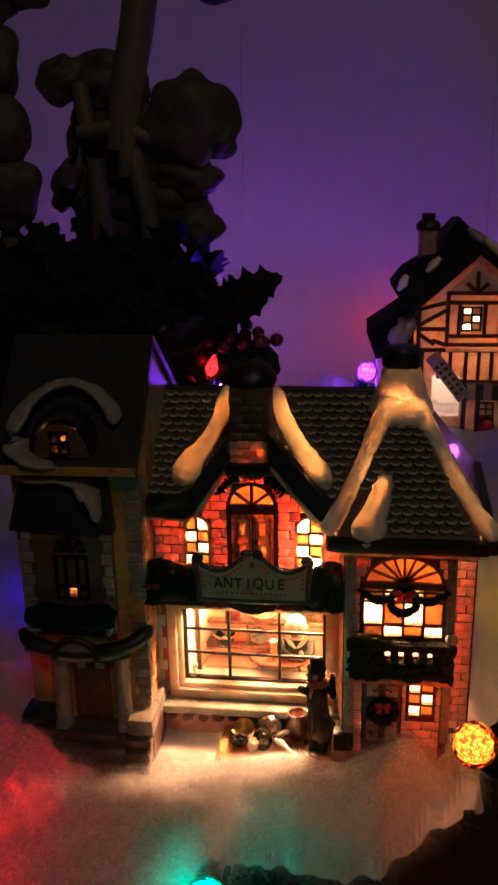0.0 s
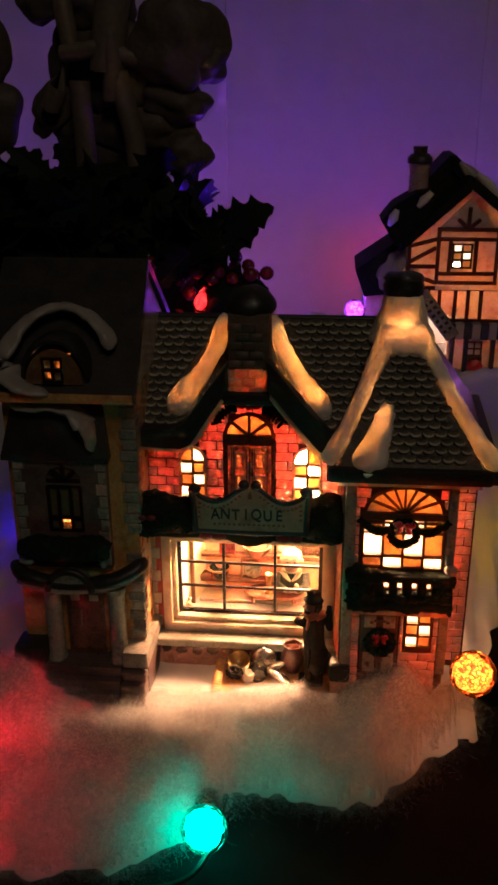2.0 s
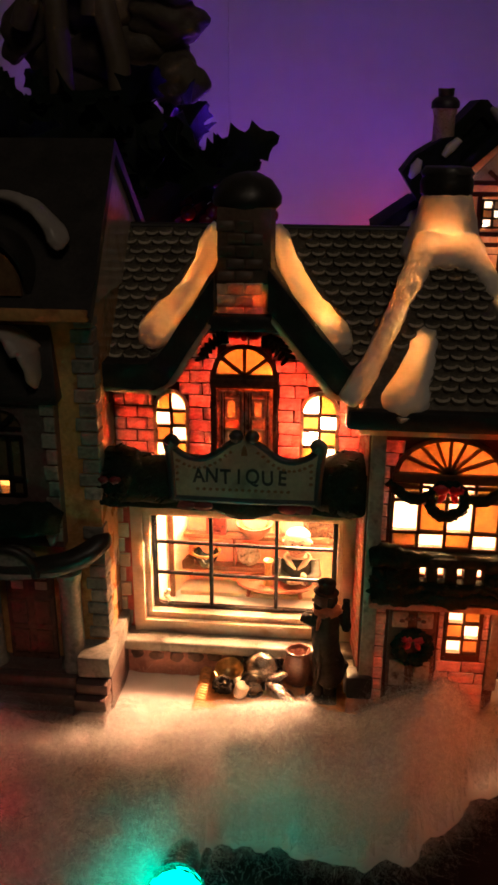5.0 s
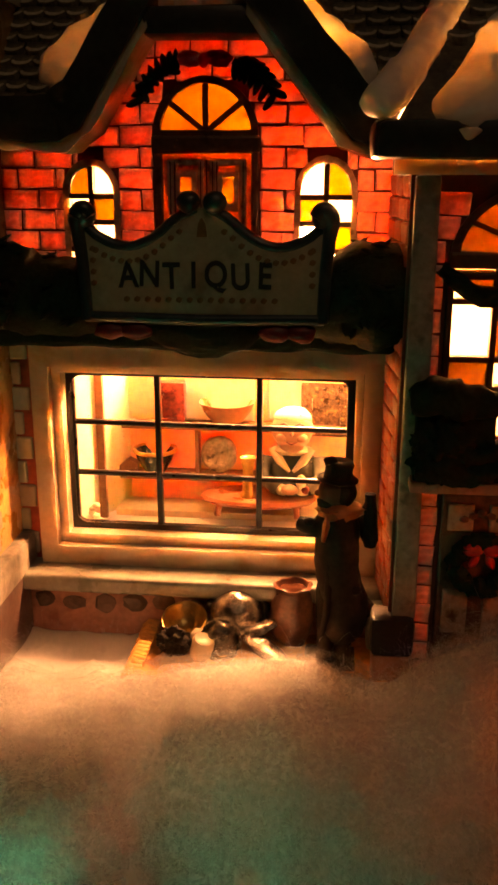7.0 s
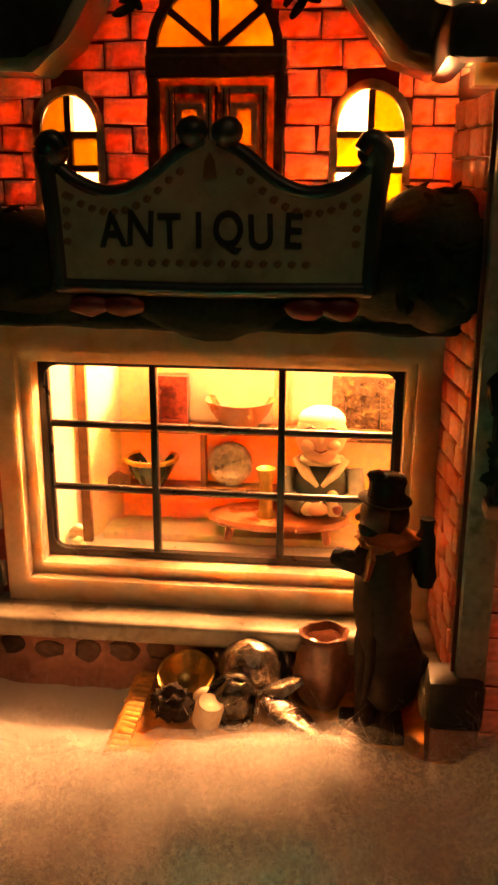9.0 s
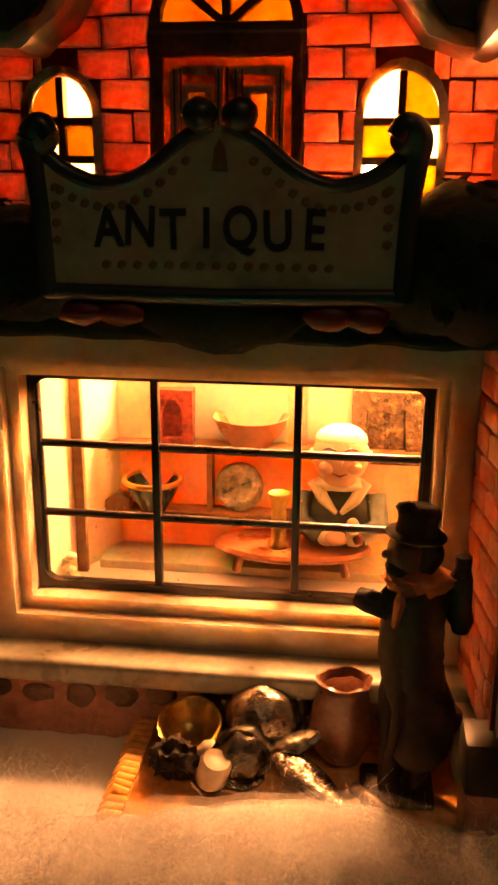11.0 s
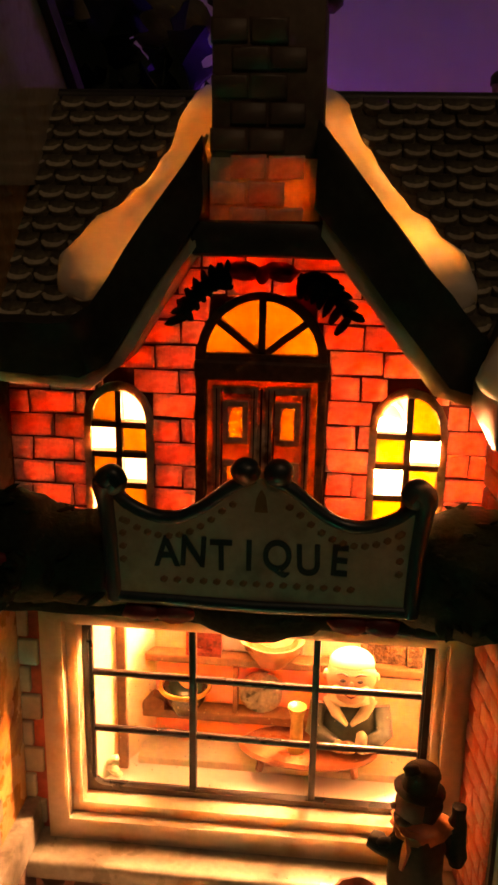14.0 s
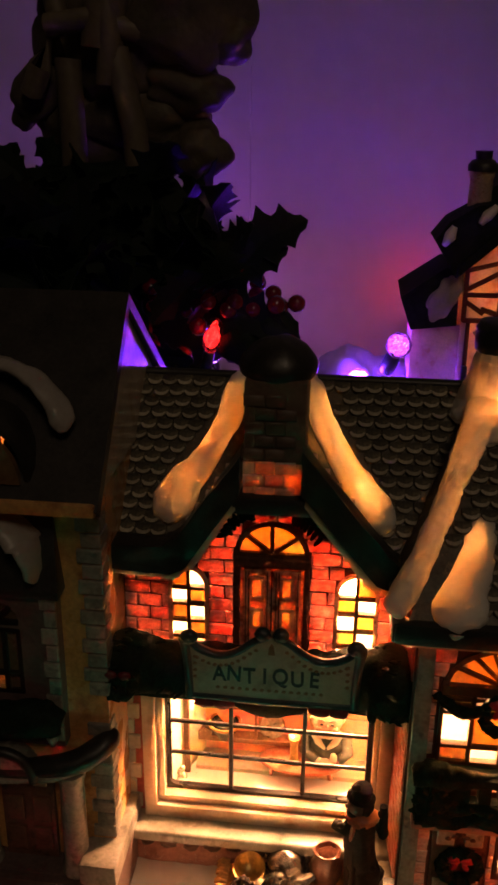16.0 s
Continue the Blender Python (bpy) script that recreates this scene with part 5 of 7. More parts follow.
part("greenery", jitter(bm, 0.0008, 500), M_LEAF, balc, "dark green garland on the rail", 60)
bm = bmesh.new()
blob(bm, (0.0042, 0.2818, 0.0610), (0.0046, 0.0018, 0.0050), 0.55, 4.5, 4)
part("greenery", bm, M_LEAF, balc, "dark green bush", 60)
bm = bmesh.new()
blob(bm, (0.0335, 0.2820, 0.0625), (0.0032, 0.0015, 0.0030), 0.55, 4.5, 4)
part("greenery", bm, M_LEAF, balc, "dark green bush", 60)
bm = bmesh.new()
blob(bm, (0.0362, 0.2835, 0.0720), (0.0024, 0.0020, 0.0022), 0.2, 2, 2)
part("snow", bm, M_SNOWD, balc, "grey-white snow lump", 60)
# wing door with wreath
d2 = hpart("door", jitter(box(bmesh.new(), 0.0056, 0.0190, W - 0.0010, W + 0.0002, 0.0200, 0.0520, 0.0004), 0.0001, 300), M_DWOOD, "brown panelled door with a wreath")
for z0, z1 in ((0.0455, 0.0505), (0.0260, 0.0345)):
    for cx in (0.0088, 0.0158):
        part("panel", box(bmesh.new(), cx - 0.0022, cx + 0.0022, W - 0.0014, W - 0.0008, z0, z1, 0.0003), M_WOOD, d2, "lighter brown door panel")
bm = bmesh.new()
for k in range(5):
    blob(bm, (0.0123 + (k - 2) * 0.0015, W - 0.0014, 0.0490 - 0.0006 * abs(k - 2)), (0.0009, 0.0005, 0.0007), 0.3, 2, 1, seed=k)
part("ornament", bm, M_DWOOD, d2, "dark carved ornament")
wreath(0.0126, 0.0398, W - 0.0022, 0.0043, 0.0016, 0.0030)
# corner pillars
for x0, x1, y0, y1, z1 in ((-0.0020, 0.0020, 0.2852, 0.2895, 0.1040), (0.0338, 0.0372, 0.2856, 0.2890, 0.1045)):
    hpart("pillar", jitter(box(bmesh.new(), x0, x1, y0, y1, 0.0260, z1, 0.0006), 0.0002, 300), M_QUOIN, "grey glazed corner pillar", 40)
hpart("pillar_base", jitter(box(bmesh.new(), -0.0056, 0.0020, 0.2836, 0.2900, 0.0215, 0.0290, 0.0012), 0.0003, 300), M_DARK, "charcoal pillar base", 40)
hpart("pillar_foot", jitter(box(bmesh.new(), -0.0052, 0.0016, 0.2840, 0.2900, 0.0100, 0.0217, 0.0010), 0.0003, 300), M_PINK, "pink stone foot", 40)
hpart("side_ledge", jitter(box(bmesh.new(), -0.0062, -0.0022, 0.2870, 0.3000, 0.0205, 0.0252, 0.0012), 0.0003, 300), M_GREY, "grey ledge along the return", 40)

# ---- the tower ----
TX0, TX1, TF = -0.1235, -0.0765, 0.2890
tower = hpart("tower_wall", prism(bmesh.new(), rect(TX0, TX1, 0.012, 0.1345), TF, TF + T, (rect(-0.1085, -0.0965, 0.0815, 0.1070), rect(-0.1055, -0.0925, 0.0508, 0.0560))), M_OCHRE, "ochre glazed tower front")
hpart("tower_gable_wall", prism(bmesh.new(), [(TF + T, 0.012), (F, 0.012), (F, 0.1345), (TF + T, 0.1345)], TX1 - 0.0026, TX1, m=XS), M_OCHRE, "ochre glazed tower flank")
hpart("tower_gable", prism(bmesh.new(), [(0.2835, 0.1345), (0.3620, 0.1345), (0.3168, 0.1725)], TX1 - 0.0026, TX1 + 0.0008, m=XS), M_CREAM, "cream glazed gable end of the tower")
hpart("tower_back_flank", prism(bmesh.new(), [(F, 0.1120), (0.3620, 0.1120), (0.3620, 0.1345), (F, 0.1345)], TX1 - 0.0026, TX1, m=XS), M_OCHRE)
hpart("tower_outer_wall", prism(bmesh.new(), [(TF + T, 0.012), (0.362, 0.012), (0.362, 0.1345), (0.3168, 0.1700), (TF, 0.1345)], TX0, TX0 + 0.0026, m=XS), M_OCHRE)
hpart("tower_back_wall", box(bmesh.new(), TX0, TX1 - 0.003, 0.362, 0.3646, 0.012, 0.1345), M_WHITE)
# steep dark roof
tl = math.hypot(0.0360, 0.0412)
m = Matrix.Translation((0, 0.2805, 0.1338)) @ Matrix.Rotation(radians(math.degrees(math.atan2(0.0412, 0.0360)) - 90), 4, "X")
bm = prism(bmesh.new(), rect(-0.1275, -0.0742, 0.0, tl), 0.0, 0.0032, (rect(-0.1062, -0.0978, 0.0060, 0.0170),), m=m)
troof = hpart("tower_roof_slope", jitter(bm, 0.0002, 150), M_DARK, "smooth charcoal tower roof")
m2 = Matrix.Translation((0, 0.3165, 0.1750)) @ Matrix.Rotation(radians(-127), 4, "X")
hpart("tower_back_slope", jitter(box(bmesh.new(), -0.1275, -0.0742, 0, 0.003, 0, 0.060, m=m2), 0.0002, 150), M_DARK, "smooth charcoal tower roof")
hpart("tower_eave", jitter(box(bmesh.new(), -0.1275, -0.0745, 0.2805, 0.2895, 0.1320, 0.1352, 0.0008), 0.0003, 200), M_OCHRE, "ochre eave moulding", 40)
# eyebrow dormer with a tiny window, ringed by snow
dm = Matrix.Translation((-0.1020, 0.2832, 0.1440))
eye_front = hpart("dormer", prism(bmesh.new(), arc(0, -0.0060, 0.0098, 0.0120, 0, 180, 16), 0.0, 0.0016, (rect(-0.0030, 0.0030, -0.0045, 0.0030),), m=dm), M_OCHRED, "eyebrow dormer with a tiny lit window")
for x0, x1, z0, z1 in ((-0.0036, -0.0028, -0.005, 0.0036), (0.0028, 0.0036, -0.005, 0.0036), (-0.0005, 0.0005, -0.005, 0.0036), (-0.0036, 0.0036, -0.0052, -0.0044), (-0.0036, 0.0036, 0.0028, 0.0036), (-0.0036, 0.0036, -0.0012, -0.0003)):
    part("bar", box(bmesh.new(), x0, x1, -0.0006 - 0.1 * (x1 - x0), 0.0010, z0, z1, m=dm), M_BLACK, eye_front, "black window bar")
part("pane", box(bmesh.new(), -0.0030, 0.0, 0.0006, 0.0012, -0.0003, 0.003, m=dm), M_PANE, eye_front)
part("pane", box(bmesh.new(), 0.0, 0.0030, 0.0006, 0.0012, -0.0045, -0.0008, m=dm), M_PANE, eye_front)
bm = bmesh.new()
hood = []
for k in range(13):
    a = radians(180 - 180 * k / 12)
    hood.append((-0.1020 + 0.0112 * math.cos(a), 0.2815 + 0.0095, 0.1385 + 0.0140 * math.sin(a), 0.0018))
path, radii = smooth_path(hood, 3)
tube(bm, path, radii, 10, (1.0, 4.0), up=(0, 1, 0))
part("hood", jitter(bm, 0.0003, 200), M_DARK, eye_front, "charcoal hood", 60)
snow_run([(-0.1205, 0.2860, 0.1440, 0.0008), (-0.1198, 0.2870, 0.1470, 0.0034), (-0.1165, 0.2920, 0.1535, 0.0036), (-0.1100, 0.2960, 0.1590, 0.0034), (-0.1015, 0.2985, 0.1612, 0.0032), (-0.0930, 0.2965, 0.1595, 0.0032), (-0.0865, 0.2930, 0.1550, 0.0032), (-0.0838, 0.2900, 0.1510, 0.0030), (-0.0832, 0.2885, 0.1490, 0.0010)], (1.0, 0.5), "snow arched over the dormer, its shade in the colour", M_SNOWD)
snow_run([(-0.1185, 0.2850, 0.1450, 0.0010), (-0.1182, 0.2846, 0.1430, 0.0046), (-0.1160, 0.2828, 0.1388, 0.0052), (-0.1110, 0.2818, 0.1366, 0.0044), (-0.1060, 0.2812, 0.1356, 0.0032), (-0.1030, 0.2812, 0.1350, 0.0008)], (1.0, 0.42), "snow on the tower eave, its shade in the colour", M_SNOWD)
# awning over the tower window, half under snow
bm = bmesh.new()
v = [bm.verts.new(p) for p in ((-0.1240, 0.2830, 0.1108), (-0.0852, 0.2830, 0.1108), (-0.0872, 0.2892, 0.1300), (-0.1200, 0.2892, 0.1300), (-0.1240, 0.2895, 0.1090), (-0.0852, 0.2895, 0.1090), (-0.1240, 0.2832, 0.1090), (-0.0852, 0.2832, 0.1090))]
for f in ((0, 1, 2, 3), (6, 7, 1, 0), (4, 5, 7, 6), (5, 4, 3, 2), (4, 6, 0, 3), (7, 5, 2, 1)):
    bm.faces.new([v[i] for i in f])
bmesh.ops.bevel(bm, geom=list(bm.edges), offset=0.0007, segments=2, profile=0.6, affect="EDGES")
awning = hpart("awning", jitter(bm, 0.0003, 200), M_DARK, "charcoal awning half under snow", 40)
snow_run([(-0.1195, 0.2885, 0.1295, 0.0010), (-0.1150, 0.2870, 0.1282, 0.0036), (-0.1050, 0.2866, 0.1286, 0.0036), (-0.0975, 0.2862, 0.1270, 0.0050), (-0.0930, 0.2850, 0.1235, 0.0066), (-0.0915, 0.2842, 0.1190, 0.0060), (-0.0908, 0.2836, 0.1158, 0.0044), (-0.0905, 0.2834, 0.1138, 0.0010)], (1.0, 0.36), "snow sliding off the awning, its shade in the colour", M_SNOWD)
# bay with window, brick sides and window box
bm = prism(bmesh.new(), rect(-0.1205, -0.0868, 0.0660, 0.1100), 0.2850, 0.2892, (rect(-0.1085, -0.0965, 0.0815, 0.0990), arc(-0.1025, 0.1012, 0.0064, 0.0055, 0, 180, 12)))
bay = hpart("bay", bm, M_STEP, "dark brick bay of the tower", 40)
bars = [(c - 0.0006, c + 0.0006, 0.0812, 0.0992) for c in (-0.1085, -0.1047, -0.1003, -0.0965)] + [(-0.1088, -0.0962, z - 0.0006, z + 0.0006) for z in (0.0815, 0.0865, 0.0990, 0.1010)]
wdw = window("window", "tall tower window with dim amber panes", bars, [rect(-0.1047 if k == 1 else (-0.1085, 0, -0.1003)[k], (-0.1047, -0.1003, -0.0965)[k], 0.0815 if k != 1 else 0.0868, 0.0990) for k in range(3)] + [arc(-0.1025, 0.1012, 0.0064, 0.0055, 0, 180, 12)], 0.2856, M_BLACK, M_DPANE)
bm = bmesh.new()
for a in (45, 90, 135):
    box(bm, -0.0006, 0.0006, -0.0012, 0.0006, 0, 0.0062, m=Matrix.Translation((-0.1025, 0.2856, 0.1012)) @ Matrix.Rotation(radians(90 - a), 4, "Y"))
part("ray_bar", bm, M_BLACK, wdw, "black fan bars")
for x in (-0.1205, -0.0900):
    for k in range(9):
        w = 0.0030 if k % 2 else 0.0040
        x0 = x if x < -0.1 else x + 0.0034 - w
        part("quoin", jitter(box(bmesh.new(), x0, x0 + w, 0.2842, 0.2853, 0.0680 + k * 0.0047, 0.0722 + k * 0.0047, 0.0004), 0.0001, 500), M_QUOIN, bay)
bm = bmesh.new()
path, radii = smooth_path([(-0.1200, 0.2830, 0.0745, 0.0030), (-0.1130, 0.2825, 0.0755, 0.0046), (-0.1025, 0.2822, 0.0750, 0.0044), (-0.0920, 0.2825, 0.0758, 0.0046), (-0.0865, 0.2830, 0.0748, 0.0028)], 8)
tube(bm, path, radii, 16)
hpart("window_box", jitter(bm, 0.0012, 420), M_LEAF, "dark green window box garland", 60)
bm = bmesh.new()
blob(bm, (-0.1185, 0.2835, 0.0690), (0.0032, 0.0016, 0.0016), 0.2, 2, 2)
blob(bm, (-0.0895, 0.2835, 0.0700), (0.0016, 0.0012, 0.0030), 0.2, 2, 2)
hpart("snow", bm, M_SNOWD, "grey-white snow under the window box", 60)
# cornice with a small pediment over the door
bm = bmesh.new()
path, radii = smooth_path([(-0.1245, 0.2880, 0.0650, 0.0022), (-0.1200, 0.2830, 0.0632, 0.0028), (-0.1110, 0.2815, 0.0618, 0.0026), (-0.1020, 0.2812, 0.0612, 0.0024), (-0.0925, 0.2815, 0.0618, 0.0026), (-0.0830, 0.2830, 0.0636, 0.0030), (-0.0768, 0.2870, 0.0668, 0.0028), (-0.0758, 0.2900, 0.0680, 0.0012)], 8)
tube(bm, path, radii, 12, (1.1, 1.0))
cornice = hpart("cornice", jitter(bm, 0.0003, 250), M_DARK, "charcoal curved cornice with grey edges", 60)
part("pediment", prism(bmesh.new(), arc(-0.1018, 0.0590, 0.0072, 0.0072, 0, 180, 16), 0.2790, 0.2860), M_QUOIN, cornice, "grey half-round pediment")
path = [(x, 0.2794, z) for x, z in arc(-0.1018, 0.0592, 0.0082, 0.0082, 0, 180, 16)]
part("pediment_rim", tube(bmesh.new(), path, 0.0014, 10), M_DARK, cornice, "", 60)
part("moulding", tube(bmesh.new(), [(-0.1225, 0.2828, 0.0606), (-0.1150, 0.2800, 0.0596), (-0.1020, 0.2790, 0.0588), (-0.0890, 0.2800, 0.0598), (-0.0795, 0.2832, 0.0622)], 0.0009, 8), M_QUOIN, cornice, "grey lower moulding", 60)
# door, columns, plinth and steps
d3 = hpart("door", box(bmesh.new(), -0.1062, -0.0918, 0.2872, 0.2888, 0.0265, 0.0560, 0.0004), M_DWOOD, "dark brown double door with two lit panes")
for cx in (-0.1026, -0.0954):
    for z0, z1 in ((0.0290, 0.0370), (0.0390, 0.0470)):
        part("panel", jitter(box(bmesh.new(), cx - 0.0025, cx + 0.0025, 0.2866, 0.2874, z0, z1, 0.0004), 0.0001, 400), M_DWOOD, d3)
    part("pane", box(bmesh.new(), cx - 0.0018, cx + 0.0018, 0.2868, 0.2900, 0.0506, 0.0556, 0.0003), M_PANE, d3, "dim amber pane")
    part("pane_bar", box(bmesh.new(), cx - 0.0022, cx + 0.0022, 0.2864, 0.2872, 0.0536, 0.0542), M_DWOOD, d3)
for cx in (-0.1105, -0.0860):
    bm = lathe(bmesh.new(), [(0, 0), (0.0040, 0), (0.0040, 0.0016), (0.0033, 0.0026), (0.0031, 0.0290), (0.0036, 0.0304), (0.0037, 0.0322), (0, 0.0322)], (cx, 0.2850, 0.0262), 20)
    hpart("column", bm, M_QUOIN, "grey glazed round column", 40)
hpart("tower_plinth", jitter(box(bmesh.new(), -0.1262, -0.1135, 0.2800, 0.2920, 0.0265, 0.0330, 0.0012), 0.0003, 200), M_DARK, "charcoal plinth block", 40)
hpart("tower_plinth", jitter(box(bmesh.new(), -0.0840, -0.0738, 0.2790, 0.3080, 0.0265, 0.0335, 0.0012), 0.0003, 200), M_QUOIN, "grey plinth block", 40)
hpart("tower_footing", jitter(box(bmesh.new(), -0.1260, -0.0742, 0.2815, 0.3070, 0.0100, 0.0268, 0.0008), 0.0003, 200), M_STEP, "mauve brick footing", 40)
for k in range(4):
    hpart("step", jitter(box(bmesh.new(), -0.1150 + 0.0002 * k, -0.0845, 0.2715 + 0.0026 * k, 0.2830, 0.0090 + 0.0042 * k, 0.0134 + 0.0042 * k, 0.0008), 0.0002, 250), M_STEP, "mauve brick step", 40)
    hpart("stair_cheek_brick", jitter(box(bmesh.new(), -0.0845, -0.0752 + 0.0002 * k, 0.2710 + 0.0022 * k, 0.2830, 0.0088 + 0.0042 * k, 0.0128 + 0.0042 * k, 0.0010), 0.0003, 250), M_STEP, "mauve brick course", 40)
# tower corner quoins
for k in range(24):
    if 9 <= k <= 10:
        continue
    w = 0.0044 if k % 2 else 0.0056
    z = 0.0345 + k * 0.0041
    hpart("quoin", jitter(box(bmesh.new(), TX1 - w, TX1 + 0.0006, TF - 0.0008, TF + (0.0058 if k % 2 else 0.0044), z, z + 0.0037, 0.0005), 0.00015, 500), M_QUOIN)

# ---- the lamp and the little room behind the shop window ----
lamp = thing("house_lamp", "small warm clear bulb inside the ceramic house", "light bulb", (-0.0173, 0.3345, 0.0904))
part("glass", blob(bmesh.new(), (0, 0, 0), (0.0045, 0.0045, 0.0058), 0, 1, 3), M_LAMP, lamp, "glowing bulb", 80)
BACKWARD = Matrix.Rotation(radians(90), 4, "X")
part("socket", lathe(bmesh.new(), [(0, -0.0040), (0.0034, -0.0040), (0.0038, -0.008), (0.0038, -0.020), (0, -0.020)], (0, 0, 0), 14, m=BACKWARD), M_BONE, lamp, "white socket", 40)
part("holder", lathe(bmesh.new(), [(0, -0.0195), (0.0046, -0.0195), (0.0046, -0.0255), (0.0080, -0.0260), (0.0080, -0.0275), (0, -0.0275)], (0, 0, 0), 18, m=BACKWARD), M_BONE, lamp, "white plug in the back wall", 40)

room = thing("room_insert", "tiny painted room behind the shop window, orange walls and white floor", "diorama", (-0.038, 0.320, 0.030))
RB = Matrix.Translation((0.038, -0.320, -0.030))


def rpart(name, bm, mats, label="", smooth=None):
    ob = part(name, bm, mats, room, label, smooth)
    ob.matrix_basis = RB
    return ob


rpart("floor", box(bmesh.new(), -0.0720, -0.0030, 0.3118, 0.3292, 0.0295, 0.0325), M_WHITE, "white floor")
rpart("dais", box(bmesh.new(), -0.0600, -0.0050, 0.3192, 0.3272, 0.0325, 0.0340, 0.0002), M_ROOMW, "orange raised floor")
rpart("back_wall", box(bmesh.new(), -0.0590, -0.0050, 0.3272, 0.3290, 0.0325, 0.0648), M_ROOMW, "orange back wall")
rpart("side_wall", box(bmesh.new(), -0.0003, 0.0012, 0, 0.0180, 0.0325, 0.0700, m=Matrix.Translation((-0.0672, 0.3122, 0)) @ Matrix.Rotation(radians(-27), 4, "Z")), M_ROOMC, "cream side wall")
rpart("side_wall", box(bmesh.new(), -0.0062, -0.0046, 0.3122, 0.3290, 0.0325, 0.0700), M_ROOMC, "cream side wall")
rpart("cream_panel", box(bmesh.new(), -0.0460, -0.0305, 0.3266, 0.3275, 0.0525, 0.0646, 0.0005), M_ROOMC, "cream panel of the back wall")
rpart("cream_panel", box(bmesh.new(), -0.0276, -0.0196, 0.3266, 0.3275, 0.0530, 0.0646, 0.0005), M_ROOMC, "cream panel of the back wall")
rpart("post", jitter(box(bmesh.new(), -0.0632, -0.0614, 0.3172, 0.3186, 0.0325, 0.0690, 0.0003), 0.0002, 300), M_SHELF, "brown corner post")
rpart("shelf", jitter(box(bmesh.new(), -0.0595, -0.0072, 0.3242, 0.3274, 0.0508, 0.0524, 0.0003), 0.0002, 300), M_SHELF, "brown wall shelf")
rpart("shelf", jitter(box(bmesh.new(), -0.0600, -0.0290, 0.3236, 0.3274, 0.0394, 0.0412, 0.0003), 0.0002, 300), M_SHELF, "brown wall shelf")
rpart("shelf_post", box(bmesh.new(), -0.0432, -0.0424, 0.3240, 0.3274, 0.0412, 0.0508), M_SHELF, "brown shelf divider")
rpart("bracket", jitter(prism(bmesh.new(), [(-0.0600, 0.0412), (-0.0560, 0.0412), (-0.0560, 0.0430), (-0.0580, 0.0440), (-0.0600, 0.0425)], 0.3236, 0.3260), 0.0001, 400), M_SHELF)

# wares on the shelves
bm = prism(bmesh.new(), rect(-0.0519, -0.0455, 0.0525, 0.0612), 0.3244, 0.3268, (arch_loop(-0.0505, -0.0470, 0.0532, 0.0570, 0.0595, 8),))
box(bm, -0.0510, -0.0465, 0.3258, 0.3268, 0.0528, 0.0600)
tagged(part("clock_case", jitter(bm, 0.00025, 500), M_REDP, None, "", 40), "red carved clock case on the wall shelf", "clock")


def bowl(name, at, r, h, mat_, label, tilt=0.0, inner=None):
    bm = lathe(bmesh.new(), [(0, 0), (r * 0.45, 0), (r * 0.52, h * 0.12), (r * 0.85, h * 0.6), (r, h), (r * 0.92, h * 0.98), (r * 0.7, h * 0.5), (r * 0.35, h * 0.2), (0, h * 0.18)], (0, 0, 0), 22)
    ob = part(name, jitter(bm, r * 0.03, 500), mat_, None, "", 50)
    ob.matrix_basis = Matrix.Translation(at) @ Matrix.Rotation(radians(tilt), 4, "X")
    return tagged(ob, label, "bowl")


bowl("bowl", (-0.0361, 0.3240, 0.0524), 0.0060, 0.0052, M_RWOOD, "red-brown bowl on the upper shelf")
bowl("bowl", (-0.0520, 0.3240, 0.0412), 0.0046, 0.0052, M_GREEN, "dark green bowl with gold rim on the lower shelf")
bm = bmesh.new()
tube(bm, [(-0.0520 + 0.0046 * math.cos(a * math.tau / 20), 0.3240 + 0.0046 * math.sin(a * math.tau / 20), 0.0464) for a in range(21)], 0.00045, 6)
tagged(part("bowl_hoop", bm, M_GOLD, None, "", 60), "gold hoop lying on the green bowl", "hoop")
bm = lathe(bmesh.new(), [(0, 0.0004), (0.0020, 0.0003), (0.0024, 0.0008), (0.0036, 0.0012), (0.0040, 0.0010), (0.0040, 0.0004), (0.0022, -0.0004), (0, -0.0004)], (0, 0, 0), 26)
ob = part("plate", jitter(bm, 0.0002, 900), M_PLATE, None, "", 50)
ob.matrix_basis = Matrix.Translation((-0.0381, 0.3262, 0.0452)) @ Matrix.Rotation(radians(82), 4, "X")
tagged(ob, "round gold plate leaning on the lower shelf", "plate")
frame_pic = thing("wall_picture", "small dark picture in a carved frame on the room's wall", "picture", (-0.0150, 0.3266, 0.0552))
bm = prism(bmesh.new(), rect(-0.0054, 0.0056, -0.0050, 0.0066), -0.0014, 0.0004, (rect(-0.0028, 0.0030, -0.0030, 0.0034),))
part("frame", jitter(bm, 0.0004, 500), M_CARVE, frame_pic, "carved dark brown frame", 40)
part("canvas", jitter(box(bmesh.new(), -0.0030, 0.0032, -0.0006, 0.0004, -0.0032, 0.0036), 0.0003, 900), M_CARVE, frame_pic, "dull brown relief")

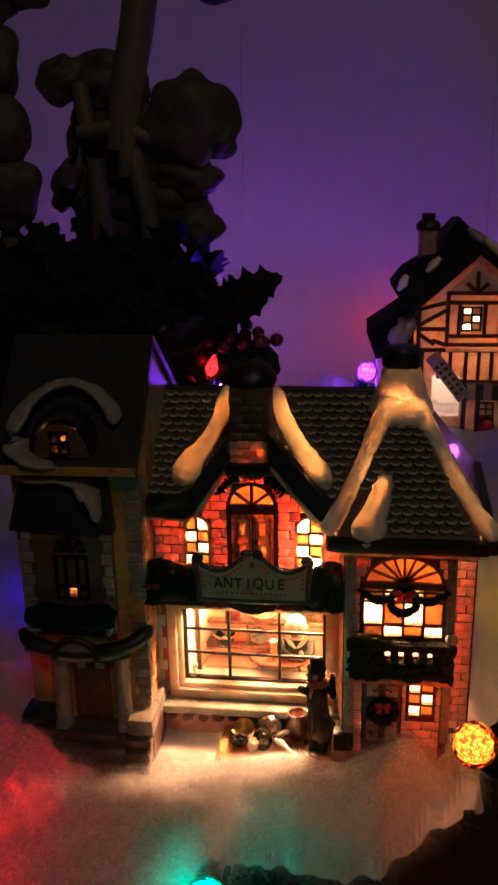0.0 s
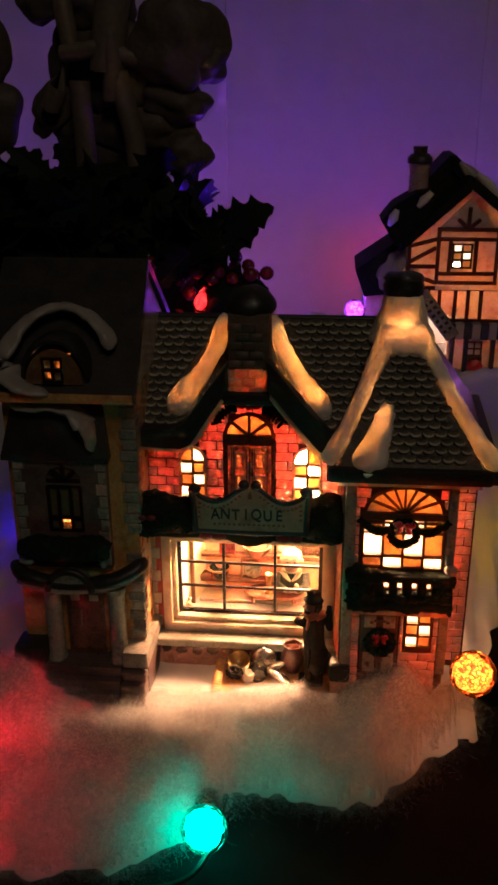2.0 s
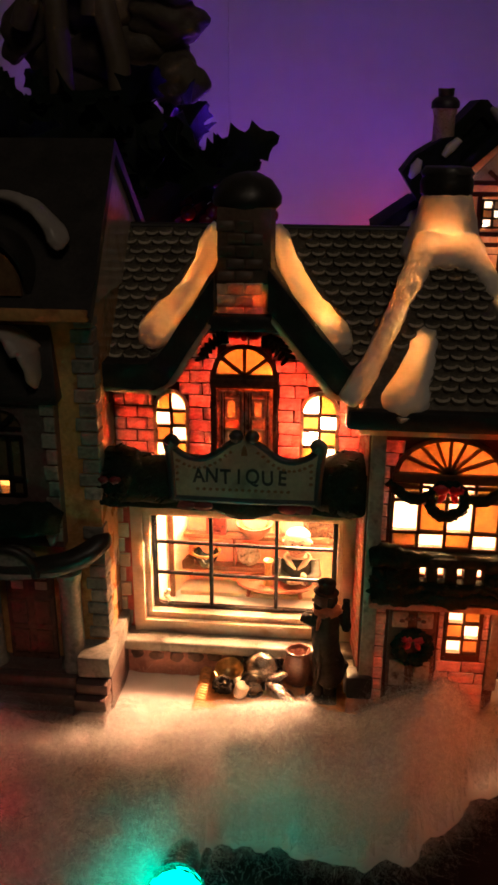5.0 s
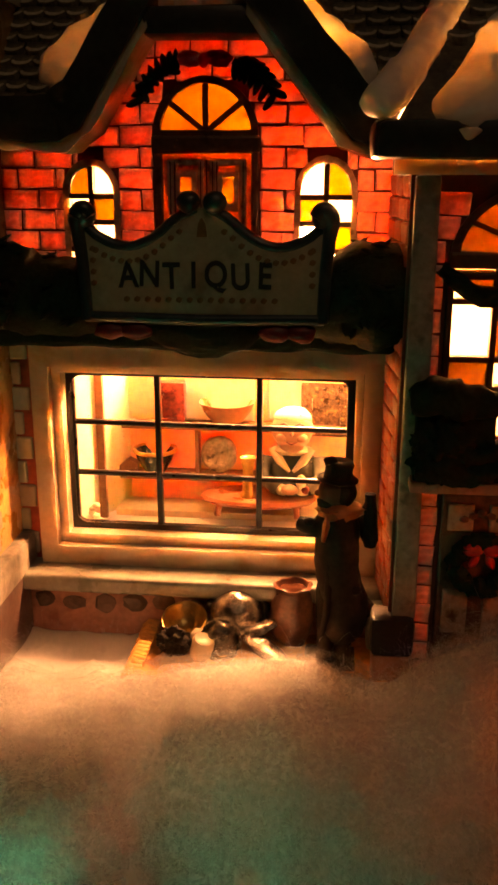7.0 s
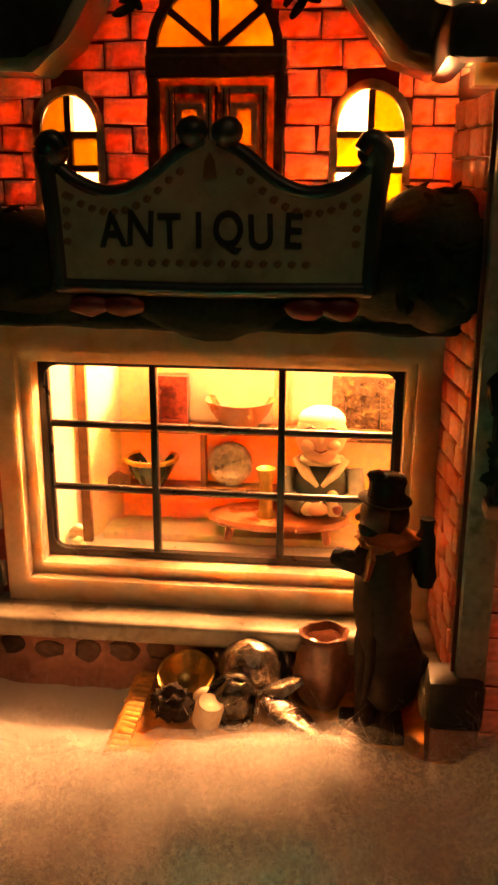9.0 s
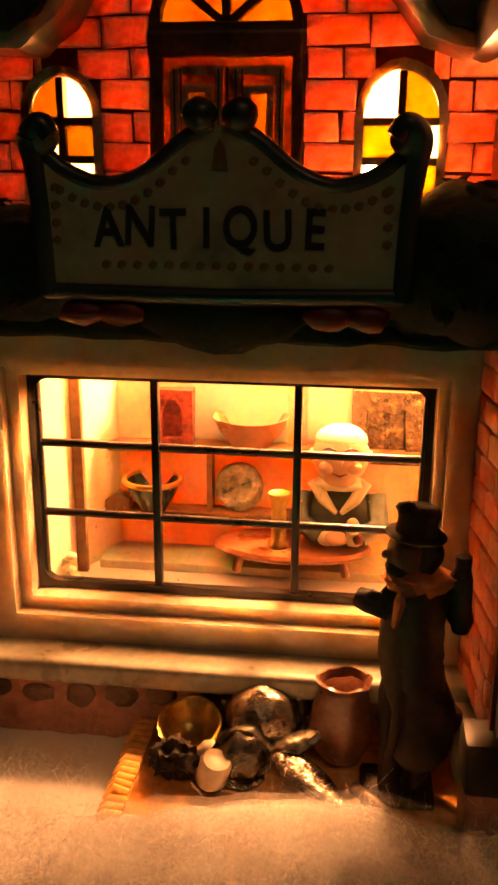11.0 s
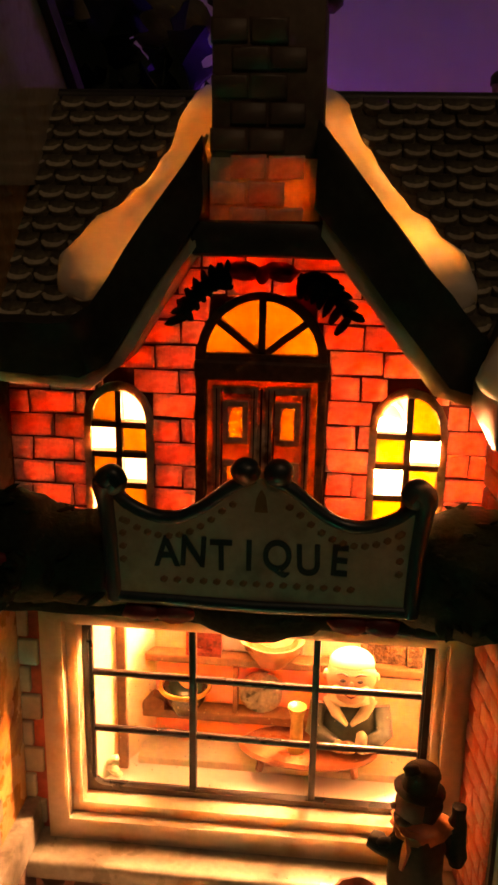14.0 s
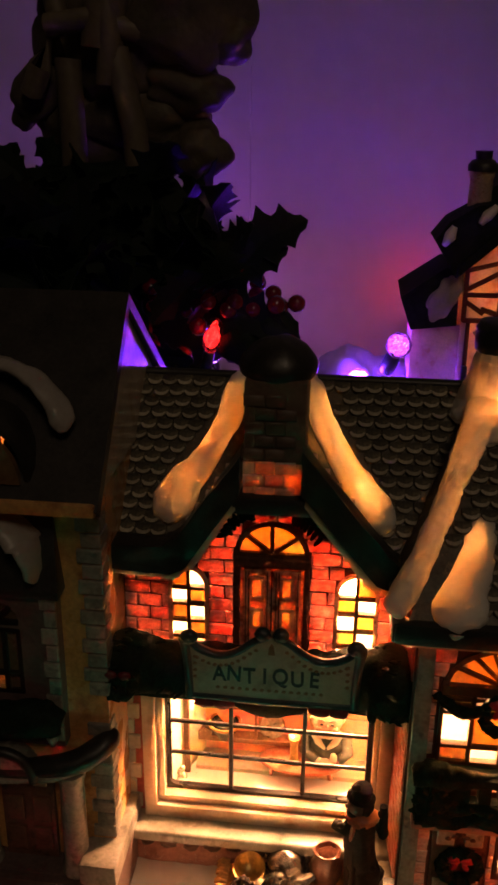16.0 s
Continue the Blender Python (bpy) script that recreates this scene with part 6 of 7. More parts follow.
tab = thing("round_table", "round red-brown shop table", "table", (-0.0290, 0.3208, 0.0338))
bm = lathe(bmesh.new(), [(0, 0.0030), (0.0120, 0.0030), (0.0126, 0.0036), (0.0120, 0.0042), (0, 0.0042)], (0, 0, 0), 30)
for v in bm.verts:
    v.co.y *= 0.50
part("tabletop", bm, M_RWOOD, tab, "", 40)
for sx in (-1, 1):
    for sy in (-1, 1):
        part("leg", tube(bmesh.new(), [(sx * 0.0086, sy * 0.0026, 0), (sx * 0.0080, sy * 0.0024, 0.0031)], 0.0007, 8), M_RWOOD, tab)
bm = lathe(bmesh.new(), [(0, 0), (0.0016, 0), (0.0017, 0.0006), (0.0012, 0.0012), (0.0011, 0.0062), (0.0015, 0.0080), (0.0017, 0.0088), (0.0012, 0.0086), (0, 0.0080)], (-0.0311, 0.3192, 0.0380), 16)
tagged(part("candle_stand", bm, M_GOLD, None, "", 50), "gold candle stand on the round table", "candle holder")
bm = bmesh.new()
for k in range(5):
    blob(bm, (-0.0636 + 0.0008 * math.cos(k * 1.3), 0.3150, 0.0330 + k * 0.0008), (0.0011, 0.0009, 0.0007), 0.3, 3, 1, seed=k)
tagged(part("ornament", bm, M_HAIR, None, "", 60), "small cream ornament on the white floor", "ornament")

# shopkeeper figure: one plain mesh
bm = bmesh.new()
blob(bm, (-0.0218, 0.3228, 0.0418), (0.0062, 0.0034, 0.0066), 0.10, 2, 3, 1)
blob(bm, (-0.0219, 0.3208, 0.0527), (0.0044, 0.0034, 0.0042), 0.03, 2, 4, 0)
blob(bm, (-0.0219, 0.3200, 0.0494), (0.0026, 0.0020, 0.0016), 0.05, 2, 3, 0)
blob(bm, (-0.0219, 0.3215, 0.0549), (0.0040, 0.0034, 0.0026), 0.02, 2, 4, 2)
blob(bm, (-0.0219, 0.3210, 0.0482), (0.0043, 0.0026, 0.0011), 0.15, 3, 3, 2)
blob(bm, (-0.0219, 0.3176, 0.0528), (0.0005, 0.0005, 0.0008), 0.0, 2, 2, 0)
for s in (-1, 1):
    blob(bm, (-0.0219 + s * 0.0015, 0.3176, 0.0535), (0.0006, 0.0003, 0.0003), 0.0, 2, 2, 4)
    tube(bm, [(-0.0219 + s * 0.0006, 0.3177, 0.0543), (-0.0219 + s * 0.0016, 0.3177, 0.0548), (-0.0219 + s * 0.0026, 0.3183, 0.0543)], [0.0001, 0.0002, 0.0001], 6, index=4)
    blob(bm, (-0.0219 + s * 0.0021, 0.3181, 0.0516), (0.0012, 0.0008, 0.0010), 0.0, 2, 3, 0)
    blob(bm, (-0.0219 + s * 0.0043, 0.3208, 0.0527), (0.0007, 0.0007, 0.0011), 0.1, 2, 2, 0)
for s in (-1, 1):
    tube(bm, [(-0.0219 + s * 0.0040, 0.3206, 0.0486), (-0.0219 + s * 0.0024, 0.3192, 0.0462), (-0.0219 + s * 0.0004, 0.3190, 0.0440)], [0.0012, 0.0013, 0.0006], 10, (1, 0.6), index=2)
    tube(bm, [(-0.0218 + s * 0.0054, 0.3222, 0.0462), (-0.0218 + s * 0.0062, 0.3202, 0.0420), (-0.0215 + s * 0.0030, 0.3184, 0.0402)], [0.0018, 0.0018, 0.0015], 10, index=1)
    blob(bm, (-0.0216 + s * 0.0022, 0.3180, 0.0402), (0.0014, 0.0011, 0.0013), 0.15, 2, 2, 2)
tube(bm, [(-0.0230, 0.3174, 0.0509), (-0.0219, 0.3172, 0.0505), (-0.0208, 0.3174, 0.0509)], [0.0001, 0.0002, 0.0001], 6, index=3)
blob(bm, (-0.0222, 0.3175, 0.0404), (0.0019, 0.0012, 0.0012), 0.2, 2, 2, 0)
blob(bm, (-0.0197, 0.3172, 0.0424), (0.0011, 0.0009, 0.0017), 0.2, 2, 2, 2)
blob(bm, (-0.0188, 0.3172, 0.0406), (0.0009, 0.0009, 0.0010), 0.2, 2, 2, 3)
tagged(part("figurine", bm, [M_SKIN, M_VEST, M_HAIR, M_REDP, M_LINE], None, "", 60), "painted shopkeeper figurine, pale hair, grey-green coat, behind the table", "figurine")

# ---- the pedlar's rug and wares before the window ----
bm = bmesh.new()
w, d = 14, 10
grid = [[bm.verts.new((-0.0482 + 0.0442 * i / w, 0.2815 + 0.0208 * j / d, 0.0150 + 0.0004 * noise.noise(Vector((i * 0.6, j * 0.6, 3))))) for i in range(w + 1)] for j in range(d + 1)]
for j in range(d):
    for i in range(w):
        bm.faces.new((grid[j][i], grid[j][i + 1], grid[j + 1][i + 1], grid[j + 1][i]))
bmesh.ops.solidify(bm, geom=list(bm.faces), thickness=0.0016)
rug = part("rug", bm, M_RUG, None, "", 50)
tagged(rug, "orange fringed rug laid on the snow", "rug")
rng = random.Random(8)
for sx, base in ((-1, -0.0480), (1, -0.0042)):
    for k in range(15):
        y = 0.2818 + 0.0200 * k / 14
        bm = tube(bmesh.new(), [(base - sx * 0.0006, y, 0.0160), (base + sx * 0.0014, y + rng.uniform(-0.0004, 0.0004), 0.0164), (base + sx * 0.0026, y + rng.uniform(-0.0006, 0.0006), 0.0152)], [0.0007, 0.00075, 0.0005], 7)
        part("tassel", bm, M_RUG, rug, "", 60)

bowl("bowl", (-0.0412, 0.2975, 0.0166), 0.0045, 0.0044, M_GOLD, "tilted brass bowl on the rug", 20)
helmet = thing("helmet", "rounded tarnished silver helmet with a visor on the rug", "helmet", (-0.0312, 0.2985, 0.0160))
HM = Matrix.Translation((0.0312, -0.2985, -0.0160))
pieces = [("dome", blob(bmesh.new(), (-0.0312, 0.2985, 0.0208), (0.0053, 0.0048, 0.0052), 0.05, 2, 4))]
pieces.append(("brim", tube(bmesh.new(), [(-0.0312 + 0.0058 * math.cos(a * math.tau / 24), 0.2980 + 0.0050 * math.sin(a * math.tau / 24), 0.0192 + 0.0008 * math.cos(a * math.tau / 24)) for a in range(25)], 0.0007, 8)))
pieces.append(("crest", tube(bmesh.new(), [(-0.0312 + 0.0056 * math.cos(a / 10 * math.pi), 0.3000, 0.0208 + 0.0056 * math.sin(a / 10 * math.pi)) for a in range(11)], 0.0009, 8)))
pieces.append(("visor", tube(bmesh.new(), [(-0.0290, 0.2938, 0.0196), (-0.0262, 0.2940, 0.0200), (-0.0232, 0.2950, 0.0214)], [0.0010, 0.0019, 0.0010], 10, (1.2, 0.6))))
for name, bm in pieces:
    ob = part(name, jitter(bm, 0.0002, 500), M_SILVER, helmet, "", 50)
    ob.matrix_basis = HM
bm = blob(bmesh.new(), (-0.0334, 0.2922, 0.0192), (0.0037, 0.0032, 0.0038), 0.14, 2.2, 4)
tube(bm, [(-0.0334 + 0.0037 * math.cos(a * math.tau / 20), 0.2908 + 0.0010 * math.sin(a * math.tau / 20), 0.0192 + 0.0036 * math.sin(a * math.tau / 20)) for a in range(21)], 0.0005, 6)
tagged(part("pot", bm, M_IRON, None, "", 60), "small black iron pot with a raised rim on the rug", "pot")
bm = blob(bmesh.new(), (-0.0425, 0.2916, 0.0180), (0.0032, 0.0026, 0.0027), 0.40, 3.4, 4)
for v in bm.verts:
    v.co += noise.noise_vector(v.co * 1100) * 0.0005
tagged(part("fur_pouch", bm, M_COAT, None, "", 60), "small dark furry pouch on the rug", "pouch")
bm = lathe(bmesh.new(), [(0, 0), (0.0018, 0), (0.0021, 0.0006), (0.0021, 0.0036), (0.0018, 0.0042), (0.0014, 0.0040), (0, 0.0036)], (0, 0, 0), 18)
ob = part("cup", jitter(bm, 0.0002, 500), M_BONE, None, "", 40)
ob.matrix_basis = Matrix.Translation((-0.0372, 0.2893, 0.0166)) @ Matrix.Rotation(radians(14), 4, "Y") @ Matrix.Rotation(radians(10), 4, "X")
tagged(ob, "small bone-white cup tipped on the rug", "cup")
bm = blob(bmesh.new(), (-0.0378, 0.2925, 0.0186), (0.0018, 0.0014, 0.0020), 0.2, 2, 2)
tagged(part("pebble", bm, M_BONE, None, "", 60), "small pale pebble on the rug", "pebble")
bm = tube(bmesh.new(), [(-0.0282, 0.2930, 0.0190), (-0.0262, 0.2912, 0.0186), (-0.0230, 0.2885, 0.0178), (-0.0195, 0.2855, 0.0172)], [0.0012, 0.0020, 0.0019, 0.0007], 10, (1.3, 0.55))
tagged(part("scoop", jitter(bm, 0.0003, 500), M_SILVER, None, "", 50), "flat silver scoop lying on the rug", "scoop")
bm = lathe(bmesh.new(), [(0, 0), (0.0030, 0), (0.0044, 0.0025), (0.0047, 0.0050), (0.0040, 0.0082), (0.0032, 0.0098), (0.0036, 0.0110), (0.0040, 0.0114), (0.0034, 0.0116), (0.0026, 0.0104), (0.0030, 0.0070), (0.0026, 0.0022), (0, 0.0016)], (0, 0, 0), 24)
# Dark paint on the inner faces puts the opening's shade into colour.
since(bm, 24 * 9, 1)
for v in bm.verts:
    ragged = 0.0007 * noise.noise(Vector((v.co.x * 500, v.co.y * 500, 4))) if v.co.z > 0.0108 else 0
    v.co = Vector((-0.0206 + v.co.x * 0.92 + v.co.z * 0.05, 0.2980 + v.co.y * 0.84 - v.co.z * 0.06, 0.0158 + v.co.z * 1.10 + ragged))
blob(bm, (-0.0201, 0.2974, 0.0268), (0.0028, 0.0024, 0.0012), 0.5, 3, 3, 2)
tagged(part("clay_jar", jitter(jitter(bm, 0.0006, 250), 0.0003, 700), [M_CLAY, M_LINE, M_EARTH], None, "", 50), "full terracotta jar with a broken rim on the rug", "jar")
bm = tube(bmesh.new(), [(-0.0185, 0.2905, 0.0166), (-0.0120, 0.2845, 0.0163)], 0.0008, 8)
tagged(part("stick", bm, M_SHELF, None, "", 60), "thin brown stick on the rug", "stick")

# gentleman figure looking in at the window: one plain mesh
gx, gy = -0.0125, 0.2925
bm = bmesh.new()
path, radii = smooth_path([(-0.0112, gy, 0.0196, 0.0016), (-0.0106, gy, 0.0222, 0.0044), (-0.0103, gy, 0.0262, 0.0053), (-0.0112, gy, 0.0300, 0.0046), (-0.0118, gy, 0.0345, 0.0047), (-0.0119, gy, 0.0400, 0.0047), (-0.0119, gy, 0.0440, 0.0045), (-0.0121, gy, 0.0464, 0.0034), (-0.0122, gy, 0.0476, 0.0016)], 6)
tube(bm, path, [q * 1.05 for q in radii], 20, (1.0, 0.80), index=0)
for k in range(7):                      # folds of the coat's skirt
    a = math.tau * k / 7
    tube(bm, [(-0.0106 + 0.0044 * math.cos(a), gy + 0.0033 * math.sin(a), 0.0232), (-0.0110 + 0.0040 * math.cos(a), gy + 0.0030 * math.sin(a), 0.0290), (-0.0118 + 0.0030 * math.cos(a), gy + 0.0022 * math.sin(a), 0.0350)], [0.0011, 0.0009, 0.0003], 8)
tube(bm, [(-0.0136, gy - 0.0030, 0.0450), (-0.0134, gy - 0.0036, 0.0400), (-0.0132, gy - 0.0038, 0.0340), (-0.0136, gy - 0.0042, 0.0270), (-0.0140, gy - 0.0040, 0.0225)], [0.0004, 0.0007, 0.0008, 0.0009, 0.0006], 8)
blob(bm, (-0.0092, gy - 0.0034, 0.0318), (0.0016, 0.0006, 0.0010), 0.2, 2, 2, 0)
blob(bm, (-0.0076, gy + 0.0006, 0.0262), (0.0026, 0.0024, 0.0026), 0.2, 2, 3, 0)
for dx in (-0.0024, 0.0010):
    tube(bm, [(-0.0112 + dx, gy, 0.0158), (-0.0112 + dx, gy, 0.0230)], [0.0016, 0.0018], 10)
blob(bm, (-0.0119, gy - 0.0004, 0.0462), (0.0044, 0.0037, 0.0014), 0.3, 3, 3, 2)
tube(bm, [(-0.0132, gy - 0.0026, 0.0468), (-0.0138, gy - 0.0040, 0.0446), (-0.0146, gy - 0.0042, 0.0415)], [0.0014, 0.0013, 0.0006], 8, (1, 0.6), index=2)
jitter(jitter(bm, 0.0005, 230), 0.0002, 700)
blob(bm, (-0.0130, gy - 0.0004, 0.0495), (0.0028, 0.0026, 0.0030), 0.03, 2, 4, 1)
blob(bm, (-0.0142, gy - 0.0012, 0.0478), (0.0016, 0.0016, 0.0013), 0.15, 2, 3, 3)
blob(bm, (-0.0158, gy - 0.0008, 0.0494), (0.0006, 0.0006, 0.0006), 0.0, 2, 2, 1)
blob(bm, (-0.0112, gy + 0.0001, 0.0494), (0.0023, 0.0029, 0.0031), 0.08, 2, 4, 3)
lathe(bm, [(0, 0.0000), (0.0035, 0.0001), (0.0038, 0.0004), (0.0034, 0.0007), (0.0026, 0.0007), (0.0025, 0.0024), (0.0027, 0.0032), (0.0023, 0.0038), (0, 0.0039)], (-0.0123, gy, 0.0515), 20, 3, Matrix.Rotation(radians(5), 4, "Y"))
blob(bm, (-0.0136, gy - 0.0010, 0.0555), (0.0013, 0.0010, 0.0010), 0.3, 2, 2, 3)
tube(bm, [(-0.0142, gy - 0.0016, 0.0452), (-0.0160, gy - 0.0022, 0.0428), (-0.0176, gy - 0.0016, 0.0434), (-0.0190, gy - 0.0010, 0.0436)], [0.0014, 0.0017, 0.0016, 0.0013], 10, index=0)
blob(bm, (-0.0170, gy - 0.0026, 0.0444), (0.0012, 0.0008, 0.0009), 0.2, 2, 2, 3)
tube(bm, [(-0.0090, gy + 0.0004, 0.0452), (-0.0070, gy + 0.0012, 0.0424), (-0.0063, gy + 0.0010, 0.0402)], [0.0016, 0.0016, 0.0013], 10, index=0)
tube(bm, [(-0.0063, gy + 0.0006, 0.0490), (-0.0063, gy + 0.0006, 0.0474), (-0.0064, gy + 0.0006, 0.0462), (-0.0063, gy + 0.0006, 0.0425), (-0.0060, gy + 0.0006, 0.0404), (-0.0060, gy + 0.0006, 0.0388)], [0.0011, 0.0010, 0.0014, 0.0014, 0.0015, 0.0010], 10, index=3)
box(bm, gx - 0.0050, gx + 0.0046, gy - 0.0034, gy + 0.0040, 0.0140, 0.0164, 0.0006, index=0)
tagged(part("figurine", jitter(bm, 0.00015, 700), [M_COAT, M_FACE, M_SCARF, M_COAT], None, "", 60), "dark painted gentleman figurine in a top hat on the rug", "figurine")

# ---- far timbered house ----
far = thing("ceramic_house", "lit ceramic timbered cottage with dark snowy roof, behind the shop", "model house", (0.085, 0.66, 0.034))
FB = Matrix.Translation((-0.085, -0.66, -0.034))


def fpart(name, bm, mats, label="", smooth=None):
    ob = part(name, bm, mats, far, label, smooth)
    ob.matrix_basis = FB
    return ob


Y = 0.630
FWIN = rect(0.0742, 0.0868, 0.1150, 0.1310)
outer = [(0.0440, 0.0985), (0.1320, 0.0985), (0.1320, 0.1300), (0.0980, 0.1640), (0.0830, 0.1720), (0.0680, 0.1620), (0.0440, 0.1310)]
upper = fpart("upper_wall", prism(bmesh.new(), outer, Y + 0.004, Y + 0.007, (rect(0.0660, 0.1020, 0.1050, 0.1400),), back=1), [M_PLASTER, M_WHITE], "cream plaster gable with dark red timbers")
bayw = fpart("bay", prism(bmesh.new(), [(0.0640, 0.1035), (0.1040, 0.1035), (0.1040, 0.1410), (0.0835, 0.1610), (0.0640, 0.1410)], Y, Y + 0.0035, (FWIN,)), M_PLASTER, "cream plaster bay with gable")
lower = fpart("lower_wall", prism(bmesh.new(), rect(0.0470, 0.1290, 0.0300, 0.0990), Y + 0.007, Y + 0.010, (rect(0.0560, 0.0760, 0.0500, 0.0800),)), M_PLASTER, "peach plaster ground floor")
for x0, x1 in ((0.0440, 0.0470), (0.1290, 0.1320)):
    fpart("side_wall", box(bmesh.new(), x0, x1, Y + 0.007, 0.715, 0.030, 0.131), M_PLASTER)
fpart("back_wall", prism(bmesh.new(), [(0.0440, 0.030), (0.1320, 0.030), (0.1320, 0.131), (0.0880, 0.178), (0.0440, 0.131)], 0.712, 0.715), M_WHITE)


def beam(x0, z0, x1, z1, w, y):
    a, b = Vector((x0, 0, z0)), Vector((x1, 0, z1))
    L = (b - a).length
    m = Matrix.Translation((x0, y, z0)) @ Matrix.Rotation(math.atan2((b - a).x, (b - a).z), 4, "Y")
    fpart("beam", jitter(box(bmesh.new(), -w / 2, w / 2, -0.0012, 0.0015, 0, L, 0.0004, m=m), 0.0003, 200), M_BEAM, "", 40)


for q in ((0.0640, 0.1035, 0.0640, 0.1420), (0.1040, 0.1035, 0.1040, 0.1420), (0.0625, 0.1410, 0.1055, 0.1410), (0.0640, 0.1345, 0.1040, 0.1345), (0.0640, 0.1110, 0.1040, 0.1110), (0.0625, 0.1045, 0.1055, 0.1045), (0.0720, 0.1110, 0.0720, 0.1345), (0.0895, 0.1110, 0.0895, 0.1345), (0.0835, 0.1420, 0.0835, 0.1560), (0.0760, 0.1480, 0.0830, 0.1420), (0.0910, 0.1480, 0.0840, 0.1420)):
    beam(*q, 0.0026, Y - 0.0004)
for q in ((0.0445, 0.0990, 0.0445, 0.1310), (0.0440, 0.0998, 0.0640, 0.0998), (0.0450, 0.1290, 0.0640, 0.1340), (0.0450, 0.1180, 0.0630, 0.1280), (0.0445, 0.1150, 0.0640, 0.1150), (0.0450, 0.1110, 0.0560, 0.1040), (0.0540, 0.1070, 0.0640, 0.1035)):
    beam(*q, 0.0028, Y + 0.0036)
for q in ((0.0480, 0.0700, 0.0480, 0.0990), (0.0600, 0.0780, 0.0600, 0.0990), (0.0680, 0.0760, 0.0680, 0.0990), (0.0790, 0.0760, 0.0790, 0.0990), (0.0880, 0.0760, 0.0880, 0.0990), (0.0970, 0.0760, 0.0970, 0.0990), (0.0660, 0.0760, 0.1280, 0.0760), (0.0450, 0.0990, 0.1310, 0.0990)):
    beam(*q, 0.0026, Y + 0.0066)
fw = fpart("window", box(bmesh.new(), 0.0735, 0.0875, Y - 0.0009, Y + 0.0011, 0.1144, 0.1156), M_BLACK, "small dark-framed window with lit panes")
for z in (0.1203, 0.1257, 0.1310):
    part("bar", box(bmesh.new(), 0.0735, 0.0875, Y - 0.0009, Y + 0.0011, z - 0.0006, z + 0.0006), M_BLACK, fw)
for c in (0.0742, 0.0805, 0.0868):
    part("bar", box(bmesh.new(), c - 0.0007, c + 0.0007, Y - 0.0008, Y + 0.0012, 0.1143, 0.1317), M_BLACK, fw)
for k in range(3):
    x = (0.0805, 0.0742, 0.0805)[k]
    part("pane", box(bmesh.new(), x, x + 0.0063, Y + 0.0008, Y + 0.0016, 0.1150 + 0.0053 * k, 0.1203 + 0.0053 * k), M_PANE, fw)
# roofs
for s, ex, ez in ((-1, 0.0370, 0.1330), (1, 0.1420, 0.1300)):
    a, b = Vector((0.0835, Y - 0.006, 0.1760)), Vector((ex, Y - 0.006, ez))
    bm = bmesh.new()
    up = [bm.verts.new(v) for v in (a, b, b + Vector((0, 0.095, 0)), a + Vector((0, 0.095, 0)))]
    lo = [bm.verts.new(v.co - Vector((0, 0, 0.0085))) for v in up]
    bm.faces.new(up)
    bm.faces.new(lo[::-1])
    for i in range(4):
        bm.faces.new((up[i], lo[i], lo[(i + 1) % 4], up[(i + 1) % 4]))
    bmesh.ops.bevel(bm, geom=list(bm.edges), offset=0.0020, segments=2, profile=0.6, affect="EDGES")
    fpart("roof_slope", jitter(bm, 0.0010, 90), M_FROOF, "dark green-black roof slope with snow", 40)
for pts, r in (([(0.0290, 0.6255, 0.1440), (0.0318, 0.6255, 0.1490), (0.0345, 0.6255, 0.1540)], 0.0042), ([(0.0480, 0.6255, 0.1560), (0.0515, 0.6255, 0.1610), (0.0560, 0.6255, 0.1660)], 0.0046), ([(0.0880, 0.642, 0.1760), (0.0960, 0.640, 0.1690), (0.1030, 0.640, 0.1620)], 0.0058)):
    fpart("snow", jitter(tube(bmesh.new(), pts, [r * 0.4, r, r * 0.5], 12, (1, 0.8)), 0.0016, 120), M_SNOW, "cream snow on the far roof", 60)
bm = prism(bmesh.new(), [(0.0480, 0.1640), (0.0700, 0.1880), (0.0745, 0.1880), (0.1120, 0.1500), (0.1080, 0.1440), (0.0720, 0.1790), (0.0540, 0.1590)], 0.6500, 0.7000)
bmesh.ops.bevel(bm, geom=[e for e in bm.edges if len(e.link_faces) == 2 and e.calc_face_angle(0) > 0.5], offset=0.0016, segments=2, profile=0.6, affect="EDGES")
fpart("rear_roof", jitter(bm, 0.0012, 120), M_FROOF, "dark rear roof peak", 50)
fpart("rear_gable", prism(bmesh.new(), [(0.0560, 0.1600), (0.0720, 0.1780), (0.1060, 0.1440), (0.0560, 0.1440)], 0.6540, 0.6570), M_FROOF, "dark rear gable")
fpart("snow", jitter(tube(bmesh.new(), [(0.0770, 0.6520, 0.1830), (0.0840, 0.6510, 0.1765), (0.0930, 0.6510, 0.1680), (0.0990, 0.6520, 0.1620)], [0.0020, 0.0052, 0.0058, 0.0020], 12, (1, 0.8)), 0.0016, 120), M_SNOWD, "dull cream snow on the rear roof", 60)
fpart("chimney", jitter(lathe(bmesh.new(), [(0, 0), (0.0068, 0), (0.0066, 0.026), (0.0072, 0.0270), (0.0074, 0.0310), (0.0050, 0.0330), (0, 0.0330)], (0.0492, 0.648, 0.1530), 16), 0.0006, 150), [M_PEACH], "peach chimney", 50)
fpart("chimney_pot", jitter(lathe(bmesh.new(), [(0, 0), (0.0084, 0), (0.0086, 0.0036), (0.0064, 0.0060), (0.0046, 0.0066), (0.0050, 0.0112), (0, 0.0112)], (0.0492, 0.648, 0.1828), 16), 0.0005, 150), M_DARK, "black chimney cap", 50)
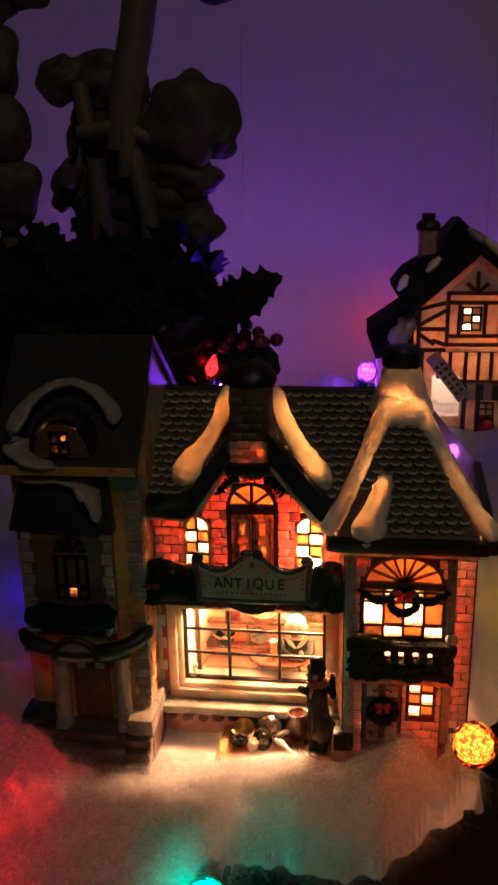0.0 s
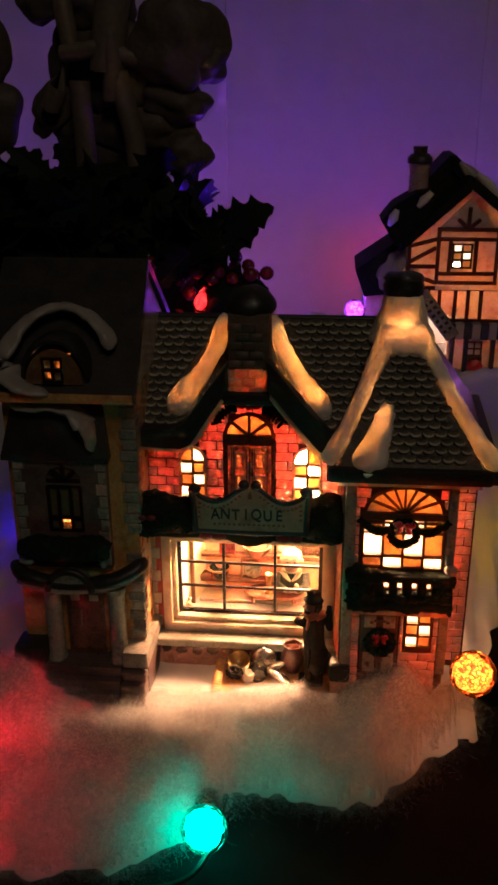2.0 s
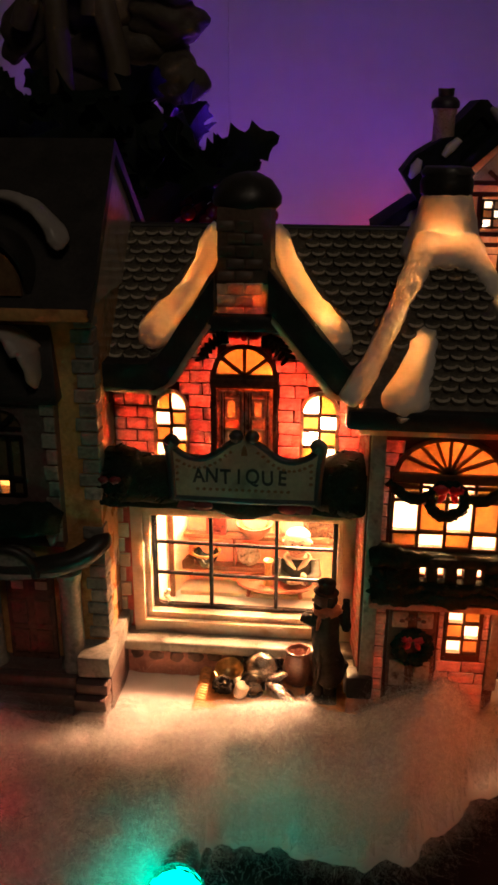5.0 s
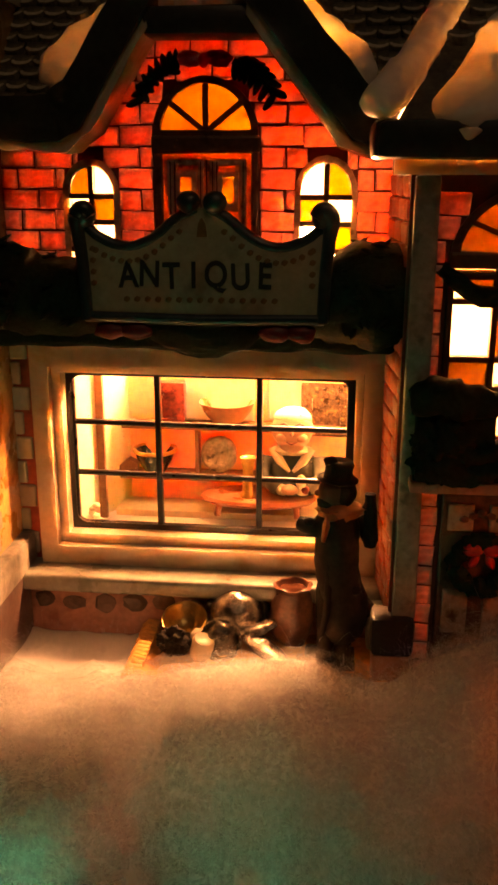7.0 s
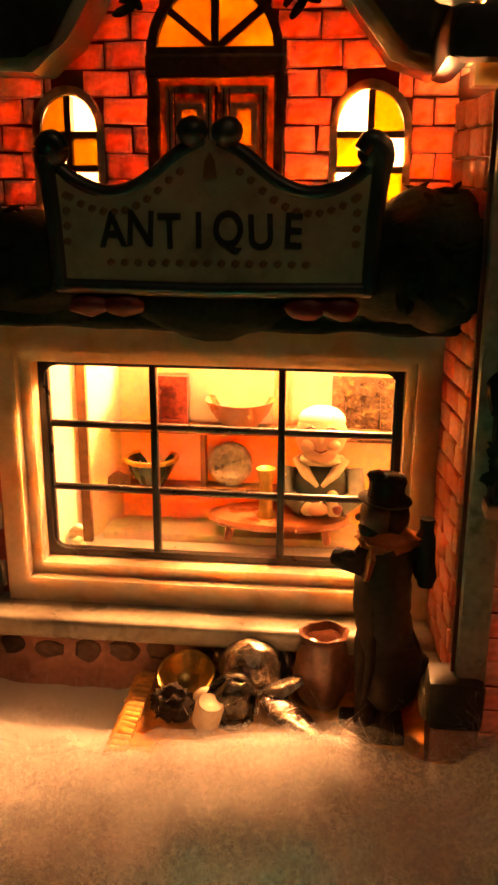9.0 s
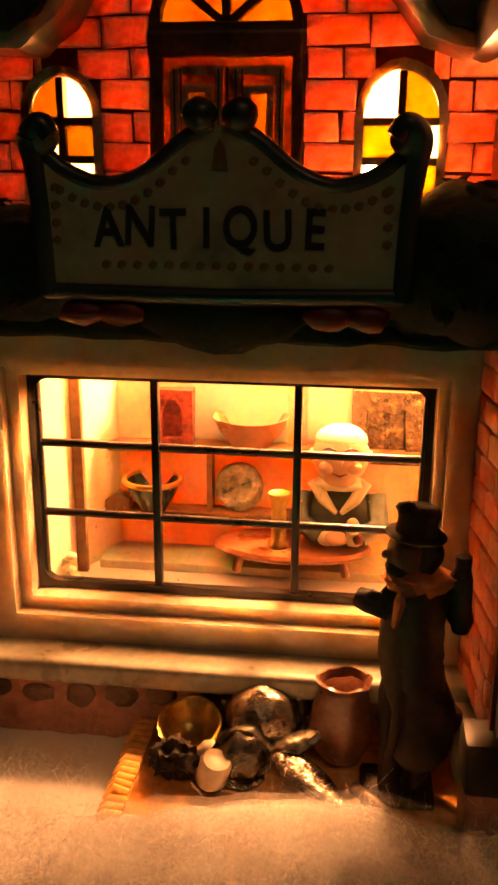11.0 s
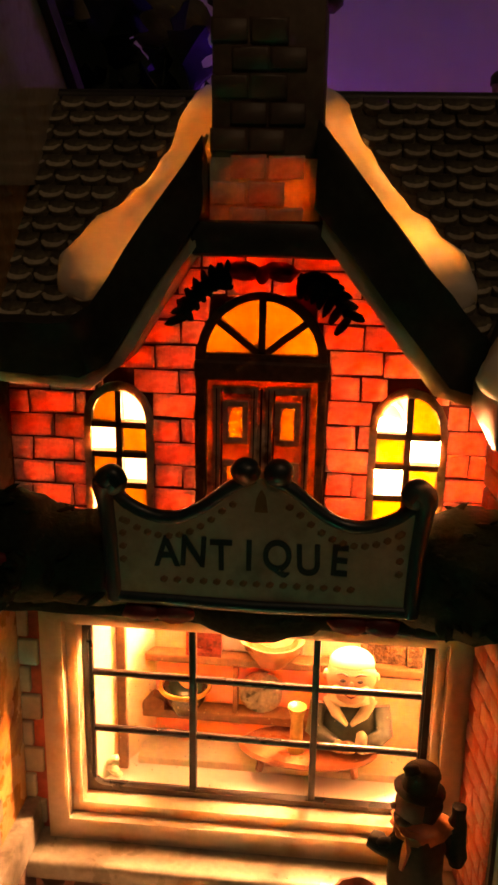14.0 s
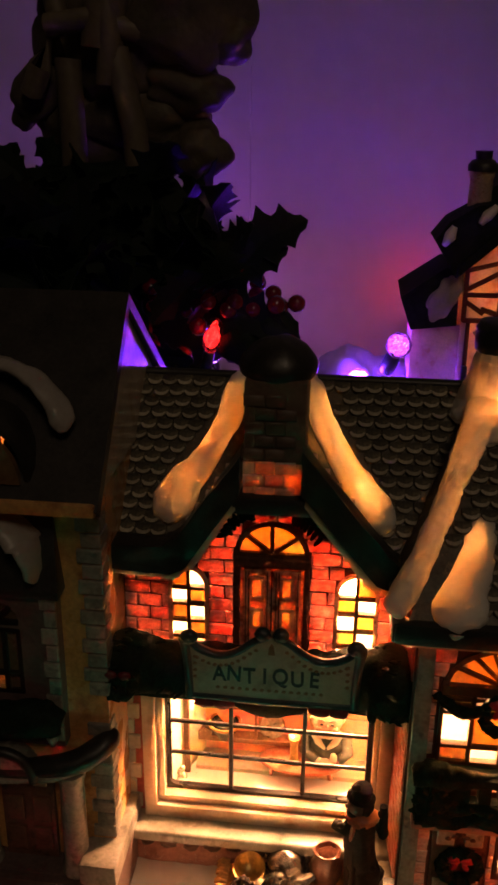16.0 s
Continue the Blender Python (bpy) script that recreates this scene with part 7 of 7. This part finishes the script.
bm = prism(bmesh.new(), [(0.0240, 0.1465), (0.0372, 0.1262), (0.0580, 0.1510), (0.0580, 0.1670), (0.0470, 0.1660), (0.0320, 0.1570)], Y - 0.004, Y + 0.030)
fpart("dormer_cheek", jitter(bm, 0.0008, 120), M_FROOF, "dark roof shoulder beside the chimney", 40)
# lower side roof
bm = prism(bmesh.new(), [(0.0080, 0.1120), (0.0150, 0.0920), (0.0420, 0.0950), (0.0420, 0.1290), (0.0330, 0.1290)], Y + 0.008, Y + 0.060)
bmesh.ops.bevel(bm, geom=[e for e in bm.edges if len(e.link_faces) == 2 and e.calc_face_angle(0) > 0.5], offset=0.002, segments=2, profile=0.6, affect="EDGES")
fpart("lean_to_roof", jitter(bm, 0.0012, 100), M_FROOF, "dark lean-to roof", 40)
fpart("lean_to_wall", box(bmesh.new(), 0.0160, 0.0440, Y + 0.012, Y + 0.055, 0.030, 0.0950), M_PLASTER, "cream lean-to wall")
bm = blob(bmesh.new(), (0.0335, Y + 0.007, 0.1130), (0.0072, 0.0028, 0.0150), 0.35, 2, 4, m=Matrix.Rotation(radians(28), 4, "Y"))
fpart("snow", bm, M_SNOWD, "grey snow on the lean-to", 60)
# shopfront: navy posts, striped blind, hanging sign, small window
for x in (0.0480, 0.0790, 0.0890, 0.1080):
    fpart("post", box(bmesh.new(), x - 0.0016, x + 0.0016, Y + 0.002, Y + 0.006, 0.030, 0.0720, 0.0005), M_NAVY, "navy shopfront post")
for k in range(9):
    fpart("blind_stripe", jitter(box(bmesh.new(), 0.0745 + 0.0058 * k, 0.0803 + 0.0058 * k, Y - 0.001, Y + 0.006, 0.0640, 0.0755, 0.0008), 0.0004, 200), M_NAVY if k % 2 == 0 else M_SNOWD, "striped shop blind")
sg = fpart("hanging_sign", box(bmesh.new(), -0.0052, 0.0052, -0.0010, 0.0010, -0.020, 0.020, 0.0008, m=Matrix.Translation((0.0660, Y - 0.004, 0.0820)) @ Matrix.Rotation(radians(-38), 4, "Y")), M_QUOIN, "tilted pale grey hanging sign")
for k, (wd, off) in enumerate(((0.0105, 0.0022), (0.0150, -0.0022))):
    for j in range(6):
        m = Matrix.Translation((0.0660, Y - 0.0052, 0.0820)) @ Matrix.Rotation(radians(-38), 4, "Y")
        part("letter_bar", box(bmesh.new(), off - 0.0013, off + 0.0013, -0.0002, 0.0002, -0.014 + j * 0.0047, -0.0118 + j * 0.0047, m=m), M_INK, sg, "dark unreadable letter bar")
w2 = fpart("window", box(bmesh.new(), 0.0899, 0.1011, Y + 0.0060, Y + 0.0075, 0.0499, 0.0511), M_BEAM, "small ground-floor window")
for z in (0.0555, 0.0605):
    part("bar", box(bmesh.new(), 0.0899, 0.1011, Y + 0.0060, Y + 0.0075, z - 0.0006, z + 0.0006), M_BEAM, w2)
for c in (0.0905, 0.0955, 0.1005):
    part("bar", box(bmesh.new(), c - 0.0006, c + 0.0006, Y + 0.0061, Y + 0.0076, 0.0505, 0.0605), M_BEAM, w2)
part("pane", box(bmesh.new(), 0.0905, 0.1005, Y + 0.0066, Y + 0.0072, 0.0505, 0.0605), M_PANE, w2)
fpart("door", box(bmesh.new(), 0.0895, 0.1015, Y + 0.0055, Y + 0.0068, 0.030, 0.0500, 0.0005), M_BEAM, "dark red door")
bm = blob(bmesh.new(), (0.0960, Y + 0.0030, 0.0420), (0.0055, 0.0025, 0.0060), 0.3, 2.5, 3)
fpart("wreath", bm, M_BOW, "dark red wreath", 60)
flamp = thing("house_lamp", "small warm bulb inside the far cottage", "light bulb", (0.082, 0.665, 0.105))
part("glass", blob(bmesh.new(), (0, 0, 0), (0.005, 0.005, 0.007), 0, 1, 3), M_FLAMP, flamp, "glowing bulb", 80)
part("stand", lathe(bmesh.new(), [(0, 0), (0.003, 0), (0.003, -0.064), (0.010, -0.065), (0.010, -0.0675), (0, -0.0675)], (0, 0, -0.006), 14), M_BONE, flamp, "white lamp stand", 40)

# ---- holly arrangement and pale blossom spray behind the tower ----
holly = thing("holly_arrangement", "dark artificial holly with red berries behind the tower", "artificial plant", (-0.14, 0.52, 0.03))
HH = Matrix.Translation((0.14, -0.52, -0.03))


def leaf_mesh(length, width, curl, seed):
    """A holly leaf: pointed lobes down both sides, folded along the rib."""
    rng = random.Random(seed)
    bm = bmesh.new()
    n = 18
    mid, lft, rgt = [], [], []
    for k in range(n + 1):
        u = k / n
        base = width * math.sin(math.pi * min(1, u * 0.90 + 0.07)) ** 0.8
        lobe = 0.70 + 0.55 * (1 - abs(((u * 4.5) % 1) * 2 - 1)) ** 1.6
        z = curl * math.sin(u * 2.6)
        mid.append(bm.verts.new((0, u * length, z)))
        if 0 < k < n:
            for sgn, side in ((-1, lft), (1, rgt)):
                w = base * lobe * rng.uniform(0.92, 1.08)
                side.append(bm.verts.new((sgn * w, u * length + 0.10 * w, z + 0.25 * w)))
    for side in (lft, rgt):
        bm.faces.new((mid[0], mid[1], side[0]))
        for k in range(len(side) - 1):
            bm.faces.new((mid[k + 1], mid[k + 2], side[k + 1], side[k]))
        bm.faces.new((mid[n - 1], mid[n], side[-1]))
    bmesh.ops.recalc_face_normals(bm, faces=bm.faces)
    bmesh.ops.solidify(bm, geom=list(bm.faces), thickness=0.0005)
    return mesh_of("leaf", bm, M_HOLLY)


leaves = [leaf_mesh(0.040, 0.0105, 0.004, 1), leaf_mesh(0.034, 0.0095, -0.003, 2), leaf_mesh(0.044, 0.0115, 0.006, 3)]
rng = random.Random(21)


def holly_top(x):
    return 0.205 - 0.040 * ease(-0.10, -0.045, x) - 0.012 * ease(-0.13, -0.10, x)


for k in range(290):
    x = rng.uniform(-0.235, -0.074)
    zt = holly_top(x) - 0.020
    z = rng.uniform(0.090, zt)
    y = rng.uniform(0.485, 0.555)
    if abs(x + 0.086) < 0.022 and z < 0.140:
        continue
    d = Vector((rng.gauss(0.15 if x > -0.11 else 0, 0.8), rng.gauss(-0.5, 0.5), rng.gauss(0.25, 0.6))).normalized()
    q = d.to_track_quat("Y", "Z").to_matrix().to_4x4()
    s = rng.uniform(0.65, 1.0)
    if x + d.x * 0.045 * s > -0.058 or z + d.z * 0.05 * s > holly_top(x) + 0.006:
        d = -d
        q = Vector((-abs(d.x), d.y, -abs(d.z))).normalized().to_track_quat("Y", "Z").to_matrix().to_4x4()
    piece("leaf", leaves[k % 3], HH @ Matrix.Translation((x, y, z)) @ q @ Matrix.Rotation(rng.uniform(0, 6.28), 4, "Y") @ Matrix.Scale(s, 4), holly)
for at, to, s in (((-0.0800, 0.510, 0.158), (-0.0795, 0.508, 0.189), 0.85), ((-0.0800, 0.508, 0.150), (-0.0460, 0.506, 0.167), 1.0), ((-0.0840, 0.506, 0.140), (-0.0530, 0.504, 0.156), 0.9), ((-0.085, 0.50, 0.135), (-0.0560, 0.495, 0.125), 0.9)):
    d = (Vector(to) - Vector(at)).normalized()
    piece("leaf", leaves[2], HH @ Matrix.Translation(at) @ d.to_track_quat("Y", "Z").to_matrix().to_4x4() @ Matrix.Rotation(1.2, 4, "Y") @ Matrix.Scale(s, 4), holly)
bm = blob(bmesh.new(), (-0.150, 0.535, 0.130), (0.070, 0.022, 0.062), 0.25, 2.5, 4)
ob = part("foam_core", tube(bm, [(-0.15, 0.53, 0.010), (-0.15, 0.535, 0.10)], [0.030, 0.034], 14), M_HOLLY, holly, "dark core of the arrangement", 60)
ob.matrix_basis = HH
berry = mesh_of("berry", blob(bmesh.new(), (0, 0, 0), (0.0042, 0.0042, 0.0042), 0.02, 1, 2), M_BERRY)
berry.shade_smooth()
for k in range(26):
    c = Vector((-0.066, 0.500, 0.137)) + Vector((rng.gauss(0, 0.008), rng.gauss(0, 0.006), rng.gauss(0, 0.008)))
    piece("berry", berry, HH @ Matrix.Translation(c) @ Matrix.Scale(rng.uniform(0.7, 1.1), 4), holly)
for k in range(14):
    c = Vector((-0.104, 0.498, 0.128)) + Vector((rng.gauss(0, 0.012), rng.gauss(0, 0.005), rng.gauss(0, 0.010)))
    piece("berry", berry, HH @ Matrix.Translation(c) @ Matrix.Scale(rng.uniform(0.7, 1.1), 4), holly)
for c, s in (((-0.0560, 0.498, 0.1215), (0.013, 0.010, 0.011)), ((-0.068, 0.495, 0.117), (0.012, 0.010, 0.010))):
    ob = part("fir_cone", blob(bmesh.new(), c, s, 0.25, 4, 3), M_HOLLY, holly, "dark rounded cone", 60)
    ob.matrix_basis = HH

spray = thing("blossom_spray", "pale artificial blossom spray with thick stalks, standing in the holly", "artificial flower", (-0.14, 0.545, 0.16))
SS = Matrix.Translation((0.14, -0.545, -0.16))


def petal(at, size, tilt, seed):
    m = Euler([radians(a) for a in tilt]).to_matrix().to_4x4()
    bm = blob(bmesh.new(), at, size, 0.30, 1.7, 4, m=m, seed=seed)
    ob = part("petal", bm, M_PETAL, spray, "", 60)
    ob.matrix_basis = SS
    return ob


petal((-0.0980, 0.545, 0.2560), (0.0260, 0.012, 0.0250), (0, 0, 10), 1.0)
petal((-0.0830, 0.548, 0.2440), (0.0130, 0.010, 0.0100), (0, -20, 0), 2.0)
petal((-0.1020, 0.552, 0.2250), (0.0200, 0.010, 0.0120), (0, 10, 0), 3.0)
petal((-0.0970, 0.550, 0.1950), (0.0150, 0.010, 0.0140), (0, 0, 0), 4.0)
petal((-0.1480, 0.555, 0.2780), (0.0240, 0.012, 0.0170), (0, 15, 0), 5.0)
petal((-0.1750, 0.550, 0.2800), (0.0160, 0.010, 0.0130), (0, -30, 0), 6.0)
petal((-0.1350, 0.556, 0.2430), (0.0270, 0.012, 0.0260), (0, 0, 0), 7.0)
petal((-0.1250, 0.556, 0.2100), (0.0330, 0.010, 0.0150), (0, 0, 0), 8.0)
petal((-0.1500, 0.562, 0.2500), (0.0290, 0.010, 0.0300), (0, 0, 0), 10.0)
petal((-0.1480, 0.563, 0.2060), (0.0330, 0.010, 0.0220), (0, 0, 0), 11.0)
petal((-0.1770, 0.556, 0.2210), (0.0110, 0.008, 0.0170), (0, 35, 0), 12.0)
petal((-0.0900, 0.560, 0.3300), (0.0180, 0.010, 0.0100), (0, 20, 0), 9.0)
for pts, r in (([(-0.155, 0.540, 0.180), (-0.1545, 0.538, 0.205), (-0.156, 0.540, 0.235)], 0.0062), ([(-0.124, 0.538, 0.180), (-0.1245, 0.537, 0.205), (-0.134, 0.540, 0.240)], 0.0058), ([(-0.1760, 0.545, 0.2200), (-0.1700, 0.543, 0.2330), (-0.1600, 0.542, 0.2500), (-0.164, 0.544, 0.278)], 0.0055), ([(-0.140, 0.542, 0.240), (-0.136, 0.542, 0.27), (-0.128, 0.545, 0.305), (-0.120, 0.548, 0.36), (-0.116, 0.550, 0.43)], 0.0100), ([(-0.165, 0.540, 0.250), (-0.145, 0.538, 0.252), (-0.120, 0.541, 0.246)], 0.0050), ([(-0.138, 0.538, 0.225), (-0.135, 0.536, 0.245), (-0.137, 0.538, 0.262)], 0.0050)):
    ob = part("stalk", jitter(tube(bmesh.new(), pts, r, 12), 0.0012, 90), M_STALK, spray, "pale thick stalk", 60)
    ob.matrix_basis = SS
spray2 = thing("blossom_spray", "dim pale blossom spray rising from the holly's outer side", "artificial flower", (-0.215, 0.535, 0.16))
S2 = Matrix.Translation((0.215, -0.535, -0.16))
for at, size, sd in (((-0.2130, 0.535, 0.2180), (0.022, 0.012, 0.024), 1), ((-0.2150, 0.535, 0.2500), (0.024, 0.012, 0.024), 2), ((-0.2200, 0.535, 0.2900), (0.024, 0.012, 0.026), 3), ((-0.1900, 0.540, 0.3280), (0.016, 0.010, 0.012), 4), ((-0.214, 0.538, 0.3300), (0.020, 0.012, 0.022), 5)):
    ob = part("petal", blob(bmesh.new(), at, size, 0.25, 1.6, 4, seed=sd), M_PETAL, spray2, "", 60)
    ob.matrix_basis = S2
ob = part("stalk", jitter(tube(bmesh.new(), [(-0.214, 0.54, 0.15), (-0.213, 0.54, 0.20), (-0.216, 0.54, 0.34)], 0.006, 10), 0.001, 80), M_STALK, spray2, "pale thick stalk", 60)
ob.matrix_basis = S2

# ---- brick by brick ----
def brick_mesh(name, w, h, deep, mat_, seed, proud=0.00045):
    rng = random.Random(seed)
    bm = box(bmesh.new(), -w / 2, w / 2, -proud, deep, -h / 2, h / 2)
    front = [f for f in bm.faces if f.calc_center_median().y < -proud * 0.9]
    bmesh.ops.bevel(bm, geom=[e for f in front for e in f.edges], offset=0.00042, segments=2, profile=0.6, affect="EDGES")
    for v in bm.verts:
        if v.co.y < 0:
            v.co += Vector((rng.uniform(-1, 1), rng.uniform(-0.6, 0.6), rng.uniform(-1, 1))) * 0.00020
    for f in bm.faces:
        if f.calc_center_median().y > deep * 0.95:
            f.material_index = 1
    me = mesh_of(name, bm, [mat_, M_WHITE])
    me.shade_smooth()
    return me


RH = 0.00372
GAP = 0.00027
BW = 0.0066
FULL = [brick_mesh("brick", BW - GAP, RH - GAP, 0.0019, M_BRICK, s) for s in range(4)]
HALF = [brick_mesh("brick", BW * 0.5 - GAP, RH - GAP, 0.0019, M_BRICK, s + 9) for s in range(4)]
GLOW_FULL = [brick_mesh("brick", BW - GAP, RH - GAP, 0.0019, M_GLOWBRICK, s + 50) for s in range(4)]
GLOW_HALF = [brick_mesh("brick", BW * 0.5 - GAP, RH - GAP, 0.0019, M_GLOWBRICK, s + 60) for s in range(4)]


def inside(p, poly):
    x, z = p
    hit = False
    for i in range(len(poly)):
        (xa, za), (xb, zb) = poly[i], poly[i - 1]
        if (za > z) != (zb > z) and x < (xb - xa) * (z - za) / (zb - za) + xa:
            hit = not hit
    return hit


def lay(parent, x0, x1, z0, z1, ok, m, seed=0, whole=FULL, short=HALF):
    """Running bond over a rectangle; the bricks beside an opening are cut to meet it."""
    rng = random.Random(seed)
    r, z, dx = 0, z0, 0.0002
    while z + RH <= z1 + 1e-6:
        runs, start = [], None
        n = int(round((x1 - x0) / dx))
        for i in range(n + 1):
            x = x0 + i * dx
            good = i < n and all(ok((x, z + b * RH)) for b in (0.3, 0.5, 0.7))
            if good and start is None:
                start = x
            if not good and start is not None:
                runs.append((start, x))
                start = None
        for a, b in runs:
            if b - a < 0.0010:
                continue
            joint = x0 + (r % 2) * BW * 0.5
            cuts = [a]
            while joint < b:
                if joint - cuts[-1] > 0.0016 and b - joint > 0.0016:
                    cuts.append(joint + rng.uniform(-1, 1) * 0.0005)
                joint += BW
            cuts.append(b)
            for p, q in zip(cuts, cuts[1:]):
                w = q - p
                kind, base = (whole, BW) if w > BW * 0.7 else (short, BW * 0.5)
                piece("brick", rng.choice(kind), m @ Matrix.Translation(((p + q) / 2, 0, z + RH / 2 + rng.uniform(-1, 1) * 0.00008)) @ Matrix.Rotation(radians(rng.uniform(-1.5, 1.5)), 4, "Y") @ Matrix.Diagonal(((w - GAP) / (base - GAP), 1, 1, 1)), parent)
        z += RH
        r += 1


def grown(loop, g):
    cx, cz = sum(p[0] for p in loop) / len(loop), sum(p[1] for p in loop) / len(loop)
    return [(x + math.copysign(g, x - cx), z + math.copysign(g, z - cz)) for x, z in loop]


keep_out = [grown(LWIN, 0.0008), grown(RWIN, 0.0008), grown(FAN, 0.0010), rect(-0.0476, -0.0280, 0.08, 0.1120), rect(-0.0470, -0.0290, 0.1290, 0.15), rect(-0.0725, -0.0048, 0.01, 0.0715)]
gab = [(-0.0766, 0.07), (-0.0018, 0.07), (-0.0018, 0.1125), (-0.0068, 0.1125), (-0.0305, 0.1410), (-0.0450, 0.1410), (-0.0645, 0.1125), (-0.0766, 0.1125)]
lay(facade, -0.0764, -0.0018, 0.0752, 0.1420, lambda c: inside(c, gab) and not any(inside(c, k) for k in keep_out), Matrix.Translation((0, F, 0)), 1)
keep_wing = [grown(WARCH, 0.0014), rect(0.0034, 0.0344, 0.0690, 0.0930), rect(-0.002, 0.0380, 0.0530, 0.0710), rect(0.0050, 0.0196, 0.0, 0.0525), rect(0.0212, 0.0318, 0.0365, 0.0527)]
lay(wing, 0.0010, 0.0338, 0.0160, 0.1046, lambda c: not any(inside(c, k) for k in keep_wing), Matrix.Translation((0, W, 0)), 2)
lay(wing_left, 0.0, 0.0186, 0.0260, 0.1050, lambda c: True, Matrix.Translation((-0.0042, F - 0.0002, 0)) @ Matrix.Rotation(radians(-83.6), 4, "Z"), 3, GLOW_FULL, GLOW_HALF)
lay(setback, 0.0372, 0.0470, 0.0160, 0.1050, lambda c: True, Matrix.Translation((0, 0.310, 0)), 4)
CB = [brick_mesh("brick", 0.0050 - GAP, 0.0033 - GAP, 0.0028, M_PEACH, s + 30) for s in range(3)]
# Upper courses take the copy with the shade painted in.
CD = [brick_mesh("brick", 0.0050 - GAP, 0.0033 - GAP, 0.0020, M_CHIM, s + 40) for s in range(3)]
rng = random.Random(4)
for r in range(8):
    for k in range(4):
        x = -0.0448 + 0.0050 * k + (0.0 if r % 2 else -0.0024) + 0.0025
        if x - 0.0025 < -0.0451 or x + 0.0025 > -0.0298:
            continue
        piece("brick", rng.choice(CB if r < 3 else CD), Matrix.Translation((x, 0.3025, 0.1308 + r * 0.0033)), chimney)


# ---- scalloped roof tiles ----
def tile_mesh(w, h, seed):
    rng = random.Random(seed)
    shape = [(-w / 2, h * 0.45), (-w / 2, 0.0)] + [(w / 2 * math.sin(radians(a)) * 0.98, -h * 0.42 * math.cos(radians(a))) for a in (-75, -50, -25, 0, 25, 50, 75)] + [(w / 2, 0.0), (w / 2, h * 0.45)]
    shape = [(x + rng.uniform(-1, 1) * w * 0.02, z + rng.uniform(-1, 1) * h * 0.02) for x, z in shape]
    bm = bmesh.new()
    prism(bm, shape, -0.0007, 0.0030)
    top = [f for f in bm.faces if all(v.co.y < 0 for v in f.verts)]
    for v in bm.verts:                       # thicker at the lower lip
        if v.co.y < 0:
            v.co.y -= 0.0008 * (0.45 - v.co.z / h)
    for f in bm.faces:
        c = f.calc_center_median()
        side = any(v.co.y < 0 for v in f.verts) and any(v.co.y > 0.001 for v in f.verts)
        f.material_index = 2 if c.y > 0.0025 else 1 if side and c.z < h * 0.02 else 0
    low = [(x, z) for x, z in shape if z < h * 0.05]              # worn pale crescent along the lip
    n0 = len(bm.faces)
    prism(bm, [(x * 0.96, z + h * 0.02) for x, z in low] + [(x * 0.72, z * 0.42 + h * 0.05) for x, z in reversed(low)], -0.0016, -0.0004, index=1)
    bm.faces.ensure_lookup_table()
    for v in {v for f in bm.faces[n0:] for v in f.verts}:
        if v.co.y < -0.001:
            v.co.y = -0.0008 - 0.0008 * (0.45 - v.co.z / h)
    return mesh_of("tile", bm, [M_TILE, M_RIM, M_WHITE])


TILES = [tile_mesh(0.0041, 0.0038, s) for s in range(4)]


def tile_slope(parent, poly, m, s0, s1, x0, x1, seed, bare=()):
    rng = random.Random(seed)
    pitch = 0.0032
    r = 0
    s = s0
    while s < s1:
        x = x0 + (0.0021 if r % 2 else 0)
        while x < x1:
            if bare and any(inside((x + a, s + b), bare) for a in (-0.002, 0, 0.002) for b in (-0.002, 0.001)):
                x += 0.0042
                continue
            if inside((x, s), poly) and inside((x - 0.002, s), poly) and inside((x + 0.002, s), poly):
                piece("tile", rng.choice(TILES), m @ Matrix.Translation((x + rng.uniform(-1, 1) * 0.0002, 0, s + rng.uniform(-1, 1) * 0.0002)) @ Matrix.Rotation(radians(rng.uniform(-3, 3)), 4, "Y"), parent)
            x += 0.0042
        s += pitch
        r += 1


tile_slope(roof_left, [(-0.0790, 0.004), (-0.0655, 0.004), (-0.0430, SL), (-0.0790, SL)], ROOF, 0.0045, SL - 0.0015, -0.0770, -0.03, 1, drift_gap(DRIFT_L, 0.0018))
tile_slope(roof_right, [(-0.0340, SL), (-0.0110, 0.003), (-0.0050, 0.003), (0.0150, SL)], ROOF, 0.0045, SL - 0.0015, -0.0350, 0.02, 2, drift_gap(DRIFT_R, 0.0018))
tile_slope(wing_front, [(-0.0040, 0.0), (0.0430, 0.0), (PA.x, PL)], PM, 0.0050, PL * 0.66, -0.0060, 0.046, 3, PATCH)
# east slope, seen edge-on past the hip
em = (PB[1] + PB[2]) / 2
ev = PA - em
ev.y = 0
EL = ev.length
EM = Matrix.Translation((em.x - 0.0016, 0, em.z)) @ Matrix.Rotation(radians(90), 4, "Z") @ Matrix.Rotation(math.atan2(ev.z, -ev.x) - math.pi / 2, 4, "X")
tile_slope(wing_east, [(0.2830, 0.0), (0.3600, 0.0), (0.3350, EL)], EM, 0.0050, EL * 0.9, 0.284, 0.36, 4)
